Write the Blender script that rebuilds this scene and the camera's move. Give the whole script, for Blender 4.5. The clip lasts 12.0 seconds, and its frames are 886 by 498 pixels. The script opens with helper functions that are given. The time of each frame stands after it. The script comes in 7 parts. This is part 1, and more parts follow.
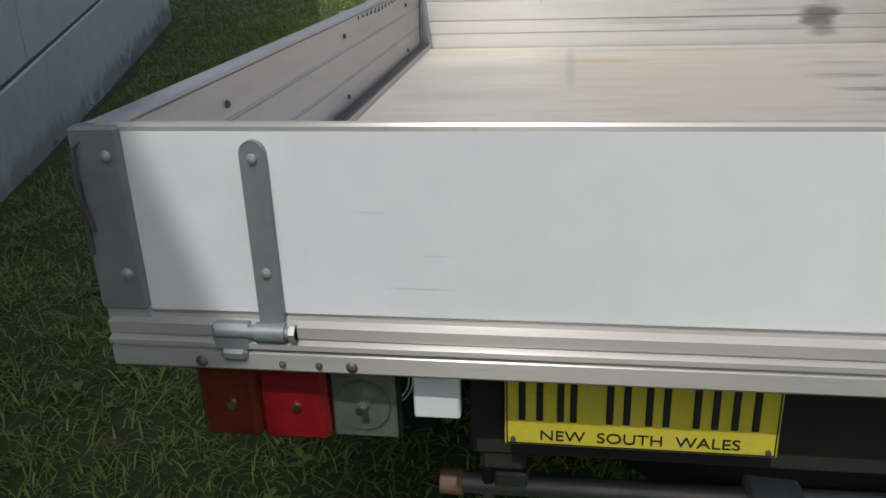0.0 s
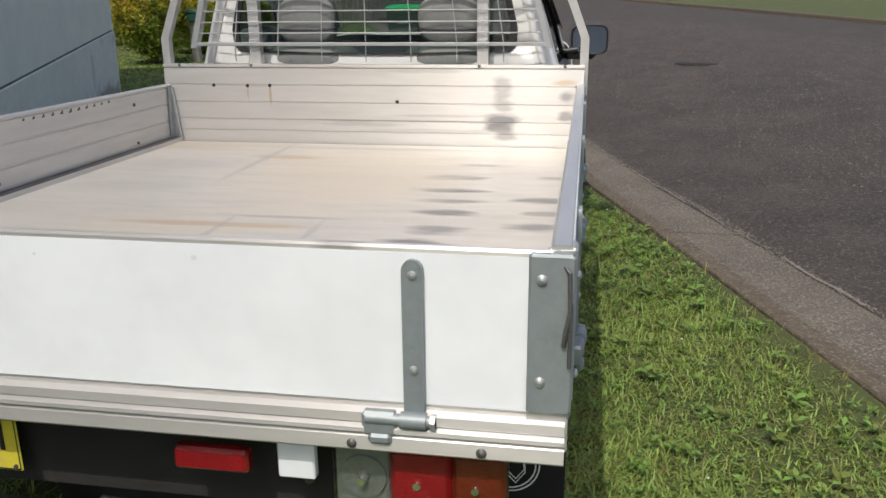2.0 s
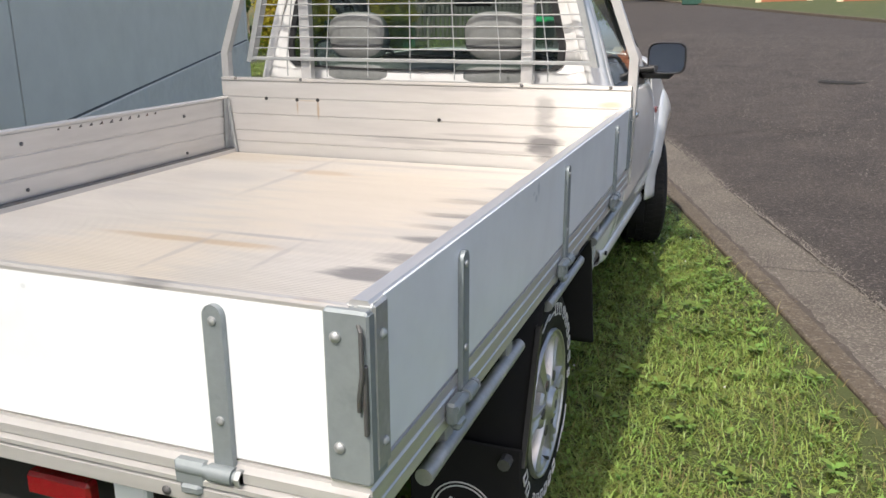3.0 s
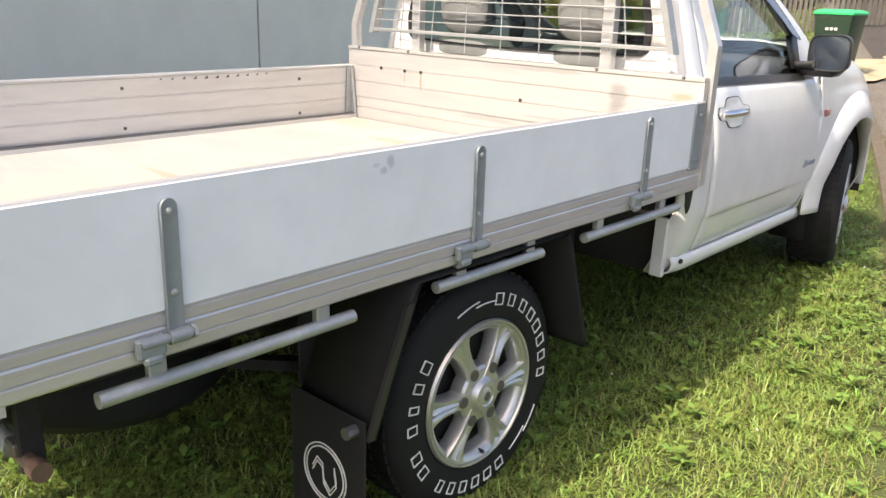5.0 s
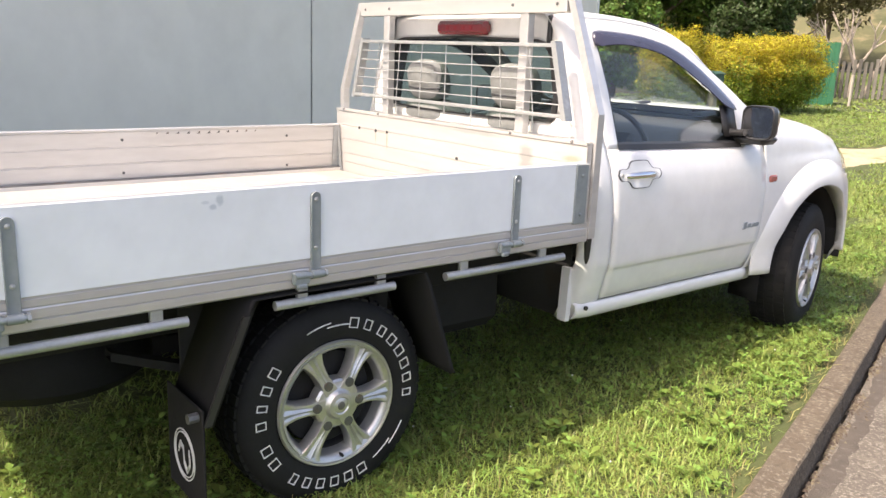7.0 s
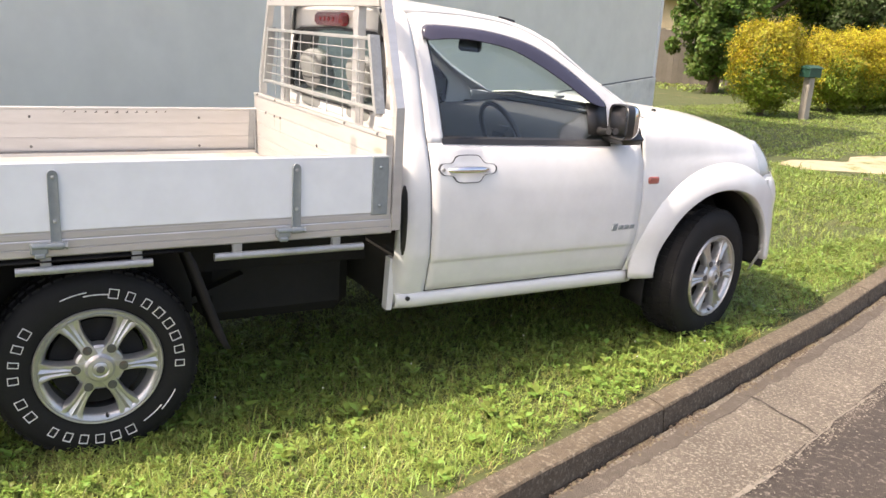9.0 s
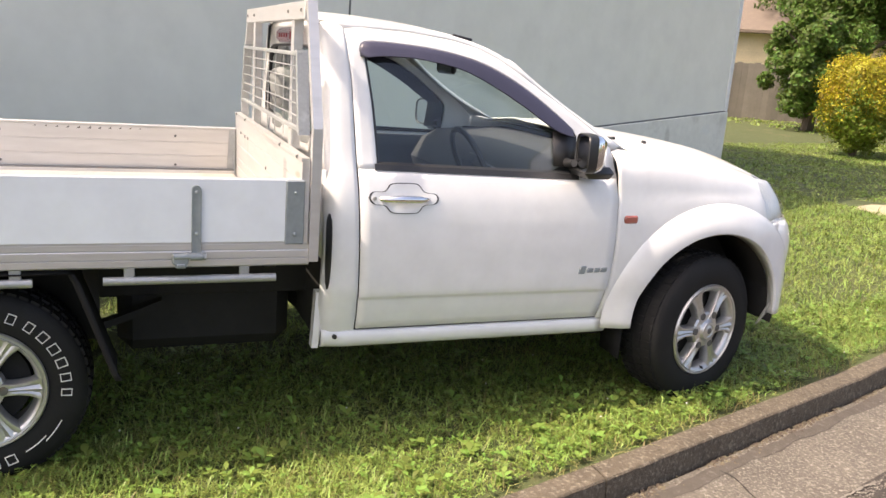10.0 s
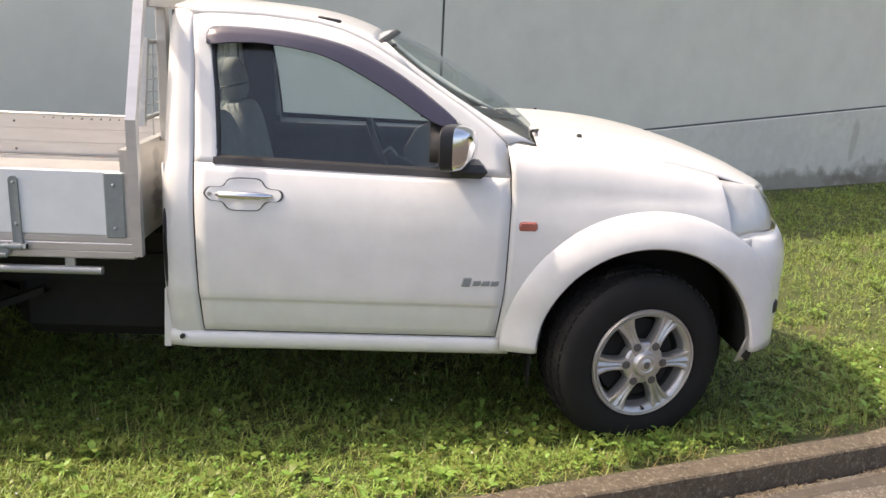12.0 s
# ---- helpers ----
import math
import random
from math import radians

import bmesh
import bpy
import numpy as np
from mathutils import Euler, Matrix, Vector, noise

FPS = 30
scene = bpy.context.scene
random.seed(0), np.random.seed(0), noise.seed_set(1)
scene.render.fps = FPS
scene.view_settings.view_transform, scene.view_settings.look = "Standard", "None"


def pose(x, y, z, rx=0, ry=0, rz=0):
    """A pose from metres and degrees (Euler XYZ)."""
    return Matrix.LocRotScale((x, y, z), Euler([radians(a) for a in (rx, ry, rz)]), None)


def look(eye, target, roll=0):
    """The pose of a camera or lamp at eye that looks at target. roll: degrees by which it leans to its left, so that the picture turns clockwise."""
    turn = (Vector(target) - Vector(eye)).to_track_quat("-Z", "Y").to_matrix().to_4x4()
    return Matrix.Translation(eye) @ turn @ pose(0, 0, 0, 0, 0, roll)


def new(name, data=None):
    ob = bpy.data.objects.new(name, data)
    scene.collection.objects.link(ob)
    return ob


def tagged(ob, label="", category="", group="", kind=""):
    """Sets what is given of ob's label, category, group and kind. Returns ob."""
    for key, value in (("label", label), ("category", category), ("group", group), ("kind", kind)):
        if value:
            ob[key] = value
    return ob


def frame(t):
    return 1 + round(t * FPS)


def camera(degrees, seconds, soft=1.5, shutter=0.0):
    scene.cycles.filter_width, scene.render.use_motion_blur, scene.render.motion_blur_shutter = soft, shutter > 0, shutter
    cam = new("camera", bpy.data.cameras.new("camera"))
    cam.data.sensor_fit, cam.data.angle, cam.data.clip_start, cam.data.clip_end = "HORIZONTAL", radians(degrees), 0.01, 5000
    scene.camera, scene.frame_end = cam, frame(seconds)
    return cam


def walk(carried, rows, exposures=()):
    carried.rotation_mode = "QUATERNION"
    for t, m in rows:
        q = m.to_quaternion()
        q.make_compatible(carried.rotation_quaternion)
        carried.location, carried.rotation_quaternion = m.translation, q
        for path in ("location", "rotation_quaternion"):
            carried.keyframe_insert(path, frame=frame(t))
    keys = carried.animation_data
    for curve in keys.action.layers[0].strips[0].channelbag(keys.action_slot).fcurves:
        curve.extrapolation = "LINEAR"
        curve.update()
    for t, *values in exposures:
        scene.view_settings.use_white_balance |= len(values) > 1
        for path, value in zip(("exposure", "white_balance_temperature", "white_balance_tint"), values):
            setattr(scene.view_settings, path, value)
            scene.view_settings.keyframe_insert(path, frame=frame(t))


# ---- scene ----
# world axes: x to the truck's right, y forwards, z up; the rear axle stands at y = 0
cam = camera(56.8, 12.0)
# seconds, eye, target and lean of the hand-held camera
PATH = [
    (0, (-0.338, -2.234, 1.306), (-0.626, -0.401, 0.561), -2.1),
    (0.5, (-0.068, -2.353, 1.364), (-0.164, -0.494, 0.632), -3.2),
    (1, (0.312, -2.335, 1.366), (0.281, -0.452, 0.695), -4.0),
    (1.5, (0.674, -2.346, 1.37), (0.534, -0.441, 0.777), -2.5),
    (2, (0.949, -2.423, 1.423), (0.621, -0.535, 0.849), -0.5),
    (2.5, (1.177, -2.304, 1.406), (0.723, -0.442, 0.835), 0.5),
    (3, (1.366, -2.191, 1.444), (0.702, -0.386, 0.895), -0.2),
    (3.2, (1.463, -2.161, 1.446), (0.688, -0.398, 0.908), 0.1),
    (4.8, (2.132, -1.667, 1.407), (0.948, -0.162, 0.831), 2.2),
    (5, (2.232, -1.649, 1.417), (0.946, -0.235, 0.828), 1.8),
    (5.5, (2.426, -1.599, 1.506), (0.986, -0.363, 0.875), 3.6),
    (6, (2.556, -1.512, 1.515), (1.062, -0.34, 0.889), 3.3),
    (6.5, (2.871, -1.497, 1.498), (1.36, -0.304, 0.96), 2.6),
    (7, (3.099, -1.332, 1.488), (1.581, -0.116, 1.025), 2.2),
    (7.5, (3.334, -1.14, 1.524), (1.792, 0.056, 1.09), 2),
    (7.7, (3.456, -1.061, 1.525), (1.902, 0.119, 1.089), 2),
    (9.3, (3.93, -0.054, 1.588), (2.204, 0.824, 1.09), 3.9),
    (9.5, (3.94, 0.087, 1.562), (2.189, 0.93, 1.091), 4.4),
    (10, (3.889, 0.481, 1.574), (2.084, 1.212, 1.115), 4.4),
    (10.5, (3.933, 0.839, 1.593), (2.061, 1.365, 1.128), 3.9),
    (11, (3.936, 1.195, 1.623), (2.034, 1.548, 1.117), 4.1),
    (11.5, (3.886, 1.607, 1.604), (1.966, 1.876, 1.118), 3.1),
    (12, (3.867, 2.091, 1.625), (1.938, 2.202, 1.113), 2.6),
]
walk_exposure = [(0.0, -0.28, 6450, 8), (0.6, -0.17, 6550, 9), (1.0, -0.17, 6550, 9), (1.5, 0.08, 6600, 9), (2.0, 0.22, 6630, 9), (2.5, 0.47, 6700, 10), (3.2, 0.78, 6750, 11), (5.0, 1.42, 7450, 13), (7.5, 1.64, 7500, 16), (9.5, 1.61, 7780, 16), (12.0, 1.33, 7750, 15)]
walk(cam, [(t, look(eye, target, lean)) for t, eye, target, lean in PATH], walk_exposure)

# ---- world and sun ----
SUN_WAY = Vector((0.105, 0.70, -1.0)).normalized()
world = bpy.data.worlds.new("sky")
scene.world = world
world.use_nodes = True
wn = world.node_tree
wn.nodes.clear()
sky = wn.nodes.new("ShaderNodeTexSky")
sky.sky_type = "NISHITA"
sky.sun_disc = False
sky.sun_elevation = math.asin(-SUN_WAY.z)
sky.sun_rotation = math.atan2(-SUN_WAY.x, -SUN_WAY.y)
sky.dust_density = 4.0
sky.air_density = 0.8
bg = wn.nodes.new("ShaderNodeBackground")
bg.inputs["Strength"].default_value = 0.15
wo = wn.nodes.new("ShaderNodeOutputWorld")
wn.links.new(sky.outputs["Color"], bg.inputs["Color"])
wn.links.new(bg.outputs["Background"], wo.inputs["Surface"])
sun_data = bpy.data.lights.new("sun", "SUN")
sun_data.energy = 2.35
sun_data.angle = radians(0.55)
sun_data.color = (1.0, 0.962, 0.905)
sun = new("sun", sun_data)
sun.matrix_world = look((0, 0, 20), Vector((0, 0, 20)) + SUN_WAY)


# ---- materials ----
def mat(name, c1, c2=None, scale=6.0, rough=0.5, metal=0.0, bump=0.0, bscale=60.0, coat=0.0, stretch=(1, 1, 1),
        spots=None, spot_scale=3.0, spot_edge=(0.55, 0.7), rvar=0.0, island=0.0, objvar=0.0, trans=0.0, spec=0.5, brushed=None, placed=False, grain=None):
    """A procedural surface: two colours mixed by a large and a fine noise, stains with their own colour, grain as bump."""
    m = bpy.data.materials.new(name)
    m.use_nodes = True
    t = m.node_tree
    b = t.nodes["Principled BSDF"]
    b.inputs["Roughness"].default_value = rough
    b.inputs["Metallic"].default_value = metal
    b.inputs["Coat Weight"].default_value = coat
    b.inputs["Coat Roughness"].default_value = 0.05
    b.inputs["Specular IOR Level"].default_value = spec
    b.inputs["Transmission Weight"].default_value = trans
    if grain:
        tg = t.nodes.new("ShaderNodeTangent")
        tg.direction_type = "RADIAL"
        tg.axis = grain
        t.links.new(tg.outputs["Tangent"], b.inputs["Tangent"])
        b.inputs["Anisotropic"].default_value = 0.9
        b.inputs["Anisotropic Rotation"].default_value = 0.0
    c2 = c2 or tuple(v * 0.85 for v in c1)
    co = t.nodes.new("ShaderNodeTexCoord")
    mp = t.nodes.new("ShaderNodeMapping")
    mp.inputs["Scale"].default_value = stretch
    where = t.nodes.new("ShaderNodeNewGeometry").outputs["Position"] if placed else co.outputs["Object"]
    t.links.new(where, mp.inputs["Vector"])

    def tex(s, detail=5.0, r=0.6):
        n = t.nodes.new("ShaderNodeTexNoise")
        n.inputs["Scale"].default_value = s
        n.inputs["Detail"].default_value = detail
        n.inputs["Roughness"].default_value = r
        t.links.new(mp.outputs["Vector"], n.inputs["Vector"])
        return n

    def mix(f, a, bb):
        x = t.nodes.new("ShaderNodeMix")
        x.data_type = "RGBA"
        for sock, v in ((x.inputs[0], f), (x.inputs[6], a), (x.inputs[7], bb)):
            if isinstance(v, (tuple, list)):
                sock.default_value = (*v, 1)
            elif isinstance(v, float):
                sock.default_value = v
            else:
                t.links.new(v, sock)
        return x.outputs[2]

    def ramp(v, lo, hi):
        r = t.nodes.new("ShaderNodeMapRange")
        r.inputs["From Min"].default_value, r.inputs["From Max"].default_value = lo, hi
        t.links.new(v, r.inputs["Value"])
        return r.outputs["Result"]

    big = tex(scale)
    col = mix(ramp(big.outputs["Fac"], 0.3, 0.7), c1, c2)
    fine = tex(scale * 9, 3.0)
    col = mix(ramp(fine.outputs["Fac"], 0.35, 1.2), col, tuple(v * 0.82 for v in c2))
    for i, s in enumerate([spots] if spots and not isinstance(spots[0], (tuple, list)) else (spots or [])):
        sp = tex(spot_scale * (1 + 0.7 * i), 6.0, 0.65)
        col = mix(ramp(sp.outputs["Fac"], *spot_edge), col, s)
    if island or objvar:
        src = t.nodes.new("ShaderNodeNewGeometry").outputs["Random Per Island"] if island else t.nodes.new("ShaderNodeObjectInfo").outputs["Random"]
        hsv = t.nodes.new("ShaderNodeHueSaturation")
        amount = island or objvar
        rr = t.nodes.new("ShaderNodeMapRange")
        rr.inputs["To Min"].default_value, rr.inputs["To Max"].default_value = 1 - amount, 1 + amount
        t.links.new(src, rr.inputs["Value"])
        t.links.new(rr.outputs["Result"], hsv.inputs["Value"])
        t.links.new(col, hsv.inputs["Color"])
        if island:
            hr = t.nodes.new("ShaderNodeMapRange")
            hr.inputs["To Min"].default_value, hr.inputs["To Max"].default_value = 0.5 - 0.03, 0.5 + 0.03
            t.links.new(src, hr.inputs["Value"])
            t.links.new(hr.outputs["Result"], hsv.inputs["Hue"])
        col = hsv.outputs["Color"]
    t.links.new(col, b.inputs["Base Color"])
    if rvar:
        r = t.nodes.new("ShaderNodeMapRange")
        r.inputs["To Min"].default_value, r.inputs["To Max"].default_value = rough - rvar, rough + rvar
        t.links.new(big.outputs["Fac"], r.inputs["Value"])
        t.links.new(r.outputs["Result"], b.inputs["Roughness"])
    if bump:
        g = tex(bscale, 4.0)
        if brushed:
            bp = t.nodes.new("ShaderNodeMapping")
            bp.inputs["Scale"].default_value = brushed
            t.links.new(where, bp.inputs["Vector"])
            t.links.new(bp.outputs["Vector"], g.inputs["Vector"])
        bm_ = t.nodes.new("ShaderNodeBump")
        bm_.inputs["Strength"].default_value = bump
        bm_.inputs["Distance"].default_value = 0.01
        t.links.new(g.outputs["Fac"], bm_.inputs["Height"])
        t.links.new(bm_.outputs["Normal"], b.inputs["Normal"])
    return m


def leafy(name, c1, c2, rough=0.5, island=0.35, scale=0.8, through_light=0.35):
    """Leaves and blades: each leaf has its own tint, and some light passes through."""
    m = mat(name, c1, c2, scale=scale, rough=rough, island=island, spec=0.3)
    t = m.node_tree
    b = t.nodes["Principled BSDF"]
    tr = t.nodes.new("ShaderNodeBsdfTranslucent")
    src = b.inputs["Base Color"].links[0].from_socket
    t.links.new(src, tr.inputs["Color"])
    ms = t.nodes.new("ShaderNodeMixShader")
    ms.inputs[0].default_value = through_light
    t.links.new(b.outputs[0], ms.inputs[1])
    t.links.new(tr.outputs[0], ms.inputs[2])
    t.links.new(ms.outputs[0], t.nodes["Material Output"].inputs["Surface"])
    return m


def glassy(name, tint, rough=0.0):
    """A pane: clear with a gloss that grows at grazing angles."""
    m = bpy.data.materials.new(name)
    m.use_nodes = True
    t = m.node_tree
    t.nodes.remove(t.nodes["Principled BSDF"])
    tr = t.nodes.new("ShaderNodeBsdfTransparent")
    tr.inputs["Color"].default_value = (*tint, 1)
    gl = t.nodes.new("ShaderNodeBsdfGlossy")
    gl.inputs["Roughness"].default_value = rough
    gl.inputs["Color"].default_value = (0.95, 0.97, 1.0, 1)
    lw = t.nodes.new("ShaderNodeLayerWeight")
    lw.inputs["Blend"].default_value = 0.5
    pw_ = t.nodes.new("ShaderNodeMath")
    pw_.operation = "POWER"
    pw_.inputs[1].default_value = 4.5
    t.links.new(lw.outputs["Facing"], pw_.inputs[0])
    fr = t.nodes.new("ShaderNodeMath")
    fr.operation = "MULTIPLY_ADD"
    fr.inputs[1].default_value, fr.inputs[2].default_value = 0.93, 0.055
    t.links.new(pw_.outputs[0], fr.inputs[0])
    ms = t.nodes.new("ShaderNodeMixShader")
    t.links.new(fr.outputs[0], ms.inputs[0])
    t.links.new(tr.outputs[0], ms.inputs[1])
    t.links.new(gl.outputs[0], ms.inputs[2])
    t.links.new(ms.outputs[0], t.nodes["Material Output"].inputs["Surface"])
    return m


def stain(m, colour, cx, cy, rx, ry, amount=0.8, axes="xy", wobble=0.9, nscale=9.0):
    """A stain with an uneven edge at a place on the truck, over the surface's own colour."""
    t = m.node_tree
    b = t.nodes["Principled BSDF"]
    src = b.inputs["Base Color"].links[0].from_socket
    pos = t.nodes.new("ShaderNodeNewGeometry").outputs["Position"]
    off = t.nodes.new("ShaderNodeVectorMath")
    off.operation = "SUBTRACT"
    t.links.new(pos, off.inputs[0])
    off.inputs[1].default_value = {"xy": (cx, cy, 0), "xz": (cx, 0, cy), "yz": (0, cx, cy)}[axes]
    sc = t.nodes.new("ShaderNodeVectorMath")
    sc.operation = "MULTIPLY"
    t.links.new(off.outputs[0], sc.inputs[0])
    sc.inputs[1].default_value = {"xy": (1 / rx, 1 / ry, 0), "xz": (1 / rx, 0, 1 / ry), "yz": (0, 1 / rx, 1 / ry)}[axes]
    ln = t.nodes.new("ShaderNodeVectorMath")
    ln.operation = "LENGTH"
    t.links.new(sc.outputs[0], ln.inputs[0])
    nz = t.nodes.new("ShaderNodeTexNoise")
    nz.inputs["Scale"].default_value = nscale
    nz.inputs["Detail"].default_value = 5.0
    smear = t.nodes.new("ShaderNodeVectorMath")
    smear.operation = "MULTIPLY"
    smear.inputs[1].default_value = (0.45, 2.2, 2.2) if axes != "yz" else (1, 1, 1)
    t.links.new(pos, smear.inputs[0])
    t.links.new(smear.outputs[0], nz.inputs["Vector"])
    ad = t.nodes.new("ShaderNodeMath")
    ad.operation = "MULTIPLY_ADD"
    t.links.new(nz.outputs["Fac"], ad.inputs[0])
    ad.inputs[1].default_value = wobble * 2
    t.links.new(ln.outputs["Value"], ad.inputs[2])
    mr = t.nodes.new("ShaderNodeMapRange")
    mr.inputs["From Min"].default_value, mr.inputs["From Max"].default_value = 1.25 + wobble, 0.6 + wobble
    mr.inputs["To Max"].default_value = amount
    t.links.new(ad.outputs[0], mr.inputs["Value"])
    mx = t.nodes.new("ShaderNodeMix")
    mx.data_type = "RGBA"
    t.links.new(mr.outputs["Result"], mx.inputs[0])
    t.links.new(src, mx.inputs[6])
    mx.inputs[7].default_value = (*colour, 1)
    t.links.new(mx.outputs[2], b.inputs["Base Color"])


PAINT = mat("white_car_paint", (0.745, 0.745, 0.73), (0.73, 0.73, 0.715), scale=0.9, rough=0.28, coat=0.6, spots=(0.70, 0.695, 0.67), spot_scale=2.2, spot_edge=(0.70, 1.05))
PANEL = mat("white_tray_paint", (0.775, 0.81, 0.835), (0.771, 0.806, 0.831), scale=0.8, rough=0.33, coat=0.15)
ALU = mat("weathered_aluminium", (0.63, 0.62, 0.60), (0.54, 0.525, 0.505), scale=3.0, rough=0.35, metal=0.46, grain="X", bump=0.06, bscale=160, brushed=(0.02, 1, 1), stretch=(0.12, 1, 1), spots=((0.54, 0.46, 0.36), (0.46, 0.44, 0.43)), spot_scale=2.1, spot_edge=(0.62, 0.86), rvar=0.10)
ALU_Y = mat("weathered_aluminium_lengthwise", (0.65, 0.645, 0.635), (0.56, 0.552, 0.542), scale=3.0, rough=0.36, metal=0.60, bump=0.10, bscale=120, brushed=(1, 0.03, 1), stretch=(1, 0.15, 1), spots=((0.54, 0.485, 0.41), (0.46, 0.445, 0.43)), spot_scale=2.0, spot_edge=(0.62, 0.85), rvar=0.12)
# right inner board's shade is put into this darker, browner tone, with brown spots
ALU_SHADED = mat("shaded_aluminium_lengthwise", (0.57, 0.53, 0.475), (0.47, 0.43, 0.38), scale=3.0, rough=0.38, metal=0.55, bump=0.10, bscale=120, brushed=(1, 0.03, 1), stretch=(1, 0.2, 1), spots=((0.30, 0.25, 0.20), (0.58, 0.55, 0.51)), spot_scale=2.4, spot_edge=(0.54, 0.74), rvar=0.12)
FLOOR = mat("worn_aluminium_floor", (0.61, 0.583, 0.538), (0.52, 0.493, 0.45), scale=2.2, rough=0.33, metal=0.30, grain="X", bump=0.04, bscale=140, brushed=(0.03, 1, 1), stretch=(0.2, 1, 1), spots=((0.44, 0.36, 0.26), (0.34, 0.33, 0.34)), spot_scale=1.6, spot_edge=(0.58, 0.82), rvar=0.10, placed=True)
SCORCH, OCHRE, BEIGE, GREY = (0.13, 0.13, 0.14), (0.42, 0.29, 0.16), (0.62, 0.55, 0.45), (0.36, 0.35, 0.35)
for x, y, rx, ry, a in ((0.52, -0.44, 0.10, 0.05, 0.75), (0.55, -0.28, 0.09, 0.04, 0.6), (0.56, -0.09, 0.10, 0.035, 0.7), (0.53, 0.06, 0.10, 0.03, 0.55), (0.50, 0.22, 0.13, 0.025, 0.7), (0.50, 0.42, 0.14, 0.03, 0.7), (0.56, 0.66, 0.12, 0.02, 0.45), (0.82, -0.22, 0.08, 0.04, 0.65), (0.84, -0.06, 0.07, 0.03, 0.5), (0.84, 0.10, 0.08, 0.04, 0.7), (0.85, 0.45, 0.07, 0.03, 0.5)):
    stain(FLOOR, SCORCH, x, y, rx, ry, a, wobble=1.1, nscale=13)
for x, y, rx, ry, a, c in ((0.10, 0.40, 0.42, 0.60, 0.6, BEIGE), (-0.20, -0.55, 0.30, 0.36, 0.55, BEIGE), (-0.03, -0.97, 0.14, 0.07, 0.75, OCHRE), (-0.10, -0.30, 0.30, 0.025, 0.55, OCHRE), (-0.24, 0.75, 0.15, 0.04, 0.5, OCHRE), (0.09, -0.20, 0.22, 0.013, 0.8, GREY), (-0.325, 0.75, 0.018, 0.45, 0.55, GREY), (-0.06, -0.40, 0.012, 0.2, 0.5, GREY), (0.22, -0.36, 0.012, 0.16, 0.5, GREY), (-0.60, 0.55, 0.20, 0.10, 0.35, GREY), (-0.62, 0.15, 0.22, 0.08, 0.35, GREY), (0.1, 0.98, 0.6, 0.03, 0.6, GREY)):
    stain(FLOOR, c, x, y, rx, ry, a)
for x, z, rx, rz, a, c in ((0.60, 1.08, 0.04, 0.05, 0.45, SCORCH), (0.60, 1.0, 0.045, 0.03, 0.45, SCORCH), (0.60, 0.945, 0.075, 0.025, 0.85, SCORCH), (0.595, 0.905, 0.06, 0.022, 0.8, SCORCH), (0.61, 0.87, 0.05, 0.02, 0.55, SCORCH), (0.86, 1.10, 0.05, 0.012, 0.6, OCHRE), (0.87, 1.04, 0.035, 0.02, 0.6, SCORCH), (0.87, 0.96, 0.035, 0.02, 0.6, SCORCH), (0.25, 1.145, 0.22, 0.008, 0.6, GREY), (-0.02, 0.915, 0.20, 0.010, 0.5, GREY), (0.35, 0.955, 0.22, 0.006, 0.6, GREY), (-0.44, 1.04, 0.006, 0.045, 0.65, OCHRE), (-0.545, 1.045, 0.005, 0.035, 0.6, OCHRE), (-0.49, 1.075, 0.05, 0.003, 0.5, OCHRE), (0.2, 0.93, 0.40, 0.006, 0.6, GREY), (0.40, 0.89, 0.30, 0.008, 0.45, GREY)):
    stain(ALU, c, x, z, rx, rz, a, "xz", nscale=14)
for x, z, rx, rz, a in ((-0.515, 0.876, 0.040, 0.0018, 0.35), (-0.572, 0.977, 0.020, 0.0014, 0.25), (-0.49, 0.921, 0.018, 0.0014, 0.25), (0.37, 1.055, 0.005, 0.004, 0.3), (0.10, 1.05, 0.004, 0.003, 0.35)):
    stain(PANEL, (0.36, 0.40, 0.43), x, z, rx, rz, a, "xz", wobble=0.4, nscale=40)
for y, z, rx, rz, a in ((-0.413, 1.066, 0.010, 0.018, 0.6), (-0.432, 1.048, 0.012, 0.008, 0.6), (-0.455, 1.062, 0.012, 0.005, 0.35)):
    stain(PANEL, (0.36, 0.42, 0.47), y, z, rx, rz, a, "yz", wobble=0.7, nscale=60)
GALV = mat("galvanised_steel", (0.42, 0.435, 0.435), (0.35, 0.365, 0.365), scale=10, rough=0.45, metal=0.5, bump=0.05, bscale=60, spots=(0.47, 0.485, 0.485), spot_scale=14, rvar=0.1)
ZINC = mat("grey_zinc_plate", (0.29, 0.328, 0.34), (0.235, 0.266, 0.276), scale=5, rough=0.48, metal=0.35, bump=0.04, bscale=60, spots=(0.14, 0.16, 0.165), spot_scale=6, spot_edge=(0.60, 0.85), rvar=0.08)
STEEL = mat("dark_steel", (0.17, 0.17, 0.17), (0.11, 0.11, 0.11), scale=10, rough=0.5, metal=0.6, bump=0.1, bscale=80, spots=(0.20, 0.12, 0.07), spot_scale=9)
RUST = mat("rusty_steel", (0.22, 0.135, 0.10), (0.15, 0.09, 0.065), scale=12, rough=0.75, metal=0.2, bump=0.25, bscale=120, spots=(0.24, 0.21, 0.19), spot_scale=7)
CHASSIS = mat("black_chassis", (0.026, 0.026, 0.026), (0.034, 0.033, 0.031), scale=7, rough=0.85, spec=0.15, bump=0.2, bscale=60, spots=(0.03, 0.025, 0.02), spot_scale=5)
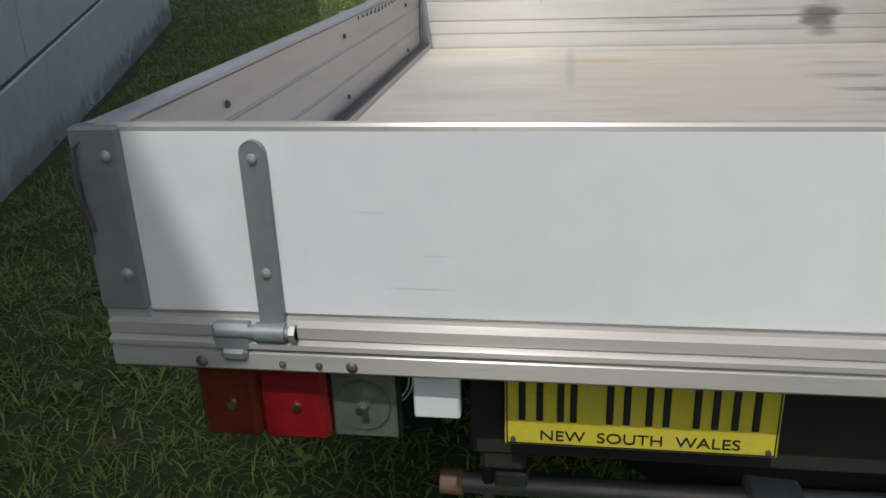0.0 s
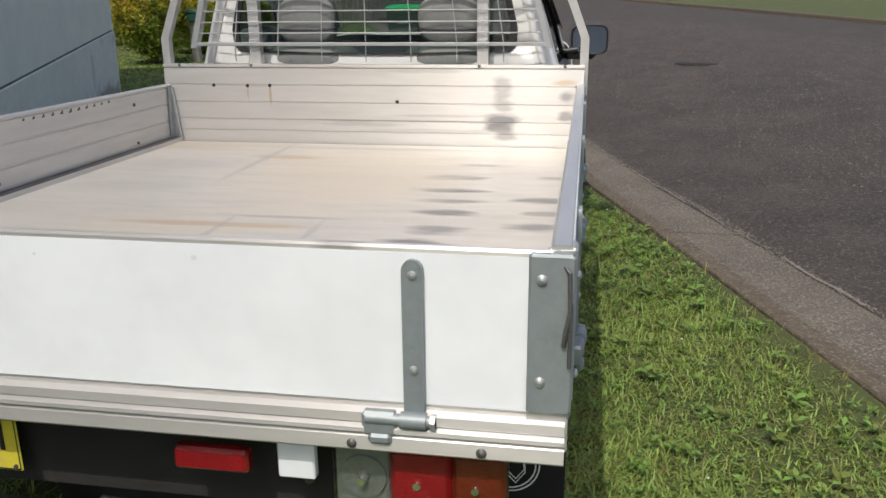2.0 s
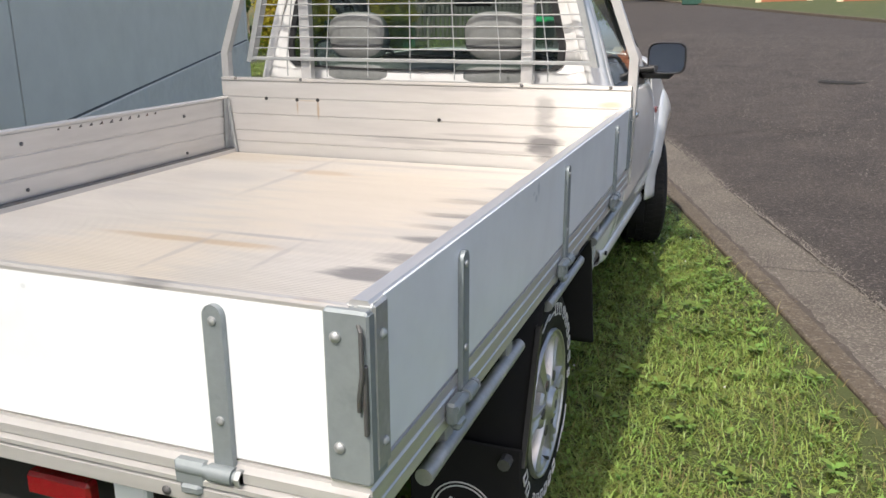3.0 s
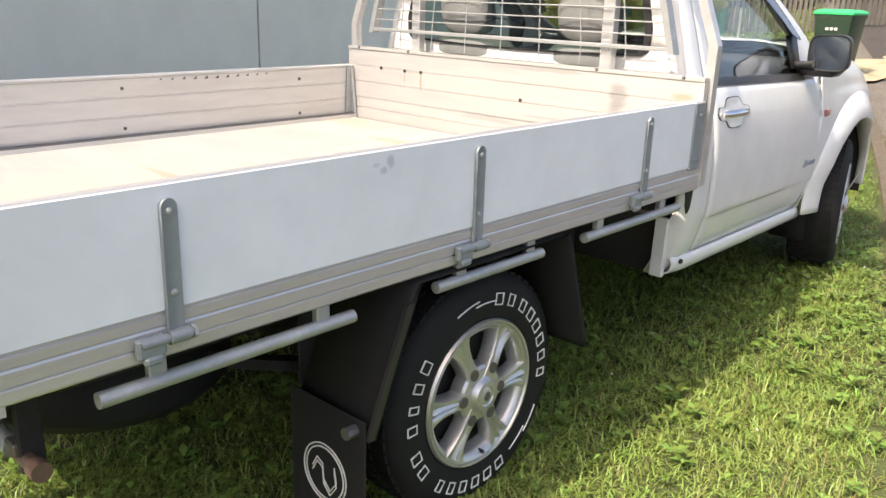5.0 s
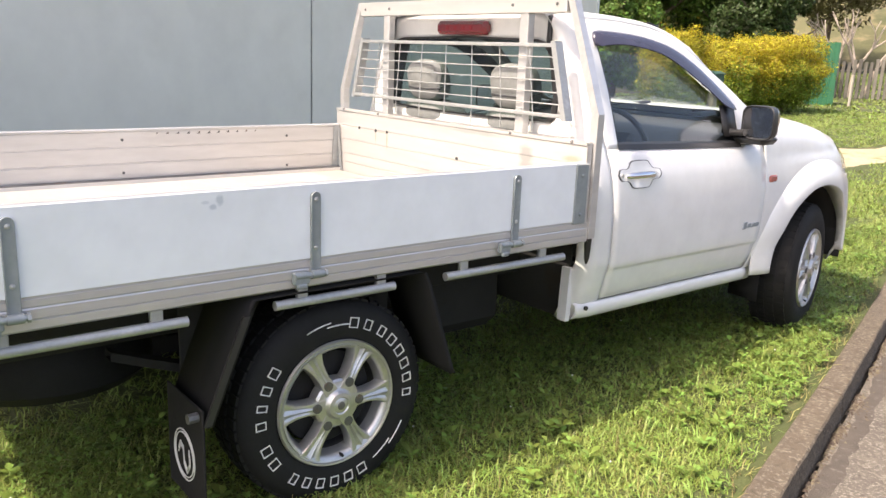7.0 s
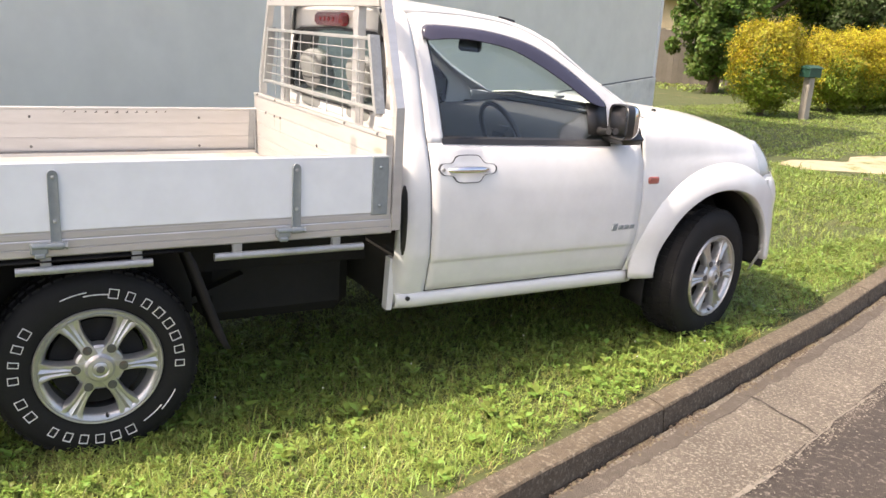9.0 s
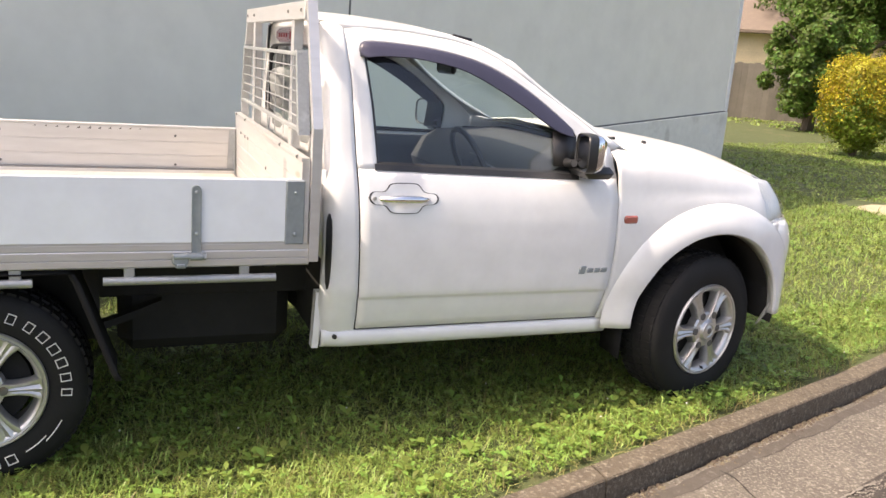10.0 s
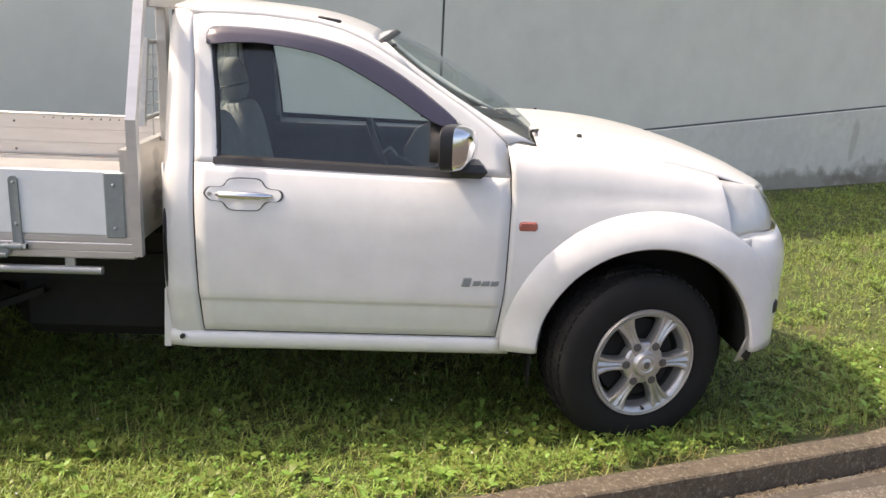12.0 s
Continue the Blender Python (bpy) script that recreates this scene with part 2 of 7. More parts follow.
RUBBER = mat("tyre_rubber", (0.017, 0.017, 0.0175), (0.013, 0.013, 0.0128), scale=9, rough=0.7, spec=0.2, bump=0.1, bscale=150, spots=(0.020, 0.019, 0.018), spot_scale=6, spot_edge=(0.6, 0.9))
FLAP = mat("mudguard_plastic", (0.018, 0.018, 0.019), (0.023, 0.0225, 0.022), scale=5, rough=0.85, spec=0.1, bump=0.1, bscale=90, spots=(0.024, 0.022, 0.019), spot_scale=4, spot_edge=(0.58, 0.85))
BLACK = mat("black_plastic", (0.018, 0.018, 0.019), (0.025, 0.025, 0.026), scale=9, rough=0.4, bump=0.05, bscale=250)
ALLOY = mat("silver_alloy", (0.56, 0.56, 0.55), (0.50, 0.50, 0.49), scale=8, rough=0.34, metal=0.75, bump=0.03, bscale=200, coat=0.3, spots=(0.34, 0.32, 0.29), spot_scale=7, spot_edge=(0.62, 0.9))
CHROME = mat("chrome", (0.82, 0.83, 0.85), (0.8, 0.8, 0.82), scale=10, rough=0.08, metal=1.0)
HANDLE_GAP = mat("dark_handle_gap", (0.035, 0.035, 0.037), (0.05, 0.05, 0.052), scale=9, rough=0.5)
LETTER = mat("tyre_white", (0.72, 0.72, 0.70), (0.62, 0.62, 0.60), scale=30, rough=0.6)
RED = mat("red_lens", (0.26, 0.007, 0.013), (0.19, 0.005, 0.009), scale=20, rough=0.15, coat=0.5, bump=0.3, bscale=160)
DEEP_RED = mat("brake_lens", (0.20, 0.014, 0.020), (0.15, 0.01, 0.015), scale=20, rough=0.2, coat=0.5, bump=0.2, bscale=120)
AMBER = mat("amber_lens", (0.15, 0.020, 0.008), (0.10, 0.014, 0.006), scale=20, rough=0.18, coat=0.5, bump=0.3, bscale=160)
REPEATER = mat("red_repeater_lens", (0.46, 0.15, 0.115), (0.38, 0.11, 0.085), scale=20, rough=0.2, coat=0.4, bump=0.2, bscale=160)
YELLOW = mat("plate_yellow", (0.66, 0.57, 0.06), (0.60, 0.51, 0.05), scale=12, rough=0.4, spots=(0.55, 0.46, 0.10), spot_scale=20)
PLATE_BLACK = mat("plate_black", (0.02, 0.02, 0.02), scale=12, rough=0.45)
VISOR = mat("smoked_acrylic", (0.036, 0.034, 0.054), (0.046, 0.043, 0.068), scale=4, rough=0.16, coat=0.3)
GLASS = glassy("window_glass", (0.88, 0.94, 0.915))
LENS_GLASS = glassy("lamp_glass", (0.88, 0.9, 0.9))
HEAD_BOWL = mat("headlamp_reflector", (0.80, 0.79, 0.76), (0.62, 0.61, 0.59), scale=14, rough=0.38, metal=0.35, bump=0.2, bscale=40)
REFLECTOR = mat("lamp_reflector", (0.40, 0.415, 0.40), (0.26, 0.27, 0.26), scale=18, rough=0.3, metal=0.6, bump=0.25, bscale=40)
REAR_GLASS = glassy("rear_window_glass", (0.42, 0.50, 0.47))
CABIN = mat("grey_cabin_trim", (0.055, 0.058, 0.062), (0.042, 0.045, 0.05), scale=9, rough=0.6, bump=0.06, bscale=200)
SEAT = mat("grey_seat_cover", (0.24, 0.25, 0.245), (0.18, 0.19, 0.185), scale=8, rough=0.85, bump=0.2, bscale=150)
LINING = mat("roof_lining", (0.42, 0.42, 0.40), (0.36, 0.36, 0.35), scale=8, rough=0.9)
WALL = mat("painted_wall", (0.70, 0.705, 0.645), (0.675, 0.68, 0.62), scale=0.35, rough=0.7, spec=0.15, bump=0.05, bscale=30, spots=(0.645, 0.65, 0.59), spot_scale=0.9, spot_edge=(0.5, 0.9))
PLINTH = mat("painted_block", (0.69, 0.695, 0.64), (0.61, 0.615, 0.565), scale=1.2, rough=0.75, bump=0.25, bscale=35, spots=((0.36, 0.35, 0.31), (0.58, 0.61, 0.60)), spot_scale=1.7, spot_edge=(0.58, 0.85))
for y, z, ry, rz, a in ((6.4, 0.16, 1.3, 0.14, 0.65), (7.9, 0.20, 0.9, 0.20, 0.7), (4.8, 0.10, 1.1, 0.12, 0.6), (2.6, 0.05, 1.4, 0.10, 0.5), (-0.4, 0.02, 1.5, 0.14, 0.55), (-2.6, 0.0, 1.5, 0.16, 0.55), (7.2, 0.62, 0.05, 0.22, 0.3), (0.9, 0.34, 0.03, 0.16, 0.4), (1.6, 0.36, 0.02, 0.12, 0.35), (-1.6, 0.22, 0.28, 0.02, 0.45)):
    stain(PLINTH, (0.17, 0.155, 0.115), y, z, ry, rz, a, "yz", wobble=1.0, nscale=7)
SEAM = mat("joint_sealant", (0.13, 0.14, 0.14), (0.09, 0.1, 0.1), scale=5, rough=0.7)
WHITE_TRIM = mat("white_trim", (0.68, 0.70, 0.70), (0.6, 0.62, 0.62), scale=3, rough=0.5)
KERB = mat("kerb_concrete", (0.132, 0.105, 0.073), (0.084, 0.066, 0.046), scale=9.0, rough=0.94, bump=0.9, bscale=110, spots=((0.050, 0.042, 0.030), (0.25, 0.215, 0.165)), spot_scale=34, spot_edge=(0.52, 0.72))
GUTTER = mat("gutter_concrete", (0.150, 0.130, 0.104), (0.090, 0.077, 0.061), scale=2.6, rough=0.94, bump=0.9, bscale=150, spots=((0.075, 0.065, 0.053), (0.30, 0.272, 0.23)), spot_scale=44, spot_edge=(0.51, 0.68))
ASPHALT = mat("chip_seal_road", (0.062, 0.051, 0.042), (0.027, 0.022, 0.019), scale=1.8, rough=0.92, bump=1.0, bscale=110, spots=((0.026, 0.022, 0.019), (0.145, 0.126, 0.107)), spot_scale=26, spot_edge=(0.54, 0.68))
STONE = mat("pale_chippings", (0.21, 0.188, 0.16), (0.13, 0.115, 0.097), scale=30, rough=0.9, island=0.5)
SOIL = mat("lawn_soil", (0.050, 0.066, 0.018), (0.062, 0.075, 0.022), scale=0.7, rough=0.95, bump=0.7, bscale=60, spots=((0.15, 0.115, 0.06), (0.055, 0.085, 0.016)), spot_scale=3.0, spot_edge=(0.56, 0.74))
DIRT = mat("bare_dirt", (0.42, 0.35, 0.24), (0.34, 0.28, 0.18), scale=2.0, rough=0.95, bump=0.6, bscale=50, spots=(0.14, 0.17, 0.06), spot_scale=3.0, spot_edge=(0.54, 0.66))
BLADE = leafy("grass_blades", (0.170, 0.258, 0.050), (0.295, 0.355, 0.100), rough=0.42, island=0.5, scale=1.6, through_light=0.28)
DRY = leafy("dry_blades", (0.30, 0.26, 0.11), (0.24, 0.22, 0.08), island=0.3)
WEED = leafy("weed_leaves", (0.150, 0.245, 0.046), (0.215, 0.295, 0.068), rough=0.45, island=0.4, scale=2.0, through_light=0.28)


# ---- mesh helpers ----
class Geo:
    """Vertices and faces gathered for one mesh."""

    def __init__(self):
        self.v, self.f = [], []

    def add(self, v, f):
        n = len(self.v)
        self.v += [tuple(p) for p in v]
        self.f += [tuple(i + n for i in q) for q in f]
        return self

    def box(self, x0, x1, y0, y1, z0, z1, c=0.0, m=None):
        """A box with chamfered edges of width c."""
        lo, hi = Vector((min(x0, x1), min(y0, y1), min(z0, z1))), Vector((max(x0, x1), max(y0, y1), max(z0, z1)))
        c = min(c, *(0.45 * (hi[i] - lo[i]) for i in range(3)))
        if c <= 0:
            v = [Vector((hi.x if i & 1 else lo.x, hi.y if i & 2 else lo.y, hi.z if i & 4 else lo.z)) for i in range(8)]
            f = [(0, 2, 3, 1), (4, 5, 7, 6), (0, 1, 5, 4), (2, 6, 7, 3), (0, 4, 6, 2), (1, 3, 7, 5)]
        else:
            v, idx = [], {}
            for i in range(8):
                for a in range(3):
                    p = [hi[k] if i >> k & 1 else lo[k] for k in range(3)]
                    for k in range(3):
                        if k != a:
                            p[k] += -c if i >> k & 1 else c
                    idx[i, a] = len(v)
                    v.append(Vector(p))
            f = []
            mid = (lo + hi) / 2

            def face(ids):
                ctr = sum((v[j] for j in ids), Vector()) / len(ids)
                nn = (v[ids[1]] - v[ids[0]]).cross(v[ids[2]] - v[ids[0]])
                f.append(tuple(ids) if nn.dot(ctr - mid) > 0 else tuple(reversed(ids)))
            for a in range(3):
                b, d = (a + 1) % 3, (a + 2) % 3
                for s in (0, 1):
                    k = s << a
                    face([idx[k, a], idx[k | 1 << b, a], idx[k | 1 << b | 1 << d, a], idx[k | 1 << d, a]])
                for sb in (0, 1):
                    for sd in (0, 1):
                        i0 = sb << b | sd << d
                        i1 = i0 | 1 << a
                        face([idx[i0, b], idx[i1, b], idx[i1, d], idx[i0, d]])
            for i in range(8):
                face([idx[i, 0], idx[i, 1], idx[i, 2]])
        if m is not None:
            v = [m @ p for p in v]
        return self.add(v, f)

    def prism(self, prof, axis, a, b):
        """A closed outline of two coordinates, drawn out along an axis from a to b."""
        n = len(prof)

        def place(p, s):
            return {"x": (s, p[0], p[1]), "y": (p[0], s, p[1]), "z": (p[0], p[1], s)}[axis]
        v = [place(p, a) for p in prof] + [place(p, b) for p in prof]
        f = [(i, (i + 1) % n, n + (i + 1) % n, n + i) for i in range(n)]
        return self.add(v, f + [tuple(reversed(range(n))), tuple(range(n, 2 * n))])

    def tube(self, pts, r, n=10, caps=True):
        """A round bar along points; r is one radius or one for each point."""
        pts = [Vector(p) for p in pts]
        rs = r if isinstance(r, (list, tuple)) else [r] * len(pts)
        v, f = [], []
        side = None
        for i, p in enumerate(pts):
            d = (pts[min(i + 1, len(pts) - 1)] - pts[max(i - 1, 0)]).normalized()
            if side is None:
                side = d.orthogonal().normalized()
            side = (side - d * side.dot(d)).normalized()
            up = d.cross(side)
            v += [p + rs[i] * (math.cos(2 * math.pi * k / n) * side + math.sin(2 * math.pi * k / n) * up) for k in range(n)]
        for i in range(len(pts) - 1):
            f += [(i * n + k, i * n + (k + 1) % n, (i + 1) * n + (k + 1) % n, (i + 1) * n + k) for k in range(n)]
        if caps:
            f += [tuple(reversed(range(n))), tuple(range((len(pts) - 1) * n, len(pts) * n))]
        return self.add(v, f)

    def grid(self, rows, closed=False):
        """Rows of points with equal counts, skinned to one sheet."""
        n = len(rows[0])
        v = [p for r in rows for p in r]
        f = []
        for i in range(len(rows) - 1):
            for k in range(n if closed else n - 1):
                f.append((i * n + k, i * n + (k + 1) % n, (i + 1) * n + (k + 1) % n, (i + 1) * n + k))
        return self.add(v, f)

    def spin(self, prof, n=48, centre=(0, 0, 0)):
        """An outline of (x, radius) turned round the x axis."""
        c = Vector(centre)
        rows = [[c + Vector((x, r * math.cos(2 * math.pi * k / n), r * math.sin(2 * math.pi * k / n))) for k in range(n)] for x, r in prof]
        return self.grid(rows, True)

    def blob(self, rx, ry, rz, p=2.6, n=20, m=None):
        """A cushion: a ball squared off by the power p."""
        def sq(v):
            return math.copysign(abs(v) ** (2 / p), v)
        rows = []
        for i in range(n // 2 + 1):
            b = math.pi * (i / (n // 2) - 0.5)
            rows.append([Vector((rx * sq(math.cos(b)) * sq(math.cos(2 * math.pi * k / n)), ry * sq(math.cos(b)) * sq(math.sin(2 * math.pi * k / n)), rz * sq(math.sin(b)))) for k in range(n)])
        if m is not None:
            rows = [[m @ q for q in r] for r in rows]
        return self.grid(rows, True)

    def moved(self, m):
        self.v = [tuple(m @ Vector(p)) for p in self.v]
        return self

    def mirrored(self):
        g = Geo()
        g.v = [(-x, y, z) for x, y, z in self.v]
        g.f = [tuple(reversed(q)) for q in self.f]
        return g


def make(name, geo, material, parent=None, label="", smooth=35.0, recalc=True):
    me = bpy.data.meshes.new(name)
    me.from_pydata(geo.v, [], geo.f)
    if recalc:
        b = bmesh.new()
        b.from_mesh(me)
        bmesh.ops.recalc_face_normals(b, faces=b.faces)
        b.to_mesh(me)
        b.free()
    me.materials.append(material)
    if smooth:
        me.polygons.foreach_set("use_smooth", [True] * len(me.polygons))
        me.set_sharp_from_angle(angle=radians(smooth))
    ob = new(name, me)
    if parent is not None:
        ob.parent = parent
    if label:
        ob["label"] = label
    return ob


# the cab's drawn section is narrowed and set down on its wheels by this pose; None: as drawn
seat_pose = None


def part(name, geo, material, parent, label="", smooth=35.0, solid=0.0, recalc=True):
    if seat_pose is not None:
        geo.moved(seat_pose)
    ob = make(name, geo, material, parent, label, smooth, recalc)
    if solid:
        s = ob.modifiers.new("thickness", "SOLIDIFY")
        s.thickness, s.offset = solid, 0.0
    return ob


def bulk(name, verts, faces, material, smooth=False):
    """One large mesh out of number arrays; every face has the same count of corners."""
    me = bpy.data.meshes.new(name)
    k = faces.shape[1]
    me.vertices.add(len(verts))
    me.vertices.foreach_set("co", verts.astype(np.float32).ravel())
    me.loops.add(faces.size)
    me.loops.foreach_set("vertex_index", faces.astype(np.int32).ravel())
    me.polygons.add(len(faces))
    me.polygons.foreach_set("loop_start", np.arange(0, faces.size, k, dtype=np.int32))
    me.polygons.foreach_set("loop_total", np.full(len(faces), k, dtype=np.int32))
    if smooth:
        me.polygons.foreach_set("use_smooth", np.ones(len(faces), dtype=bool))
    me.update(calc_edges=True)
    me.materials.append(material)
    return new(name, me)


def interp(x, xs, ys):
    return float(np.interp(x, xs, ys))


# ---- ground, kerb and road ----
def kerb_x(y):
    """Where the verge meets the kerb."""
    bend = 0.0045 * min(max(y, 0), 9) ** 2 + 0.081 * max(y - 9, 0)
    return 2.10 - 0.28 * y - bend


def rise(y):
    """The fall of the street: gentle beside the truck, steeper further up."""
    return -0.012 + (0.013 * y if y < 4 else (0.052 + 0.030 * (y - 4)))


def kerb_top(y):
    return 0.104 + (0.0045 * y if y < 4 else 0.018 + 0.040 * (y - 4))


def ground_z(x, y):
    d = (kerb_x(y) - x) * 0.963
    g = rise(y) if y > -12 else rise(-12)
    u = min(max(1 - d / 0.9, 0), 1)
    return g + (kerb_top(max(y, -12)) - 0.02 - g) * u * u


ROAD_W = 13.5


def road_z(d, y):
    return kerb_top(max(y, -12)) - 0.10 + 0.042 * min(d, 4.5) - 0.02 * max(d - 6.5, 0)


def steps(lo, hi, fine_lo, fine_hi, fine, coarse):
    out, v = [], lo
    while v < hi:
        out.append(v)
        near = max(fine_lo - v, v - fine_hi, 0)
        v += fine + coarse * near
    return out + [hi]


ys = steps(-260, 420, -4, 16, 0.3, 0.12)
g = Geo()
rows = []
for y in ys:
    k = kerb_x(y)
    xs = [k - s for s in steps(0.0, 300, 0, 9, 0.25, 0.14)][::-1]
    row = [(x, y, ground_z(x, y) + 0.012 * noise.noise((x * 1.3, y * 1.3, 0))) for x in xs]
    row += [(k + 0.02, y, kerb_top(max(y, -12)) - 0.2)]
    row += [(k + d / 0.963, y, road_z(d, y) - 0.2) for d in (0.4, 2, 4, 6, 8, 10)]
    far = k + (ROAD_W + 0.16) / 0.963
    row += [(far, y, road_z(ROAD_W, y) - 0.2)]
    row += [(far + s, y, road_z(ROAD_W, y) + 0.09 + 0.03 * min(s, 20)) for s in (0.02, 0.5, 2, 5, 10, 25, 60, 140, 300)]
    rows.append(row)
g.grid(rows)
ground = tagged(make("ground", g, SOIL, recalc=False), "mown green grass verge and lawn over brown soil", "ground", kind="structure")

g = Geo()
rows = []
for y in ys:
    k = kerb_x(y)
    rows.append([(k + (0.15 + d) / 0.963, y, road_z(d, y) + (0.004 * noise.noise((d * 2, y * 2, 3)) if d > 0.7 else 0)) for d in (0.44, 0.6, 1, 1.5, 2, 2.5, 3, 3.5, 4.5, 5.5, 6.5, 7.5, 8.5, 9.5, 10.5, 12, ROAD_W)])
g.grid(rows)
road = tagged(make("road", g, ASPHALT, recalc=False), "worn brown-grey chip-seal street, rising ahead", "road", kind="structure")

g = Geo()
rows = []
for y in ys:
    k = kerb_x(y)
    rows.append([(k + (0.14 + d) / 0.963, y, road_z(0, y) + (0.03 * d if d < 0.44 else 0.012) + (0.004 if d < 0.46 else -0.05)) for d in (0, 0.1, 0.2, 0.3, 0.42, 0.455 + 0.004 * noise.noise((y * 3, 0, 9)), 0.47)])
g.grid(rows)
tagged(make("gutter", g, GUTTER, recalc=False), "stained concrete gutter along the kerb", "gutter", kind="structure")

def strip(name, pts, half, material, label, category):
    """A thin uneven strip laid on the street along points (d from the gutter's edge, y)."""
    q_ = Geo()
    rr_ = []
    n_ = 90
    for i in range(n_ + 1):
        u = i / n_ * (len(pts) - 1)
        k0 = min(int(u), len(pts) - 2)
        d = pts[k0][0] + (pts[k0 + 1][0] - pts[k0][0]) * (u - k0)
        y = pts[k0][1] + (pts[k0 + 1][1] - pts[k0][1]) * (u - k0)
        d += 0.02 * noise.noise((d * 5, y * 5, 4)) + 0.008 * noise.noise((d * 23, y * 23, 1))
        y += 0.05 * noise.noise((d * 5, y * 3, 7))
        w = half * (0.55 + 0.9 * abs(noise.noise((y * 9, d * 9, 2))))
        along = abs(pts[-1][1] - pts[0][1]) > abs(pts[-1][0] - pts[0][0])
        rr_.append([(kerb_x(y + (0 if along else s)) + (0.15 + d + (s if along else 0)) / 0.963, y + (0 if along else s), road_z(max(d, 0), y) + 0.0065) for s in (-w, w)])
    q_.grid(rr_)
    return tagged(make(name, q_, material), label, category, kind="structure")


CRACK = mat("dark_road_crack", (0.030, 0.025, 0.021), (0.045, 0.037, 0.031), scale=6, rough=0.95)
strip("road_crack", [(0.5, 6.9), (1.6, 7.4), (3.2, 7.2), (5.5, 7.9)], 0.012, CRACK, "dark crack across the chip-seal street", "crack")
strip("road_crack", [(0.46, 1.35), (0.75, 1.30), (1.3, 1.55), (2.2, 1.5)], 0.007, CRACK, "thin crack in the street by the gutter", "crack")
strip("road_crack", [(0.02, 2.7), (0.2, 2.72), (0.45, 2.68)], 0.006, CRACK, "joint across the concrete gutter", "crack")

SILT = mat("dark_gutter_silt", (0.058, 0.048, 0.038), (0.085, 0.072, 0.058), scale=14, rough=0.95, bump=0.6, bscale=120, spots=(0.13, 0.115, 0.095), spot_scale=30, spot_edge=(0.56, 0.7))
SCREED = mat("pale_gutter_lip", (0.235, 0.212, 0.178), (0.165, 0.148, 0.124), scale=16, rough=0.95, bump=0.7, bscale=140, spots=(0.09, 0.078, 0.064), spot_scale=28, spot_edge=(0.52, 0.66))
strip("gutter_silt", [(0.035, 0.55), (0.05, 2.0), (0.05, 3.6), (0.045, 7.5)], 0.040, SILT, "dark damp silt along the foot of the kerb", "silt")
for a, b, d, half in ((-0.05, 0.35, 0.05, 0.028), (-0.55, -0.28, 0.10, 0.030), (-1.3, -0.85, 0.06, 0.022)):
    strip("gutter_silt", [(d, a), (d + 0.01, (a + b) / 2), (d, b)], half, SILT, "small dark silt stain in the gutter", "silt")
for a, b, half in ((0.55, 1.35, 0.008), (1.5, 2.25, 0.014), (2.45, 3.3, 0.007), (3.5, 4.6, 0.009), (4.7, 7.5, 0.006), (-0.6, 0.2, 0.007)):
    strip("gutter_lip", [(0.455, a), (0.452, (a + b) / 2), (0.455, b)], half, SCREED, "pale worn concrete lip between gutter and street", "gutter")

kerb = tagged(new("kerb"), "weathered brown concrete kerb with chipped edges", "kerb", kind="structure")


def kerb_stone(y0, y1):
    """One length of kerb, its top rounded and chipped."""
    q = Geo()
    n = max(3, min(60, int((y1 - y0) / 0.05)))
    rr = []
    for i in range(n + 1):
        y = y0 + (y1 - y0) * i / n
        k, t = kerb_x(y), kerb_top(max(y, -12))
        w = 0.003 * noise.noise((y * 4.3, 1.7, 0)) + 0.004 * noise.noise((y * 17, 5.2, 0))
        h = 0.003 * noise.noise((y * 5.1, 8.3, 0))
        prof = [(0.0, -0.22), (0.0, -0.008 + h), (0.007, h), (0.05, 0.002 + h), (0.103 + w, 0.0 + h), (0.110 + w, -0.007 + h), (0.116 + w, -0.06), (0.135, -0.22)]
        rr.append([(k + a / 0.963, y, t + b) for a, b in prof])
    q.grid(rr)
    q.add(rr[0], [tuple(range(8))])
    q.add(rr[-1], [tuple(reversed(range(8)))])
    return q


kerb_ys = [-60, -30, -14, -8, -5.2]
while kerb_ys[-1] < 14:
    kerb_ys.append(kerb_ys[-1] + 2.44)
kerb_ys += [20, 30, 45, 70, 110, 200]
for a, b in zip(kerb_ys, kerb_ys[1:]):
    part("kerb_length", kerb_stone(a + 0.004, b - 0.004), KERB, kerb)
g = Geo()
rows = []
for y in ys:
    k = kerb_x(y) + (0.15 + ROAD_W) / 0.963
    z = road_z(ROAD_W, y)
    rows.append([(k, y, z - 0.1), (k + 0.01, y, z + 0.10), (k + 0.03, y, z + 0.115), (k + 0.16, y, z + 0.11), (k + 0.17, y, z - 0.1)])
g.grid(rows)
part("far_kerb", g, KERB, kerb)

# a drain cover out in the street
g = Geo()
g.spin([(0.004, 0.0), (0.004, 0.27), (0.0, 0.28), (0.005, 0.30), (0.005, 0.34), (-0.02, 0.36)], 28)
yy = 11.34
cover = make("manhole_cover", g.moved(pose(2.68, yy, road_z((2.68 - kerb_x(yy)) * 0.963 - 0.15, yy) + 0.001, 0, -90, 0)), CHASSIS)
tagged(cover, "round dark iron manhole cover set in the street", "manhole cover")

# ---- the big building beside the verge ----
C0 = Vector((-5.62, 8.485, 0))
ALONG, OUT = Vector((0.3164, -0.9486, 0)), Vector((0.9486, 0.3164, 0))
HL, HH, HD = 15.5, 6.55, 9.0


def hb(s, o, z):
    """A place on the building: s metres back from its front corner, o metres out of its wall, height z."""
    return C0 + ALONG * s + OUT * o + Vector((0, 0, z))


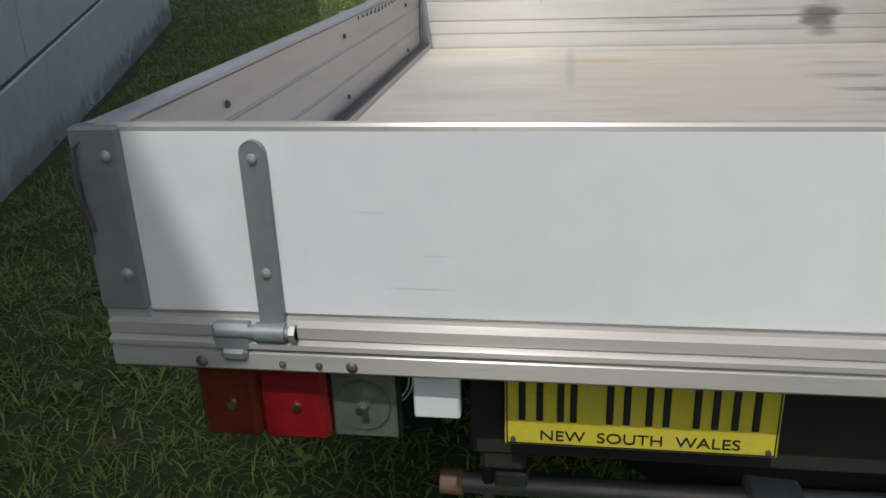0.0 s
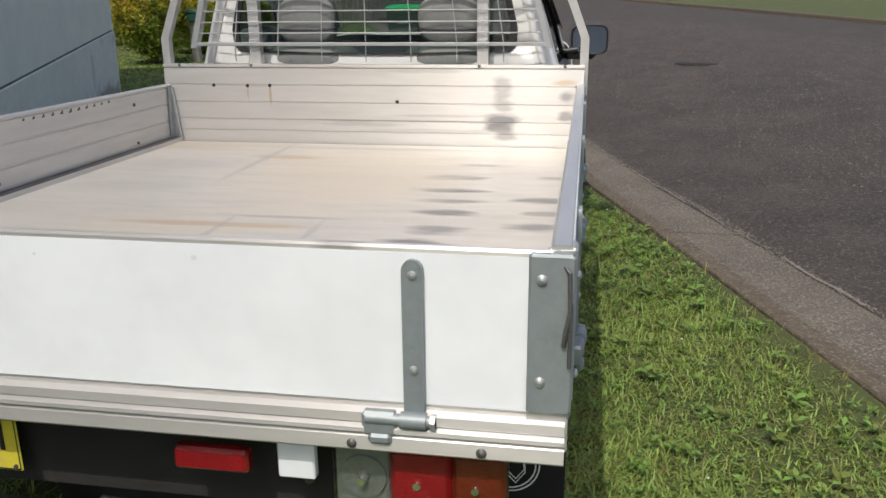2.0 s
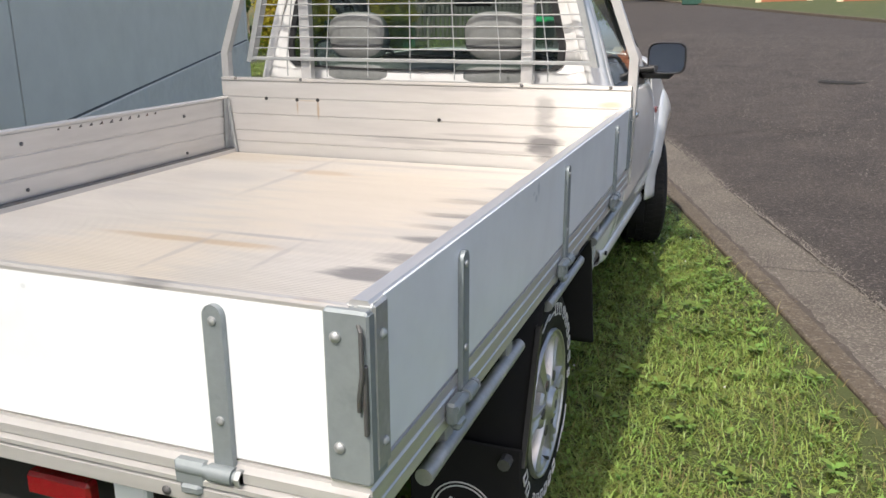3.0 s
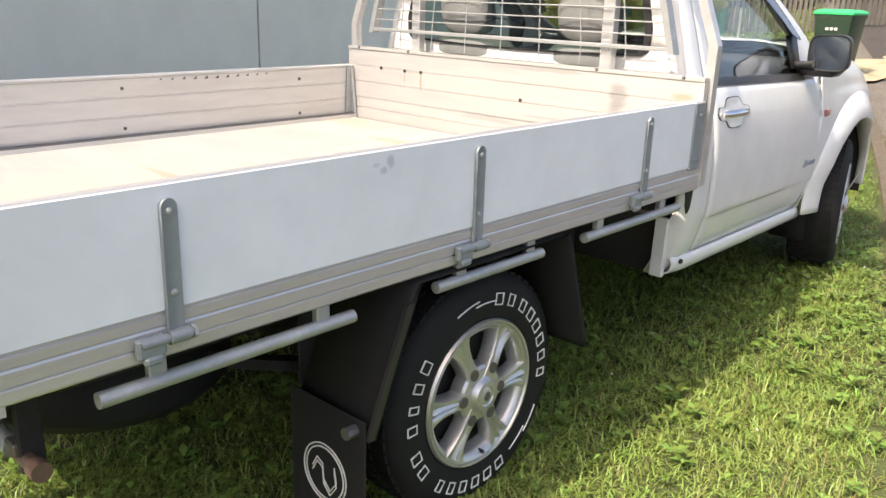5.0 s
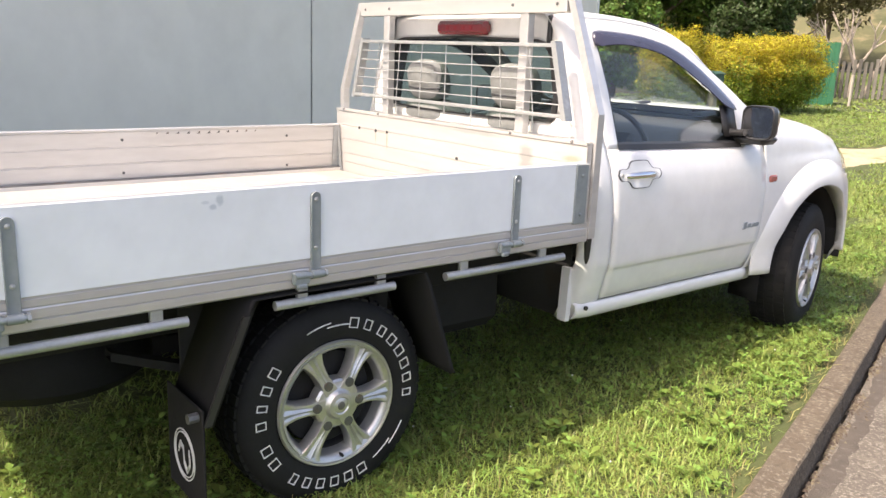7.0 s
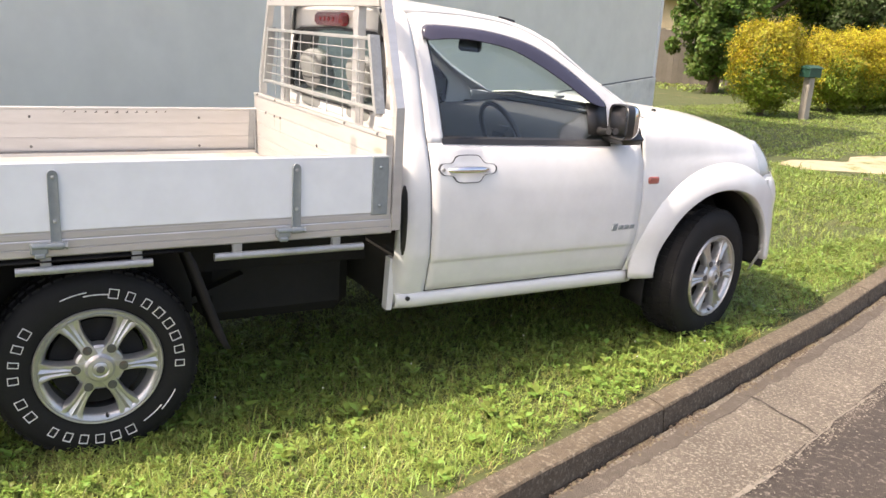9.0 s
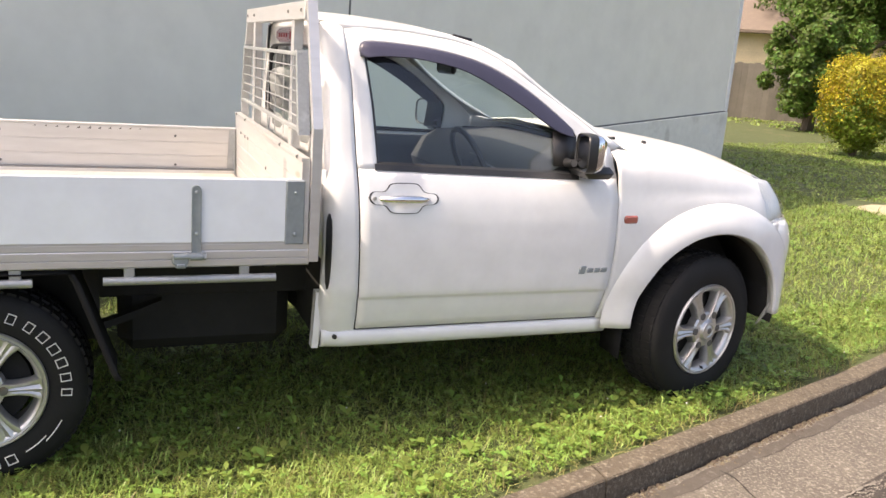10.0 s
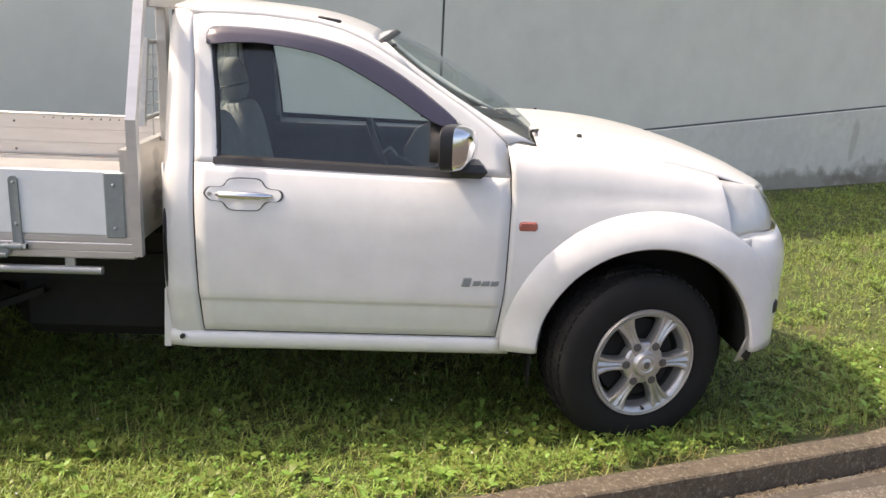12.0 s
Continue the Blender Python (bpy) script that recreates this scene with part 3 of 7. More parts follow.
def house_box(g, s0, s1, o0, o1, z0, z1, c=0.0):
    m = Matrix(((ALONG.x, OUT.x, 0, C0.x), (ALONG.y, OUT.y, 0, C0.y), (0, 0, 1, 0), (0, 0, 0, 1)))
    return g.box(s0, s1, o0, o1, z0, z1, c, m)


def roof_z(s):
    """The skillion roof's edge falls towards the back."""
    return HH - 0.095 * s


def house_slab(g, s0, s1, o0, o1, z0, above=0.0):
    """An upright slab of the building under its sloping roof."""
    v = [hb(s, o, z) for o in (o0, o1) for s, z in ((s0, z0), (s1, z0), (s1, roof_z(s1) + above), (s0, roof_z(s0) + above))]
    return g.add(v, [(0, 1, 2, 3), (7, 6, 5, 4), (0, 4, 5, 1), (1, 5, 6, 2), (2, 6, 7, 3), (3, 7, 4, 0)])


house = tagged(new("building"), "tall pale blue-grey painted building with a sheet-clad wall", "building")
SEAM_S = 6.38
for s0, s1 in ((0.05, SEAM_S - 0.012), (SEAM_S + 0.012, HL)):
    part("wall_panel", house_slab(Geo(), s0, s1, -0.12, 0.0, -0.4), WALL, house)
part("wall_joint", house_slab(Geo(), SEAM_S - 0.012, SEAM_S + 0.012, -0.13, -0.012, 0.3), SEAM, house, "dark vertical joint")
part("wall_core", house_slab(Geo(), 0.1, HL - 0.05, -HD, -0.13, -0.4), WALL, house)
# the base course, whose ledge falls with the street
q = Geo()


def ledge(s):
    return 1.10 - 0.083 * s


prof_rows = []
for i in range(60):
    s = -0.02 + (HL + 0.02) * i / 59
    prof_rows.append([hb(s, -0.1, -0.4), hb(s, 0.022, -0.4), hb(s, 0.022, ledge(s) - 0.012), hb(s, 0.004, ledge(s)), hb(s, -0.1, ledge(s))])
q.grid(prof_rows)
q.add(prof_rows[0], [(0, 1, 2, 3, 4)])
part("base_course", q, PLINTH, house, "lighter painted base course with dirt stains")
q = Geo()
q.grid([[hb(s, -0.02, ledge(s) - 0.004), hb(s, 0.010, ledge(s) - 0.001), hb(s, 0.010, ledge(s) + 0.016), hb(s, -0.02, ledge(s) + 0.018)] for s in (-0.02, HL)])
part("ledge_joint", q, SEAM, house, "dark sealed joint above the base course")
part("corner_trim", house_box(Geo(), -0.015, 0.055, -0.12, 0.012, ledge(0), HH - 0.02, 0.004), WHITE_TRIM, house, "white corner strip")
q = Geo()
v = [hb(s, o, roof_z(s) + h) for h in (0.002, 0.15) for s, o in ((-0.1, 0.02), (HL + 0.1, 0.02), (HL + 0.1, -HD - 0.1), (-0.1, -HD - 0.1))]
part("roof", q.add(v, [(3, 2, 1, 0), (4, 5, 6, 7), (0, 1, 5, 4), (1, 2, 6, 5), (2, 3, 7, 6), (3, 0, 4, 7)]), WHITE_TRIM, house, smooth=0)

# ---- the truck: cab ----
truck = tagged(new("utility_truck"), "white single-cab utility truck with an aluminium drop-side tray, parked on grass", "truck")
seat_pose = Matrix.Translation((0, 0.010, -0.039)) @ Matrix.Diagonal((0.967, 1, 1, 1))
SEC_Z = [.30, .42, .46, .51, .58, .65, .70, .85, .95, 1.05, 1.12, 1.17, 1.20, 1.40, 1.60, 1.66, 1.70, 1.72]
SEC_X = [.77, .80, .845, .868, .893, .908, .918, .925, .918, .902, .880, .858, .845, .785, .715, .685, .645, .60]


def body_x(y, z):
    """Half the body's width at a length and height."""
    x = interp(z, SEC_Z, SEC_X)
    if y > 3.0:
        x -= 0.062 * ((y - 3.0) / 0.5) ** 2
    return x


def dense(pts, n):
    """n points evenly along a polyline, its corners eased."""
    p = [Vector(q) for q in pts]
    d = [0.0]
    for a, b in zip(p, p[1:]):
        d.append(d[-1] + (b - a).length)
    out = []
    for i in range(n):
        s = d[-1] * i / (n - 1)
        out.append(tuple(interp(s, d, [q[k] for q in p]) for k in range(len(p[0]))))
    return out


def curve(pts, n):
    """n points along a smooth curve through the given ones."""
    p = [Vector(q) for q in pts]
    d = [0.0]
    for a, b in zip(p, p[1:]):
        d.append(d[-1] + (b - a).length)
    out = []
    for i in range(n):
        s = d[-1] * i / (n - 1)
        k = min(max(j for j in range(len(p) - 1) if d[j] <= s + 1e-9), len(p) - 2)
        u = (s - d[k]) / max(d[k + 1] - d[k], 1e-9)
        p0, p1, p2, p3 = p[max(k - 1, 0)], p[k], p[k + 1], p[min(k + 2, len(p) - 1)]
        out.append(tuple(0.5 * (2 * p1 + (p2 - p0) * u + (2 * p0 - 5 * p1 + 4 * p2 - p3) * u * u + (3 * p1 - p0 - 3 * p2 + p3) * u ** 3)))
    return out


REAR_Z, REAR_Y = [.508, 1.079, 1.5, 1.69], [1.345, 1.327, 1.314, 1.297]
FRONT_Z, FRONT_Y = [.507, .731, 1.058, 1.172, 1.268], [2.476, 2.495, 2.502, 2.496, 2.481]
DOOR_TOP = [(2.498, 1.142), (2.481, 1.262), (2.42, 1.318), (2.334, 1.377), (2.133, 1.502), (2.04, 1.56), (1.948, 1.612), (1.85, 1.65), (1.749, 1.671), (1.55, 1.688), (1.36, 1.690), (1.297, 1.684), (1.298, 1.66), (1.314, 1.5), (1.322, 1.3), (1.327, 1.152)]
WINDOW = [(2.30, 1.152), (2.305, 1.24), (2.30, 1.318), (2.281, 1.345), (2.228, 1.389), (2.086, 1.488), (1.948, 1.562), (1.812, 1.607), (1.634, 1.634), (1.44, 1.643), (1.375, 1.635), (1.362, 1.61), (1.372, 1.55), (1.39, 1.40), (1.402, 1.25), (1.405, 1.156)]


def skin(p, side, out=0.0):
    return (side * (body_x(*p) + out), p[0], p[1])


def handle_set(side, door):
    """Door handle: a recessed cup in an oval surround, and the pull bar across it."""
    q = Geo()
    ring_o = [(1.365, 1.055), (1.38, 1.078), (1.43, 1.082), (1.452, 1.106), (1.48, 1.113), (1.55, 1.113), (1.575, 1.106), (1.598, 1.08), (1.645, 1.072), (1.655, 1.052), (1.64, 1.033), (1.595, 1.027), (1.572, 1.002), (1.55, 0.996), (1.48, 0.996), (1.452, 1.003), (1.43, 1.026), (1.385, 1.032)]
    cy, cz = 1.512, 1.054
    ring_o = [p[:2] for p in curve([(y, z, 0) for y, z in ring_o + ring_o[:1]], 73)][:-1]
    q.grid([[skin((cy + (y - cy) * s, cz + (z - cz) * s), side, o) for y, z in ring_o] for s, o in ((1.008, 0.004), (1.004, 0.0095), (0.950, 0.0100))], True)
    surround = part("handle_surround", q, HANDLE_GAP, door, "dark line round the door handle cup")
    q = Geo()
    q.grid([[skin((cy + (y - cy) * s, cz + (z - cz) * s), side, o) for y, z in ring_o] for s, o in ((0.95, 0.0104), (0.88, 0.0104), (0.74, 0.0075), (0.3, 0.0068), (0.02, 0.0068))], True)
    part("handle_cup", q, PAINT, door)
    q = Geo()
    q.tube([skin((y, z), side, o) for y, z, o in ((1.415, 1.052, 0.010), (1.435, 1.054, 0.026), (1.50, 1.056, 0.038), (1.56, 1.055, 0.036), (1.595, 1.052, 0.022), (1.615, 1.051, 0.010))], [0.010, 0.014, 0.0155, 0.0155, 0.013, 0.008], 12)
    part("door_handle", q, CHROME, door, "chrome pull handle")
    q = Geo()
    q.tube([skin((1.388, 1.054), side, 0.006), skin((1.388, 1.054), side, 0.015)], 0.008, 14)
    part("key_lock", q, ALLOY, door)


door_rows = [0.513, 0.545, 0.58, 0.61, 0.632, 0.642, 0.648, 0.654, 0.662, 0.68] + [0.71 + 0.44 * i / 14 for i in range(15)]


def crease(z):
    """The swage line low on the door: the skin above it stands proud and falls back upwards."""
    return interp(z, [0.640, 0.650, 0.656, 0.70, 0.80], [-0.003, -0.001, 0.005, 0.003, 0.0])


def build_door(side):
    q = Geo()
    rr = []
    for i in range(len(door_rows)):
        z = door_rows[i]
        a, b = interp(z, REAR_Z, REAR_Y) + 0.0032, interp(z, FRONT_Z, FRONT_Y) - 0.0028
        dent = crease(z)
        rr.append([skin((a + (b - a) * j / 26, z + (0.010 - 0.018 * j / 26) * (z - 0.508) / 0.642), side, dent) for j in range(27)])
    q.grid(rr)
    inner, outer = dense(WINDOW, 60), dense(DOOR_TOP, 60)
    q.grid([[skin((o[0] + (w[0] - o[0]) * s, o[1] + (w[1] - o[1]) * s), side, -0.0008 - 0.0035 * (s > 0.99)) for o, w in zip(outer, inner)] for s in (0.0, 0.35, 0.7, 0.93, 1.0)])
    door = part("door", q, PAINT, truck, solid=0.012)
    g2 = Geo()
    rim = dense(WINDOW + [WINDOW[0]], 80)
    cy, cz = 1.82, 1.40
    g2.grid([[skin((cy + (p[0] - cy) * s, cz + (p[1] - cz) * s), side, o) for p in rim] for s, o in ((1.012, 0.0), (1.0, 0.003), (0.975, 0.0), (0.965, -0.012), (0.97, -0.02))])
    part("window_seal", g2, BLACK, door, "black rubber window seal")
    g2 = Geo()
    g2.grid([[skin((y, z - 0.0222 * (y - 1.395) / 0.91), side, o) for y in (1.395, 1.6, 1.9, 2.1, 2.305)] for z, o in ((1.157, 0.002), (1.160, 0.010), (1.182, 0.009), (1.190, -0.010))])
    part("window_foot_seal", g2, BLACK, door, "black seal below the window")
    g2 = Geo()
    g2.grid([[skin((y, z), side, 0.001) for y in (2.19, 2.25, 2.305)] for z in (1.19, 1.26, 1.335)])
    part("mirror_sail", g2, BLACK, door, "black mirror mounting panel", solid=0.006)
    g2 = Geo()
    g2.grid([[skin((cy + (p[0] - cy) * s, cz + (p[1] - cz) * s), side, -0.010) for p in rim] for s in (0.975, 0.5, 0.02)])
    pane = part("window_pane", g2, GLASS, door, "tinted side window")
    pane.visible_shadow = False
    top = curve([(1.352, 1.585), (1.352, 1.628), (1.40, 1.648), (1.634, 1.64), (1.812, 1.612), (1.948, 1.567), (2.086, 1.494), (2.228, 1.395), (2.287, 1.345)], 40)
    low = curve([(1.368, 1.583), (1.40, 1.586), (1.48, 1.592), (1.59, 1.590), (1.768, 1.562), (1.903, 1.507), (2.041, 1.432), (2.20, 1.335), (2.287, 1.315)], 40)
    g2 = Geo()
    g2.grid([[skin((a[0] + (b[0] - a[0]) * s, a[1] + (b[1] - a[1]) * s), side, o) for a, b in zip(top, low)] for s, o in ((0.0, 0.004), (0.12, 0.016), (0.5, 0.024), (0.95, 0.030), (1.0, 0.027))])
    part("weather_visor", g2, VISOR, door, "smoked purple-black window visor", solid=0.003)
    handle_set(side, door)
    # mirror: black housing, chrome cap on its front, glass facing back
    g2 = Geo()
    g2.tube([(side * 0.80, 2.27, 1.215), (side * 0.86, 2.25, 1.205), (side * 0.93, 2.245, 1.215)], [0.022, 0.018, 0.016], 12)
    mirror = part("mirror", g2, BLACK, door, "black door mirror with a chrome cap")
    out = []
    for k in range(24):
        a = 2 * math.pi * k / 24
        c_, s_ = math.cos(a), math.sin(a)
        out.append((math.copysign(abs(c_) ** 0.45, c_) * 0.104, math.copysign(abs(s_) ** 0.45, s_) * 0.080))
    def ring(scale, y):
        return [(side * (0.990 + u * scale - 0.012 * (y - 2.31) * 8), 2.31 + (y - 2.31) * 0.75 - 0.058 - 0.26 * u * scale, 1.266 + v * scale + 0.02 * u * side) for u, v in out]
    body = Geo().grid([ring(0.90, 2.300), ring(0.96, 2.292), ring(1.0, 2.298), ring(1.0, 2.355), ring(0.96, 2.37)], True)
    part("mirror_housing", body, BLACK, mirror)
    part("mirror_foot", Geo().box(side * 0.845, side * 1.03, 2.255, 2.395, 1.160, 1.210, 0.022), BLACK, mirror)
    cap = Geo().grid([ring(0.97, 2.350), ring(0.995, 2.352), ring(0.995, 2.358), ring(0.985, 2.366), ring(0.93, 2.395), ring(0.74, 2.425), ring(0.40, 2.44), ring(0.02, 2.444)], True)
    part("mirror_cap", cap, CHROME, mirror, "chrome mirror cap")
    part("mirror_glass", Geo().grid([ring(0.90, 2.3015), ring(0.02, 2.304)], True), CHROME, mirror, "mirror glass")
    # inner trim of the door
    g2 = Geo()
    rr = []
    for i in range(9):
        z = 0.55 + (1.135 - 0.55) * i / 8
        a, b = interp(z, REAR_Z, REAR_Y) + 0.03, interp(z, FRONT_Z, FRONT_Y) - 0.03
        rr.append([(side * (body_x(1.9, z) - 0.055 - (0.03 if 2 < i < 6 else 0)), a + (b - a) * j / 8, z) for j in range(9)])
    g2.grid(rr)
    part("door_trim", g2, CABIN, door, "grey inner door trim", solid=0.01)
    return door


door_right, door_left = build_door(1), build_door(-1)

# dark sills behind the shut lines, so that gaps read as gaps
for side in (1, -1):
    for ya, yb, zz in ((1.29, 1.40, (0.50, 0.7, 0.9, 1.1, 1.17)), (2.44, 2.53, (0.50, 0.7, 0.9, 1.1, 1.2))):
        part("door_jamb", Geo().grid([[(side * (body_x(y, z) - 0.012), y, z) for z in zz] for y in (ya, yb)]), BLACK, truck, solid=0.004)
    part("door_step", Geo().grid([[(side * (body_x(y, z) - 0.02), y, z) for y in (1.25, 1.6, 2.0, 2.5)] for z in (0.49, 0.53)]), BLACK, truck, solid=0.004)

# rear quarters and back wall of the cab
CAB_Y = 1.205


def corner_in(y):
    r = 0.07
    u = min(max((CAB_Y + r - y) / r, 0), 1)
    return r * (1 - math.sqrt(max(1 - u * u, 0)))


for side in (1, -1):
    q = Geo()
    rr = []
    for i in range(41):
        z = 0.424 + (1.705 - 0.424) * i / 40
        b = interp(z, REAR_Z, REAR_Y) - 0.0032 if z > 0.508 else 1.345
        bulge = 0.012 * math.exp(-((z - 0.55) / 0.12) ** 2)
        rr.append([(side * (body_x(1.25, max(z, 0.44)) + crease(z) - corner_in(y)), y, z) for y in [CAB_Y - bulge + (b - CAB_Y + bulge) * (j / 10) ** 1.6 for j in range(11)]])
    q.grid(rr)
    part("cab_quarter", q, PAINT, truck, solid=0.010)
    # rocker below the door
    q = Geo()
    rr = []
    for j in range(24):
        y = 1.212 + (2.53 - 1.212) * (j / 23) ** 1.3
        ease = min(max((y - 1.215) / 0.085, 0), 1)
        ease = ease * ease * (3 - 2 * ease)
        rr.append([(side * (x - 0.016 * (1 - ease) * (x > 0.84)), y, z) for x, z in ((0.862, 0.503), (0.872, 0.494), (0.877, 0.478), (0.875, 0.460), (0.866, 0.442), (0.845, 0.430), (0.74, 0.426))])
    q.grid(rr)
    part("rocker_panel", q, PAINT, truck, solid=0.006)
    q = Geo().tube([(side * 0.873, 1.262, 0.483), (side * 0.882, 1.262, 0.483)], 0.010, 12)
    part("cab_plug", q, BLACK, truck)
    # drip flap behind the cab's foot
    q = Geo().prism([(1.18, 0.425), (1.205, 0.424), (1.212, 0.50), (1.212, 0.66), (1.19, 0.66)], "x", side * 0.785, side * 0.835)
    part("cab_foot", q, PAINT, truck)

    # black air outlet on the rounded rear corner
    q = Geo()
    rr = []
    for i in range(13):
        u = i / 12
        w = 0.009 * math.sqrt(max(1 - abs(2 * u - 1) ** 6, 0.02))
        z = 0.69 + 0.30 * u
        rr.append([(side * (body_x(1.25, z) - corner_in(y_) + 0.003 + o), y_, z) for y_, o in [(1.219 + w * k, 0.005 * (abs(k) < 0.9)) for k in (-1, -0.6, 0, 0.6, 1)]])
    q.grid(rr)
    part("air_outlet", q, BLACK, truck, "narrow black air outlet behind the door", solid=0.006)

BACK_WIN = [(0.66, 1.285), (0.665, 1.36), (0.62, 1.54), (0.585, 1.585), (0.5, 1.602), (0.0, 1.612), (-0.5, 1.602), (-0.585, 1.585), (-0.62, 1.54), (-0.665, 1.36), (-0.66, 1.285), (-0.63, 1.262), (-0.3, 1.250), (0.0, 1.248), (0.3, 1.250), (0.63, 1.262), (0.66, 1.285)]
q = Geo()
BACK_OUT = [(body_x(1.2, 1.285) - 0.066, 1.285), (body_x(1.2, 1.36) - 0.066, 1.36), (body_x(1.2, 1.54) - 0.066, 1.54), (0.63, 1.64), (0.55, 1.715), (0.0, 1.738), (-0.55, 1.715), (-0.63, 1.64), (-(body_x(1.2, 1.54) - 0.066), 1.54), (-(body_x(1.2, 1.36) - 0.066), 1.36), (-(body_x(1.2, 1.285) - 0.066), 1.285), (-0.80, 1.15), (-0.3, 1.15), (0.0, 1.15), (0.3, 1.15), (0.80, 1.15), (body_x(1.2, 1.285) - 0.066, 1.285)]
rr = []
for s in (0.0, 0.4, 0.85, 1.0):
    row = []
    for o, w in zip(BACK_OUT, BACK_WIN):
        x, z = o[0] + (w[0] - o[0]) * s, o[1] + (w[1] - o[1]) * s
        lean = max(z - 1.25, 0) * 0.03
        row.append((x, CAB_Y + lean + 0.012 * s, z))
    rr.append(row)
q.grid(rr)
q.grid([[(x * (1 - 0.0 * z), CAB_Y, z) for x in (-0.845, -0.5, 0, 0.5, 0.845)] for z in (0.80, 0.95, 1.15)])
part("cab_back", q, PAINT, truck, solid=0.008)
q = Geo().grid([[(x, CAB_Y + 0.02, z) for x in (-0.80, 0, 0.80)] for z in (0.42, 0.82)])
part("cab_underside", q, CHASSIS, truck, solid=0.006)
q = Geo()
q.grid([[(p[0] * s, CAB_Y + 0.010 + max(p[1] - 1.25, 0) * 0.03, 1.43 + (p[1] - 1.43) * s) for p in BACK_WIN] for s in (0.985, 0.5, 0.02)])
back_pane = part("rear_window", q, REAR_GLASS, truck, "tinted rear window")
back_pane.visible_shadow = False
q = Geo()
q.grid([[(p[0] * s, CAB_Y + o + max(p[1] - 1.25, 0) * 0.03, 1.43 + (p[1] - 1.43) * s) for p in BACK_WIN] for s, o in ((1.012, 0.006), (1.004, -0.002), (0.965, 0.0), (0.96, 0.012))])
part("rear_window_seal", q, BLACK, truck)
for x in (-0.585, 0.60):
    part("drip_strip", Geo().grid([[(x + dx, CAB_Y - 0.012 + max(z - 1.25, 0) * 0.03, z) for dx in (-0.011, 0.011)] for z in (1.56, 1.62, 1.67, 1.70)]), BLACK, truck, "black rubber strip", solid=0.01)
for side in (1, -1):
    part("pillar_trim", Geo().grid([[(side * (body_x(1.25, z) - 0.035), y, z) for y in (1.225, 1.30, 1.385)] for z in (0.5, 0.8, 1.1, 1.3, 1.5, 1.64)]), CABIN, truck, "dark inner pillar trim", solid=0.006)
# high brake lamp
q = Geo().box(-0.165, 0.205, CAB_Y - 0.035, CAB_Y + 0.02, 1.618, 1.680, 0.016)
lamp3 = part("high_brake_lamp", q, DEEP_RED, truck, "red high brake lamp")
for i in range(4):
    q = Geo().tube([(-0.07 + 0.06 * i, CAB_Y - 0.033, 1.649), (-0.07 + 0.06 * i, CAB_Y - 0.038, 1.649)], 0.010, 10)
    part("bulb_lens", q, RED, lamp3)

# roof, pillars, windscreen
EDGE = [(0.612, 1.215, 1.712), (0.628, 1.40, 1.714), (0.64, 1.55, 1.708), (0.655, 1.70, 1.696), (0.672, 1.82, 1.676), (0.69, 1.93, 1.642), (0.70, 1.985, 1.615)]
edge = curve(EDGE, 22)
q = Geo()
rr = []
for x, y, z in edge:
    row = []
    for j in range(-10, 11):
        u = j / 10
        crown = 0.045 * (1 - abs(u) ** 2.2)
        fwd = (0.05 if y > 1.9 else 0.0) * 0 + (y - 1.215) / 0.77 * 0.0
        row.append((u * (x + 0.02 * 0), y + fwd, z + crown * (1 - 0.25 * (y - 1.215) / 0.77)))
    rr.append(row)
back_edge = [(u / 10 * 0.60, CAB_Y + 0.004, 1.70 + 0.035 * (1 - abs(u / 10) ** 2.2)) for u in range(-10, 11)]
q.grid([back_edge] + rr)
roof = part("roof", q, PAINT, truck, solid=0.010)
for side in (1, -1):
    # gutter strip between roof and door
    q = Geo()
    outer = [(o[0], o[1]) for o in dense(list(reversed(DOOR_TOP[4:12])), 22)]
    q.grid([[(side * (a[0] + (body_x(*b) - a[0]) * s), a[1] + (b[0] - a[1]) * s, a[2] + (b[1] - a[2]) * s + 0.012 * math.sin(math.pi * s)) for s in (0, 0.33, 0.66, 1.0)] for a, b in zip(edge, outer)])
    part("roof_rail", q, PAINT, truck, solid=0.008)
    q = Geo().box(-0.045, 0.045, -0.006, 0.006, -0.006, 0.006, 0.004)
    q.moved(pose(side * 0.664, 1.80, 1.690, 0, 0, 90) @ pose(0, 0, 0, 0, 9, 0))
    part("roof_cap", q, BLACK, truck, "black roof mount cap")
roof_front = list(rr[-1])
# windscreen between roof and cowl
top_c = [(u / 10 * 0.66, 1.985 + 0.06 * (1 - (u / 10) ** 2), 1.615 + 0.045 * (1 - (u / 10) ** 2)) for u in range(-10, 11)]
low_c = [(u / 10 * 0.735, 2.60 + 0.13 * (1 - (u / 10) ** 2), 1.248 - 0.01 * (1 - (u / 10) ** 2)) for u in range(-10, 11)]
q = Geo()
q.grid([[tuple(Vector(a).lerp(Vector(b), s) + (Vector((0, 0.025, 0.02)) * (1 - (a[0] / 0.66) ** 4) + Vector((0, -0.022, -0.030)) * (a[0] / 0.66) ** 4) * math.sin(math.pi * s)) for a, b in zip(top_c, low_c)] for s in (0, 0.2, 0.4, 0.6, 0.8, 1)])
shield = part("windscreen", q, GLASS, truck, "clear windscreen")
shield.visible_shadow = False
q = Geo().grid([roof_front, [tuple(Vector(a_).lerp(Vector(b_), 0.5) + Vector((0, 0, 0.004))) for a_, b_ in zip(roof_front, top_c)], [(p[0], p[1], p[2] + 0.002) for p in top_c]])
part("roof_header", q, PAINT, truck, solid=0.004)
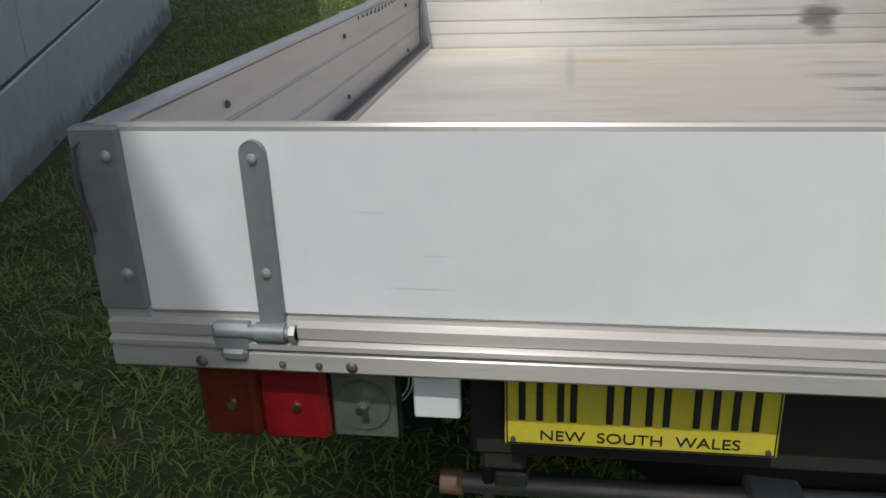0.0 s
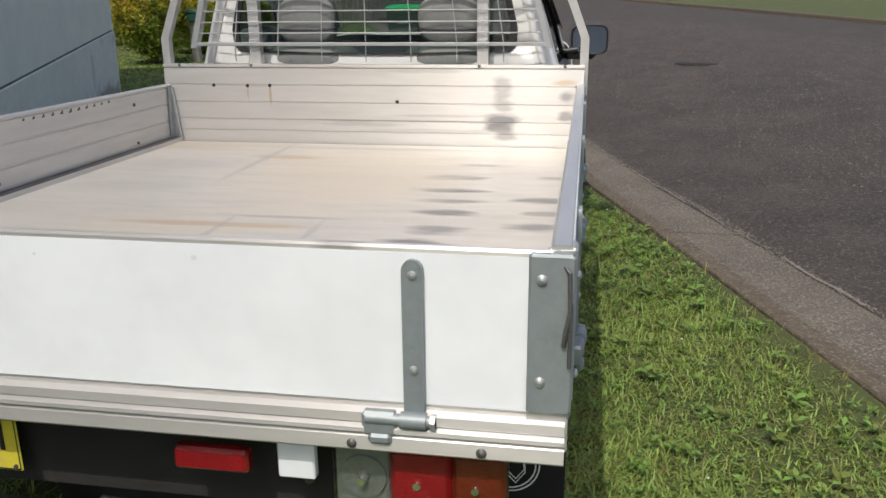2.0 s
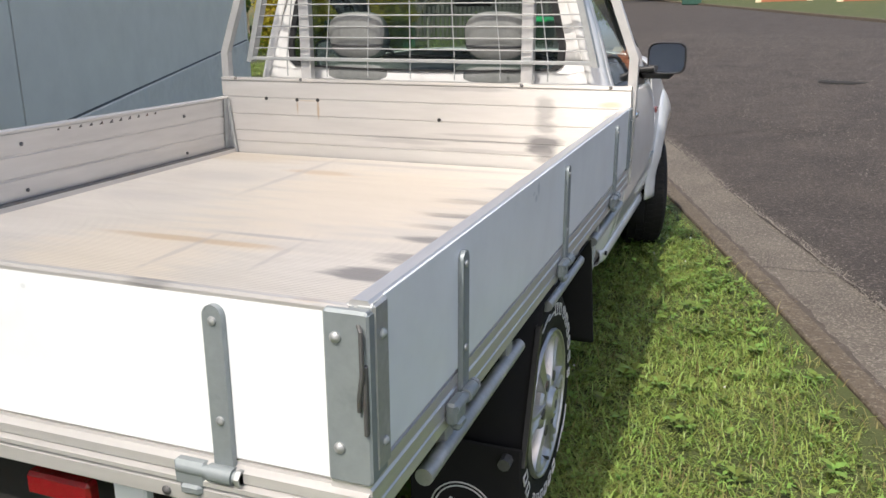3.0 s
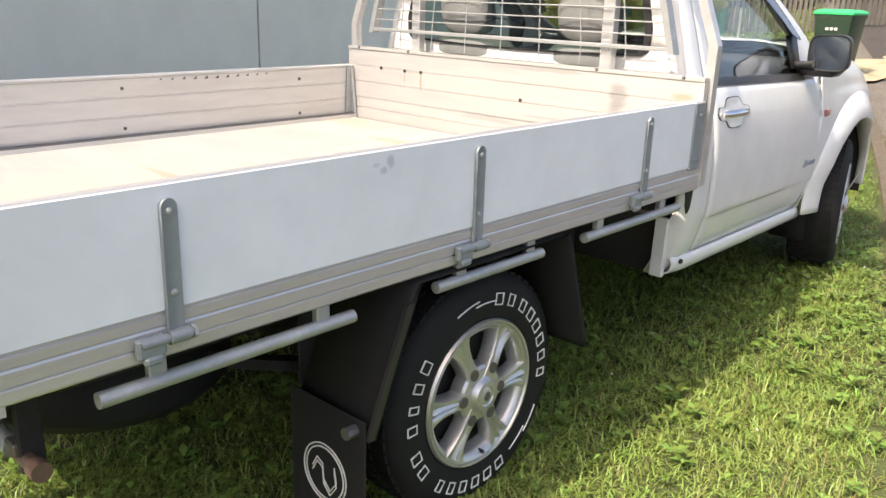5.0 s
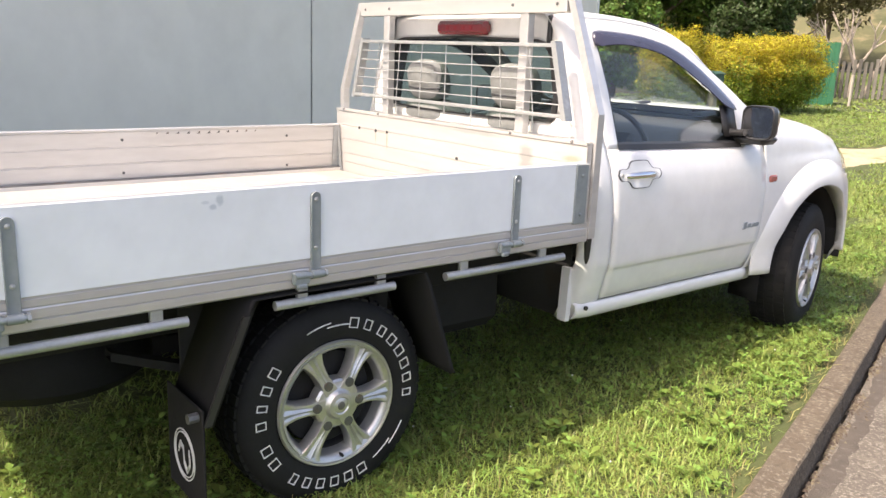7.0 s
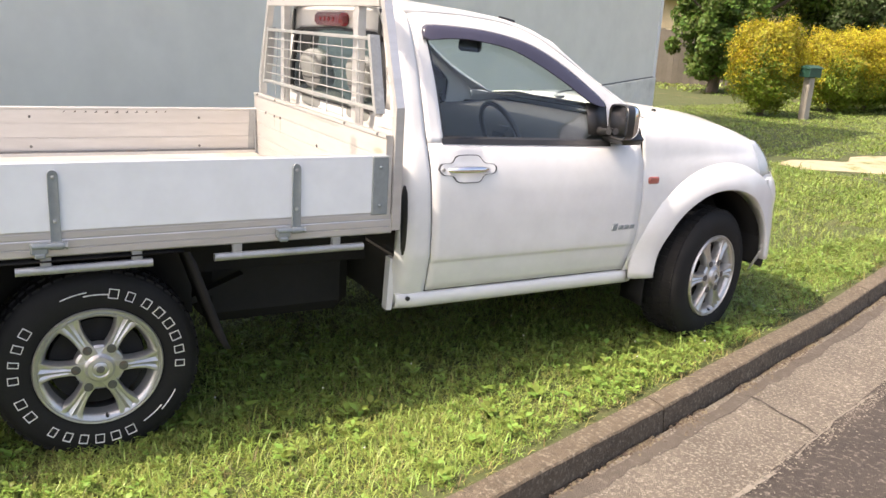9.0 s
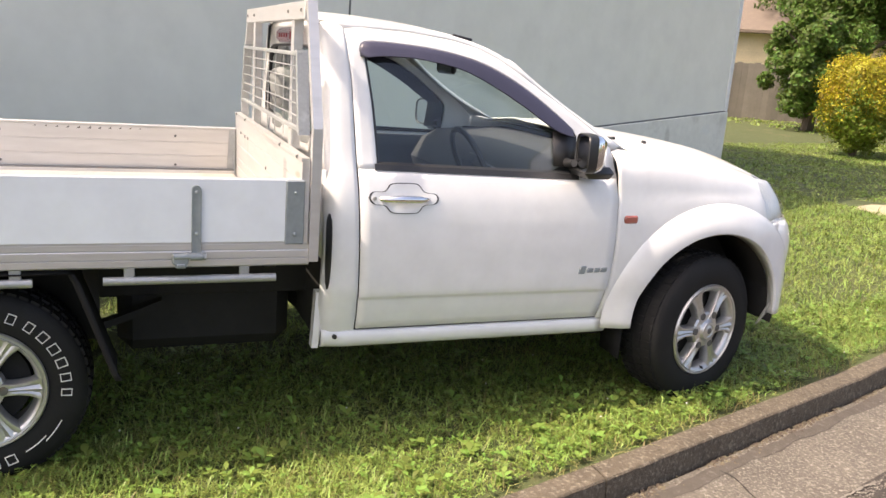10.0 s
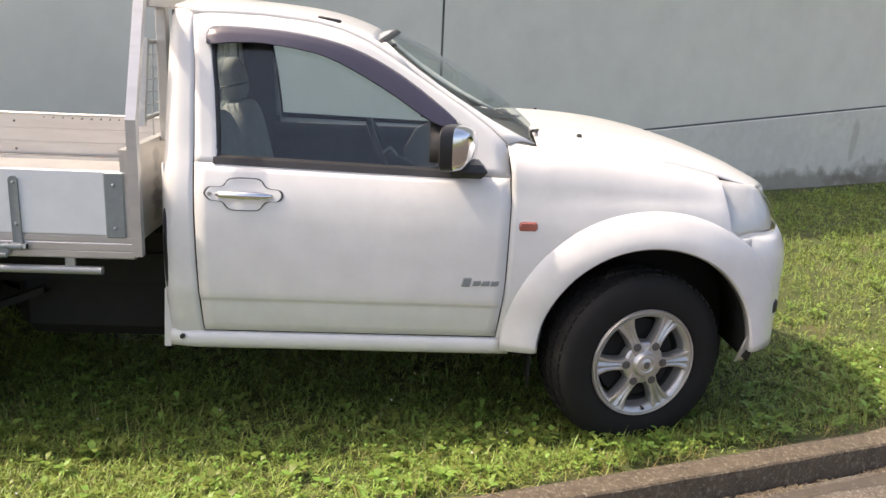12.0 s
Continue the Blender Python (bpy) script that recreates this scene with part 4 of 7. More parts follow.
q = Geo().grid([[(p[0] * 0.99, p[1] + 0.001, p[2] + 0.005) for p in top_c], [(p[0] * 1.0, p[1] + 0.022, p[2] - 0.008) for p in top_c]])
part("windscreen_seal", q, BLACK, truck, solid=0.003)
for side in (1, -1):
    q = Geo()
    rr = []
    a_line = dense([(2.04, 1.566), (2.133, 1.506), (2.334, 1.381), (2.42, 1.322), (2.484, 1.266)], 14)
    for i, b in enumerate(a_line):
        s = i / 13
        w = Vector((0.662, 2.0, 1.613)).lerp(Vector((0.738, 2.605, 1.252)), s) + Vector((0.004, -0.024, -0.028)) * math.sin(math.pi * s)
        o = Vector((body_x(*b), b[0], b[1]))
        rr.append([(side * p.x, p.y, p.z) for p in (o, o.lerp(w, 0.4) + Vector((0.006, 0.004, 0.014)), o.lerp(w, 0.8) + Vector((0.004, 0.004, 0.010)), w)])
    q.grid(rr)
    part("windscreen_pillar", q, PAINT, truck, solid=0.01)
# cowl
q = Geo().grid([[(p[0] * 1.04, p[1] - 0.03, p[2] + 0.004) for p in low_c], [(p[0] * 1.06, p[1] + 0.05, p[2] - 0.004) for p in low_c], [(p[0] * 1.08, p[1] + 0.13, p[2] - 0.014) for p in low_c]])
part("cowl_panel", q, BLACK, truck, "black cowl below the windscreen", solid=0.004)
for x0 in (-0.35, 0.25):
    q = Geo().tube([(x0 + 0.02, 2.72, 1.262), (x0 + 0.12, 2.69, 1.275), (x0 + 0.40, 2.60, 1.300)], 0.007, 8)
    part("wiper", q, BLACK, truck)

# ---- the truck: front ----
ARCH_Y, ARCH_Z, ARCH_R = 3.07, 0.475, 0.435
BUMP = [(0.885, 3.40), (0.876, 3.46), (0.855, 3.53), (0.815, 3.595), (0.73, 3.66), (0.60, 3.705), (0.42, 3.745), (0.2, 3.77), (0.0, 3.78)]
BON_EDGE = [(0.806, 2.60, 1.258), (0.802, 2.80, 1.246), (0.792, 2.97, 1.230), (0.775, 3.15, 1.203), (0.748, 3.33, 1.160), (0.718, 3.45, 1.122), (0.69, 3.50, 1.102)]
FEN_TOP = ([2.49, 2.592, 2.80, 2.97, 3.15, 3.33, 3.45, 3.52], [1.272, 1.257, 1.246, 1.230, 1.203, 1.160, 1.122, 1.09])


def fender_x(y, z):
    """The wing rounds over to the bonnet's edge near its top."""
    top = interp(y, *FEN_TOP)
    edge_x = interp(y, [p[1] for p in BON_EDGE], [p[0] for p in BON_EDGE])
    base = body_x(y, min(z, 1.08))
    u = min(max((z - (top - 0.20)) / 0.20, 0), 1)
    return base + (edge_x + 0.004 - base) * (1 - math.sqrt(max(1 - u ** 2.2, 0))) if u > 0 else base


for side in (1, -1):
    q = Geo()
    rr = []
    for j in range(46):
        y = 2.5035 + (3.455 - 2.5035) * j / 45
        d = ARCH_R + 0.01
        lo = ARCH_Z + math.sqrt(max(d * d - (y - ARCH_Y) ** 2, 0)) if abs(y - ARCH_Y) < d else 0.455
        hi = interp(y, *FEN_TOP)
        if y > 3.335:
            hi = min(hi, max(0.94, 1.16 - (y - 3.335) * 7))
        col = []
        for k in range(17):
            z = lo + (hi - lo) * k / 16
            pull = (interp(z, FRONT_Z, FRONT_Y) + 0.0025 - 2.5035) * max(1 - (y - 2.5035) / 0.12, 0)
            col.append((side * fender_x(y, z), y + pull, z))
        rr.append(col)
    q.grid(rr)
    part("front_wing", q, PAINT, truck, solid=0.006)
    # wheel arch flare
    q = Geo()
    rr = []
    for k in range(49):
        a = radians(-1 + 181 * k / 48)
        ca, sa = math.cos(a), math.sin(a)
        row = []
        for r, o in ((0.580, -0.004), (0.572, 0.004), (0.545, 0.016), (0.50, 0.030), (0.46, 0.038), (0.442, 0.036), (0.435, 0.024), (0.432, -0.05)):
            y, z = ARCH_Y - ca * r, ARCH_Z + sa * r * (0.985 if sa > 0 else 1)
            blend = min(max((y - 3.30) / 0.16, 0), 1)
            sx = fender_x(min(max(y, 2.5), 3.45), min(max(z, 0.60), 1.05)) * (1 - blend) + interp(y, [p[1] for p in BUMP], [p[0] for p in BUMP]) * blend
            row.append((side * (sx + o * (1 - 0.45 * blend)), y if y > 2.492 else 2.492, z))
        rr.append(row)
    q.grid(rr)
    part("arch_flare", q, PAINT, truck, solid=0.004)
    # liner
    q = Geo()
    q.grid([[(side * x, ARCH_Y - math.cos(radians(a)) * 0.45, ARCH_Z + math.sin(radians(a)) * 0.45) for x in (0.845, 0.7, 0.52)] for a in range(0, 176, 10)])
    q.grid([[(side * x, yy, zz) for x in (0.866, 0.7, 0.52)] for yy, zz in ((3.49, 0.66), (3.515, 0.52), (3.515, 0.46), (3.505, 0.43))])
    q.grid([[(side * 0.52, 2.6, z), (side * 0.52, 3.53, z)] for z in (0.3, 0.95)])
    part("arch_liner", q, CHASSIS, truck, solid=0.006)
    q = Geo().grid([[(side * x, y_, z) for x, y_ in ((0.70, 2.63), (0.80, 2.625), (0.885, 2.618))] for z in (0.30, 0.38, 0.50)])
    part("front_mud_flap", q, FLAP, truck, "black rubber flap behind the front wheel", solid=0.008)
    # side repeater lamp
    q = Geo().box(-0.035, 0.035, -0.006, 0.010, -0.018, 0.018, 0.008)
    q.moved(pose(side * (fender_x(2.57, 0.97) + 0.002), 2.57, 0.97, 0, 0, -90 * side))
    part("side_repeater", q, REPEATER, truck, "red side repeater lamp")
    # model badge on the door, as plain bars
    for i, (y, w) in enumerate(((2.345, 0.032), (2.385, 0.030), (2.420, 0.030), (2.455, 0.030))):
        q = Geo().box(-0.003, 0.013, -w / 2, w / 2, -0.010 if i else -0.015, 0.011 if i else 0.021, 0.003)
        q.moved(Matrix.Translation((side * body_x(y, 0.74), y, 0.745)) @ Matrix(((side, 0, 0, 0), (0, 1, 0.25 * side, 0), (0, 0, 1, 0), (0, 0, 0, 1))))
        part("badge_bar", q, ZINC, door_right if side > 0 else door_left)
    # headlamp
    path = [(0.880, 3.335), (0.873, 3.39), (0.857, 3.455), (0.822, 3.525), (0.75, 3.595), (0.62, 3.65)]
    pts = curve([(a, b, 0) for a, b in path], 14)

    def lamp_rows(inset):
        out_ = []
        for i in range(9):
            v = i / 8
            row = []
            for j, p in enumerate(pts):
                s = j / 13
                zl, zh = 0.935 + 0.02 * s, 1.150 - 0.050 * s
                z = zl + (zh - zl) * v
                pull = 0.118 * v ** 1.8 + inset
                n = Vector((p[0] - 0.45, p[1] - 3.2, 0)).normalized()
                row.append((side * (p[0] - n.x * pull), p[1] - n.y * pull * 0.7, z))
            out_.append(row)
        return out_
    q = Geo().grid(lamp_rows(0.0))
    lens = part("headlamp", q, LENS_GLASS, truck, "clear glass headlamp")
    lens.visible_shadow = False
    part("headlamp_bowl", Geo().grid(lamp_rows(0.022)), HEAD_BOWL, lens, "bright reflector behind the lens", solid=0.003)
    for (u, zz) in ((0.79, 1.03), (0.69, 1.02)):
        q = Geo().spin([(0.03, 0.0), (0.035, 0.025), (0.015, 0.045), (-0.02, 0.05)], 18)
        q.moved(pose(side * (u - 0.045), 3.485 + (0.76 - u) * 0.7, zz, 0, 0, 90) @ pose(0, 0, 0, 0, 0, -25 * side))
        part("lamp_cup", q, CHROME, lens)

# bonnet
be = curve(BON_EDGE, 30)
q = Geo()
rr = []
for i, (xe, y, z) in enumerate(be):
    s = i / 29
    row = []
    for j in range(-12, 13):
        u = j / 12
        fwd = 0.03 * (1 - u * u) + 0.20 * s ** 2.2 * (1 - abs(u) ** 2.4)
        crown = (0.026 + 0.020 * math.sin(math.pi * min(s * 1.1, 1))) * (1 - abs(u) ** 3.0)
        dome = 0.010 * math.exp(-((abs(u) - 0.62) / 0.16) ** 2) * (1 - s)
        row.append((u * (xe - 0.004), y + fwd, z + crown - 0.075 * s ** 6 * (1 - abs(u) ** 2) + dome))
    rr.append(row)
q.grid(rr)
bonnet = part("bonnet", q, PAINT, truck, solid=0.008)
for x, y in ((0.60, 2.80), (-0.60, 2.80)):
    q = Geo().box(x - 0.012, x + 0.012, y - 0.010, y + 0.010, 1.268, 1.290, 0.005)
    part("washer_jet", q, BLACK, bonnet)
nose_top = [p for p in rr[-1] if abs(p[0]) < 0.66]
q = Geo().grid([nose_top, [(p[0] * 1.0, p[1] + 0.012, p[2] - 0.03) for p in nose_top], [(p[0] * 1.02, min(3.76 - 0.22 * (abs(p[0]) / 0.66) ** 2.2, p[1] + 0.05), 0.95) for p in nose_top]])
part("nose_panel", q, PAINT, truck, solid=0.006)
# bumper
half = BUMP
pp = curve([(a, b, 0) for a, b in half], 40)
plan = pp + [(-a, b, 0) for a, b, _ in reversed(pp[:-1])]
q = Geo()
cols = []
for a, b, _ in plan:
    lo = 0.40
    if b < 3.515:
        lo = max(lo, ARCH_Z + math.sqrt(max(0.44 ** 2 - (b - ARCH_Y) ** 2, 0)))
    hi = 0.955 + 0.0 * abs(a)
    col = []
    for k in range(15):
        z = lo + (hi - lo) * k / 14
        off = interp(z, [0.40, 0.47, 0.56, 0.66, 0.72, 0.82, 0.90, 0.955], [-0.075, -0.03, -0.006, 0.0, -0.004, 0.0, -0.014, -0.05])
        n = Vector((a, (b - 2.9) * 1.2, 0)).normalized()
        col.append((a + n.x * off, b + n.y * off, z))
    cols.append(col)
q.grid(cols)
bumper = part("front_bumper", q, PAINT, truck, solid=0.006)
for side in (1, -1):
    q = Geo().box(side * 0.70, side * 0.80, 3.585, 3.640, 0.60, 0.68, 0.02)
    part("fog_lamp_recess", q, BLACK, bumper)
q = Geo().box(-0.40, 0.40, 3.62, 3.700, 0.955, 1.03, 0.02)
grille = part("grille", q, BLACK, truck, "black grille with chrome bars")
for z in (0.975, 0.995, 1.015):
    part("grille_bar", Geo().box(-0.39, 0.39, 3.699, 3.706, z - 0.008, z + 0.008, 0.003), CHROME, grille)

# ---- the truck: cabin ----
q = Geo().box(-0.80, 0.80, 1.24, 2.75, 0.46, 0.52, 0.01)
part("cabin_floor", q, CABIN, truck)
q = Geo().prism([(2.10, 1.02), (2.16, 1.13), (2.26, 1.185), (2.50, 1.20), (2.70, 1.215), (2.72, 0.6), (2.40, 0.6), (2.20, 0.75)], "x", -0.79, 0.79)
part("dashboard", q, CABIN, truck, "grey dashboard")
q = Geo().grid([[(x * 0.93, y, z - 0.03 + 0.03 * (1 - x * x / 0.4)) for x in (-0.66, -0.33, 0, 0.33, 0.66)] for y, z in ((1.23, 1.69), (1.5, 1.695), (1.8, 1.665), (1.95, 1.62))])
part("roof_lining", q, LINING, truck, solid=0.004)
q = Geo().tube([(0.34 + 0.18 * math.cos(a), 2.02 - 0.18 * math.sin(a) * 0.42, 1.12 + 0.18 * math.sin(a) * 0.91) for a in [2 * math.pi * k / 32 for k in range(33)]], 0.014, 8)
wheel_s = part("steering_wheel", q, BLACK, truck)
part("wheel_boss", Geo().box(0.25, 0.43, 2.00, 2.07, 1.07, 1.17, 0.03), BLACK, wheel_s)
part("steering_column", Geo().tube([(0.34, 2.04, 1.12), (0.34, 2.35, 0.98)], 0.035, 10), BLACK, wheel_s)


def build_seat(x0, x1):
    c = (x0 + x1) / 2
    s = part("seat", Geo().box(x0, x1, 1.42, 1.95, 0.62, 0.80, 0.06), SEAT, truck, "pale grey covered seat")
    m = pose(c, 1.42, 0.715, 12, 0, 0)
    part("backrest", Geo().blob((x1 - x0) / 2, 0.085, 0.31, 4.0, 28, m @ Matrix.Translation((0, -0.03, 0.29))), SEAT, s)
    rest = part("headrest", Geo().blob(0.145, 0.062, 0.105, 3.0, 28, m @ Matrix.Translation((0, -0.03, 0.70))), SEAT, s)
    part("headrest_band", Geo().blob(0.148, 0.065, 0.010, 3.0, 24, m @ Matrix.Translation((0, -0.03, 0.672))), CABIN, rest)
    for dx in (-0.06, 0.06):
        part("headrest_post", Geo().tube([m @ Vector((dx, -0.03, 0.55)), m @ Vector((dx, -0.03, 0.64))], 0.007, 8), STEEL, rest)


build_seat(0.10, 0.62)
build_seat(-0.58, -0.04)
q = Geo().tube([(0.0, 2.05, 1.60), (0.0, 2.0, 1.575)], 0.008, 8)
rv = part("rear_view_mirror", q, BLACK, truck)
part("mirror_body", Geo().box(-0.115, 0.115, 1.975, 2.005, 1.525, 1.59, 0.014), BLACK, rv)
# rear parcel wall inside the cab
part("cabin_back_trim", Geo().box(-0.80, 0.80, 1.225, 1.245, 0.5, 1.235, 0.008), CABIN, truck)
part("belt", Geo().box(0.72, 0.735, 1.30, 1.345, 0.75, 1.50, 0.003), CABIN, truck)

# ---- the truck: wheels ----
seat_pose = None


def build_wheel(x, y, z, side, turn=0.0, lettered=True):
    base = new("wheel")
    K = 0.966
    base.parent = truck
    m = pose(x, y, z, 0, 0, turn + (0 if side > 0 else 180))
    R = 0.362
    prof = [(-0.225, 0.225), (-0.235, 0.27), (-0.232, 0.315), (-0.215, 0.345), (-0.19, 0.358), (-0.115, R), (-0.04, 0.358), (-0.016, 0.347), (-0.002, 0.318), (0.004, 0.275), (-0.001, 0.236), (-0.008, 0.222), (-0.02, 0.212)]
    tyre = part("tyre", Geo().spin(prof, 72).moved(m), RUBBER, base, "black rubber tyre with raised white lettering", smooth=50)
    # tread blocks round the shoulder and crown
    q = Geo()
    for k in range(56):
        a = 2 * math.pi * k / 56
        for xx, w, sk in ((-0.048, 0.040, 0.0), (-0.100, 0.036, 0.03), (-0.150, 0.036, -0.03), (-0.196, 0.040, 0.0)):
            rr_ = R - 0.006 if xx in (-0.048, -0.196) else R
            mm = m @ Matrix.Rotation(a + sk, 4, "X") @ Matrix.Translation((xx, 0, rr_))
            q.box(-w / 2, w / 2, -0.0145, 0.0145, -0.012, 0.005, 0.0, mm)
    part("tread", q, RUBBER, tyre, smooth=0)
    # raised letters as plain outlined blocks, with double dashes between the words
    LR, t = 0.283, 0.0030
    marks = [12, 24] + [37 + 11.5 * i for i in range(6)] + [160 + 11.3 * i for i in range(6)] + [237, 249] + [268 + 12 * i for i in range(4)]
    for a in marks if lettered else ():
        q = Geo()
        mm = m @ Matrix.Rotation(-radians(a), 4, "X") @ Matrix.Translation((0.0015, 0, LR))
        w, h = 0.029 + 0.006 * math.sin(a * 1.7), 0.036
        for u0, u1, v0, v1 in ((-w / 2, w / 2, h / 2 - t, h / 2), (-w / 2, w / 2, -h / 2, -h / 2 + t), (-w / 2, -w / 2 + t, -h / 2 + t, h / 2 - t), (w / 2 - t, w / 2, -h / 2 + t, h / 2 - t)):
            q.box(0, 0.004, u0, u1, v0, v1, 0.0, mm)
        part("letter_block", q, LETTER, tyre, "white outlined block", smooth=0)
    for a0 in (-24, 116) if lettered else ():
        for o, dr in ((0, 0.009), (15, -0.004)):
            pts_ = [m @ (Matrix.Rotation(-radians(a0 + o + k * 3.0), 3, "X") @ Vector((0.0045, 0, LR + dr))) for k in range(7)]
            part("dash", Geo().tube(pts_, 0.0024, 5), LETTER, tyre, "white curved dash", smooth=0)
    # rim: barrel darkened for shade, bright lip, six fluted spokes, hub with recessed nuts
    q = Geo().spin([(-0.050, 0.180), (-0.022, 0.188), (-0.010, 0.192), (-0.002, 0.199), (0.001, 0.205), (-0.004, 0.2075), (-0.002, 0.212), (0.005, 0.215), (0.006, 0.220), (-0.003, 0.2245), (-0.02, 0.219)], 72).moved(m)
    rim = part("rim", q, ALLOY, base, "silver six-spoke alloy rim")
    part("rim_barrel", Geo().spin([(-0.20, 0.212), (-0.15, 0.188), (-0.06, 0.186), (-0.020, 0.204)], 60).moved(m), STEEL, rim, "inner barrel darkened for the shade inside it")
    for k in range(6):
        mm = m @ Matrix.Rotation(2 * math.pi * k / 6 + radians(29), 4, "X") @ Matrix.Diagonal((1, K, K, 1))
        rows_ = []
        for r, wd, x0 in ((0.050, 0.030, 0.004), (0.080, 0.027, 0.003), (0.105, 0.0235, 0.001), (0.135, 0.0245, -0.001), (0.165, 0.030, -0.003), (0.190, 0.040, -0.003), (0.210, 0.052, -0.001)):
            fl = min(max((r - 0.08) / 0.06, 0), 1) * 0.006
            rows_.append([mm @ Vector(p) for p in ((x0 - 0.045, -wd, r), (x0 - 0.008, -wd, r), (x0 + 0.002, -wd * 0.84, r), (x0 + 0.003, -wd * 0.56, r), (x0 + 0.003 - fl, -wd * 0.34, r), (x0 + 0.003 - fl * 0.5, -wd * 0.14, r), (x0 + 0.004, 0, r), (x0 + 0.003 - fl * 0.5, wd * 0.14, r), (x0 + 0.003 - fl, wd * 0.34, r), (x0 + 0.003, wd * 0.56, r), (x0 + 0.002, wd * 0.84, r), (x0 - 0.008, wd, r), (x0 - 0.045, wd, r))])
        part("spoke", Geo().grid(rows_), ALLOY, rim, smooth=40)
    q = Geo().spin([(0.024, 0.0), (0.024, 0.020), (0.020, 0.027), (0.024, 0.031), (0.022, 0.043), (0.010, 0.050), (0.004, 0.058), (0.002, 0.078), (-0.006, 0.086), (-0.045, 0.088)], 48).moved(m)
    hub = part("hub_cap", q, ALLOY, rim)
    part("hub_badge", Geo().spin([(0.026, 0.0), (0.026, 0.012), (0.023, 0.016)], 20).moved(m), STEEL, rim)
    for k in range(6):
        a = 2 * math.pi * k / 6 + radians(29)
        c, d = (m @ (Matrix.Rotation(a, 3, "X") @ Vector((xx, 0, 0.081))) for xx in (0.0085, -0.03))
        # a dark steel disc stands for the shade down each nut hole
        part("nut_recess", Geo().tube([d, c], 0.0165, 16), STEEL, rim, "dark disc for the shade in a nut recess")
        c2 = m @ (Matrix.Rotation(a, 3, "X") @ Vector((0.0100, 0, 0.081)))
        part("wheel_nut", Geo().tube([d, c2], 0.0085, 6), STEEL, rim)
    a = radians(185)
    part("tyre_valve", Geo().tube([m @ (Matrix.Rotation(a, 3, "X") @ Vector((xx, 0, 0.196))) for xx in (-0.03, 0.006)], 0.006, 8), BLACK, rim)
    q = Geo().spin([(-0.075, 0.0), (-0.07, 0.165), (-0.10, 0.17)], 36).moved(m)
    part("brake_disc", q, CHASSIS, base)


build_wheel(0.8885, 0.010, 0.329, 1)
build_wheel(-0.8885, 0.010, 0.329, -1)
build_wheel(0.8925, 3.077, 0.393, 1, turn=14, lettered=False)
build_wheel(-0.8925, 3.077, 0.393, -1, turn=14, lettered=False)

# ---- the truck: chassis and guards ----
q = Geo()
for x in (-0.42, 0.42):
    q.box(x - 0.035, x + 0.035, -1.20, 3.5, 0.52, 0.66, 0.008)
for y in (-1.1, -0.5, 0.55, 1.15, 2.2):
    q.box(-0.42, 0.42, y - 0.03, y + 0.03, 0.53, 0.62, 0.006)
part("chassis_frame", q, CHASSIS, truck)
q = Geo().tube([(-0.78, 0.015, 0.352), (-0.15, 0.015, 0.352), (-0.10, 0.015, 0.352), (0.10, 0.015, 0.352), (0.15, 0.015, 0.352), (0.78, 0.015, 0.352)], [0.045, 0.045, 0.14, 0.14, 0.045, 0.045], 14)
part("rear_axle", q, CHASSIS, truck)
for x in (-0.52, 0.52):
    q = Geo().grid([[(x + dx, -0.62 + 1.25 * k / 12, 0.50 - 0.16 * math.sin(math.pi * k / 12) + dz) for dx, dz in ((-0.03, 0), (0.03, 0), (0.03, 0.03), (-0.03, 0.03))] for k in range(13)], True)
    part("leaf_spring", q, CHASSIS, truck)
q = Geo().box(-0.35, 0.30, 0.65, 1.15, 0.36, 0.56, 0.05)
part("fuel_tank", q, CHASSIS, truck)
q = Geo().box(0.30, 0.42, 0.70, 1.0, 0.48, 0.66, 0.03)
part("battery_box", q, CHASSIS, truck)
q = Geo().tube([(-0.55, 1.3, 0.42), (-0.55, 0.4, 0.45), (-0.58, -0.5, 0.52), (-0.60, -0.85, 0.53)], 0.03, 10)
part("exhaust_pipe", q, CHASSIS, truck)
# unseen box, gearbox and spare added to block light under the truck
q = Geo().box(-0.55, 0.45, 0.46, 1.17, 0.27, 0.61, 0.06)
part("under_tray_tank", q, CHASSIS, truck)
q = Geo().box(-0.30, 0.30, 1.2, 2.4, 0.36, 0.50, 0.05)
part("gearbox", q, CHASSIS, truck)
spare = part("spare_tyre", Geo().spin([(-0.09, 0.20), (-0.09, 0.33), (-0.03, 0.36), (0.06, 0.36), (0.10, 0.32), (0.10, 0.20)], 36).moved(pose(0.05, -0.70, 0.42, 0, 90, 0)), RUBBER, truck, "unseen spare tyre added under the tray to block light")
# black sheets added inside the wheels to stop light coming through
for side in (1, -1):
    part("inner_guard", Geo().box(side * 0.600, side * 0.608, -0.42, 0.40, 0.40, 0.74, 0.003), CHASSIS, truck)
# tray bearers below the floor
for y in (-1.0, -0.5, 0.0, 0.5, 1.0):
    part("tray_bearer", Geo().box(-0.88, 0.88, y - 0.025, y + 0.025, 0.745, 0.798, 0.005), CHASSIS, truck)
for x in (-0.40, 0.40):
    part("tray_runner", Geo().box(x - 0.03, x + 0.03, -1.17, 1.12, 0.66, 0.745, 0.004), CHASSIS, truck)


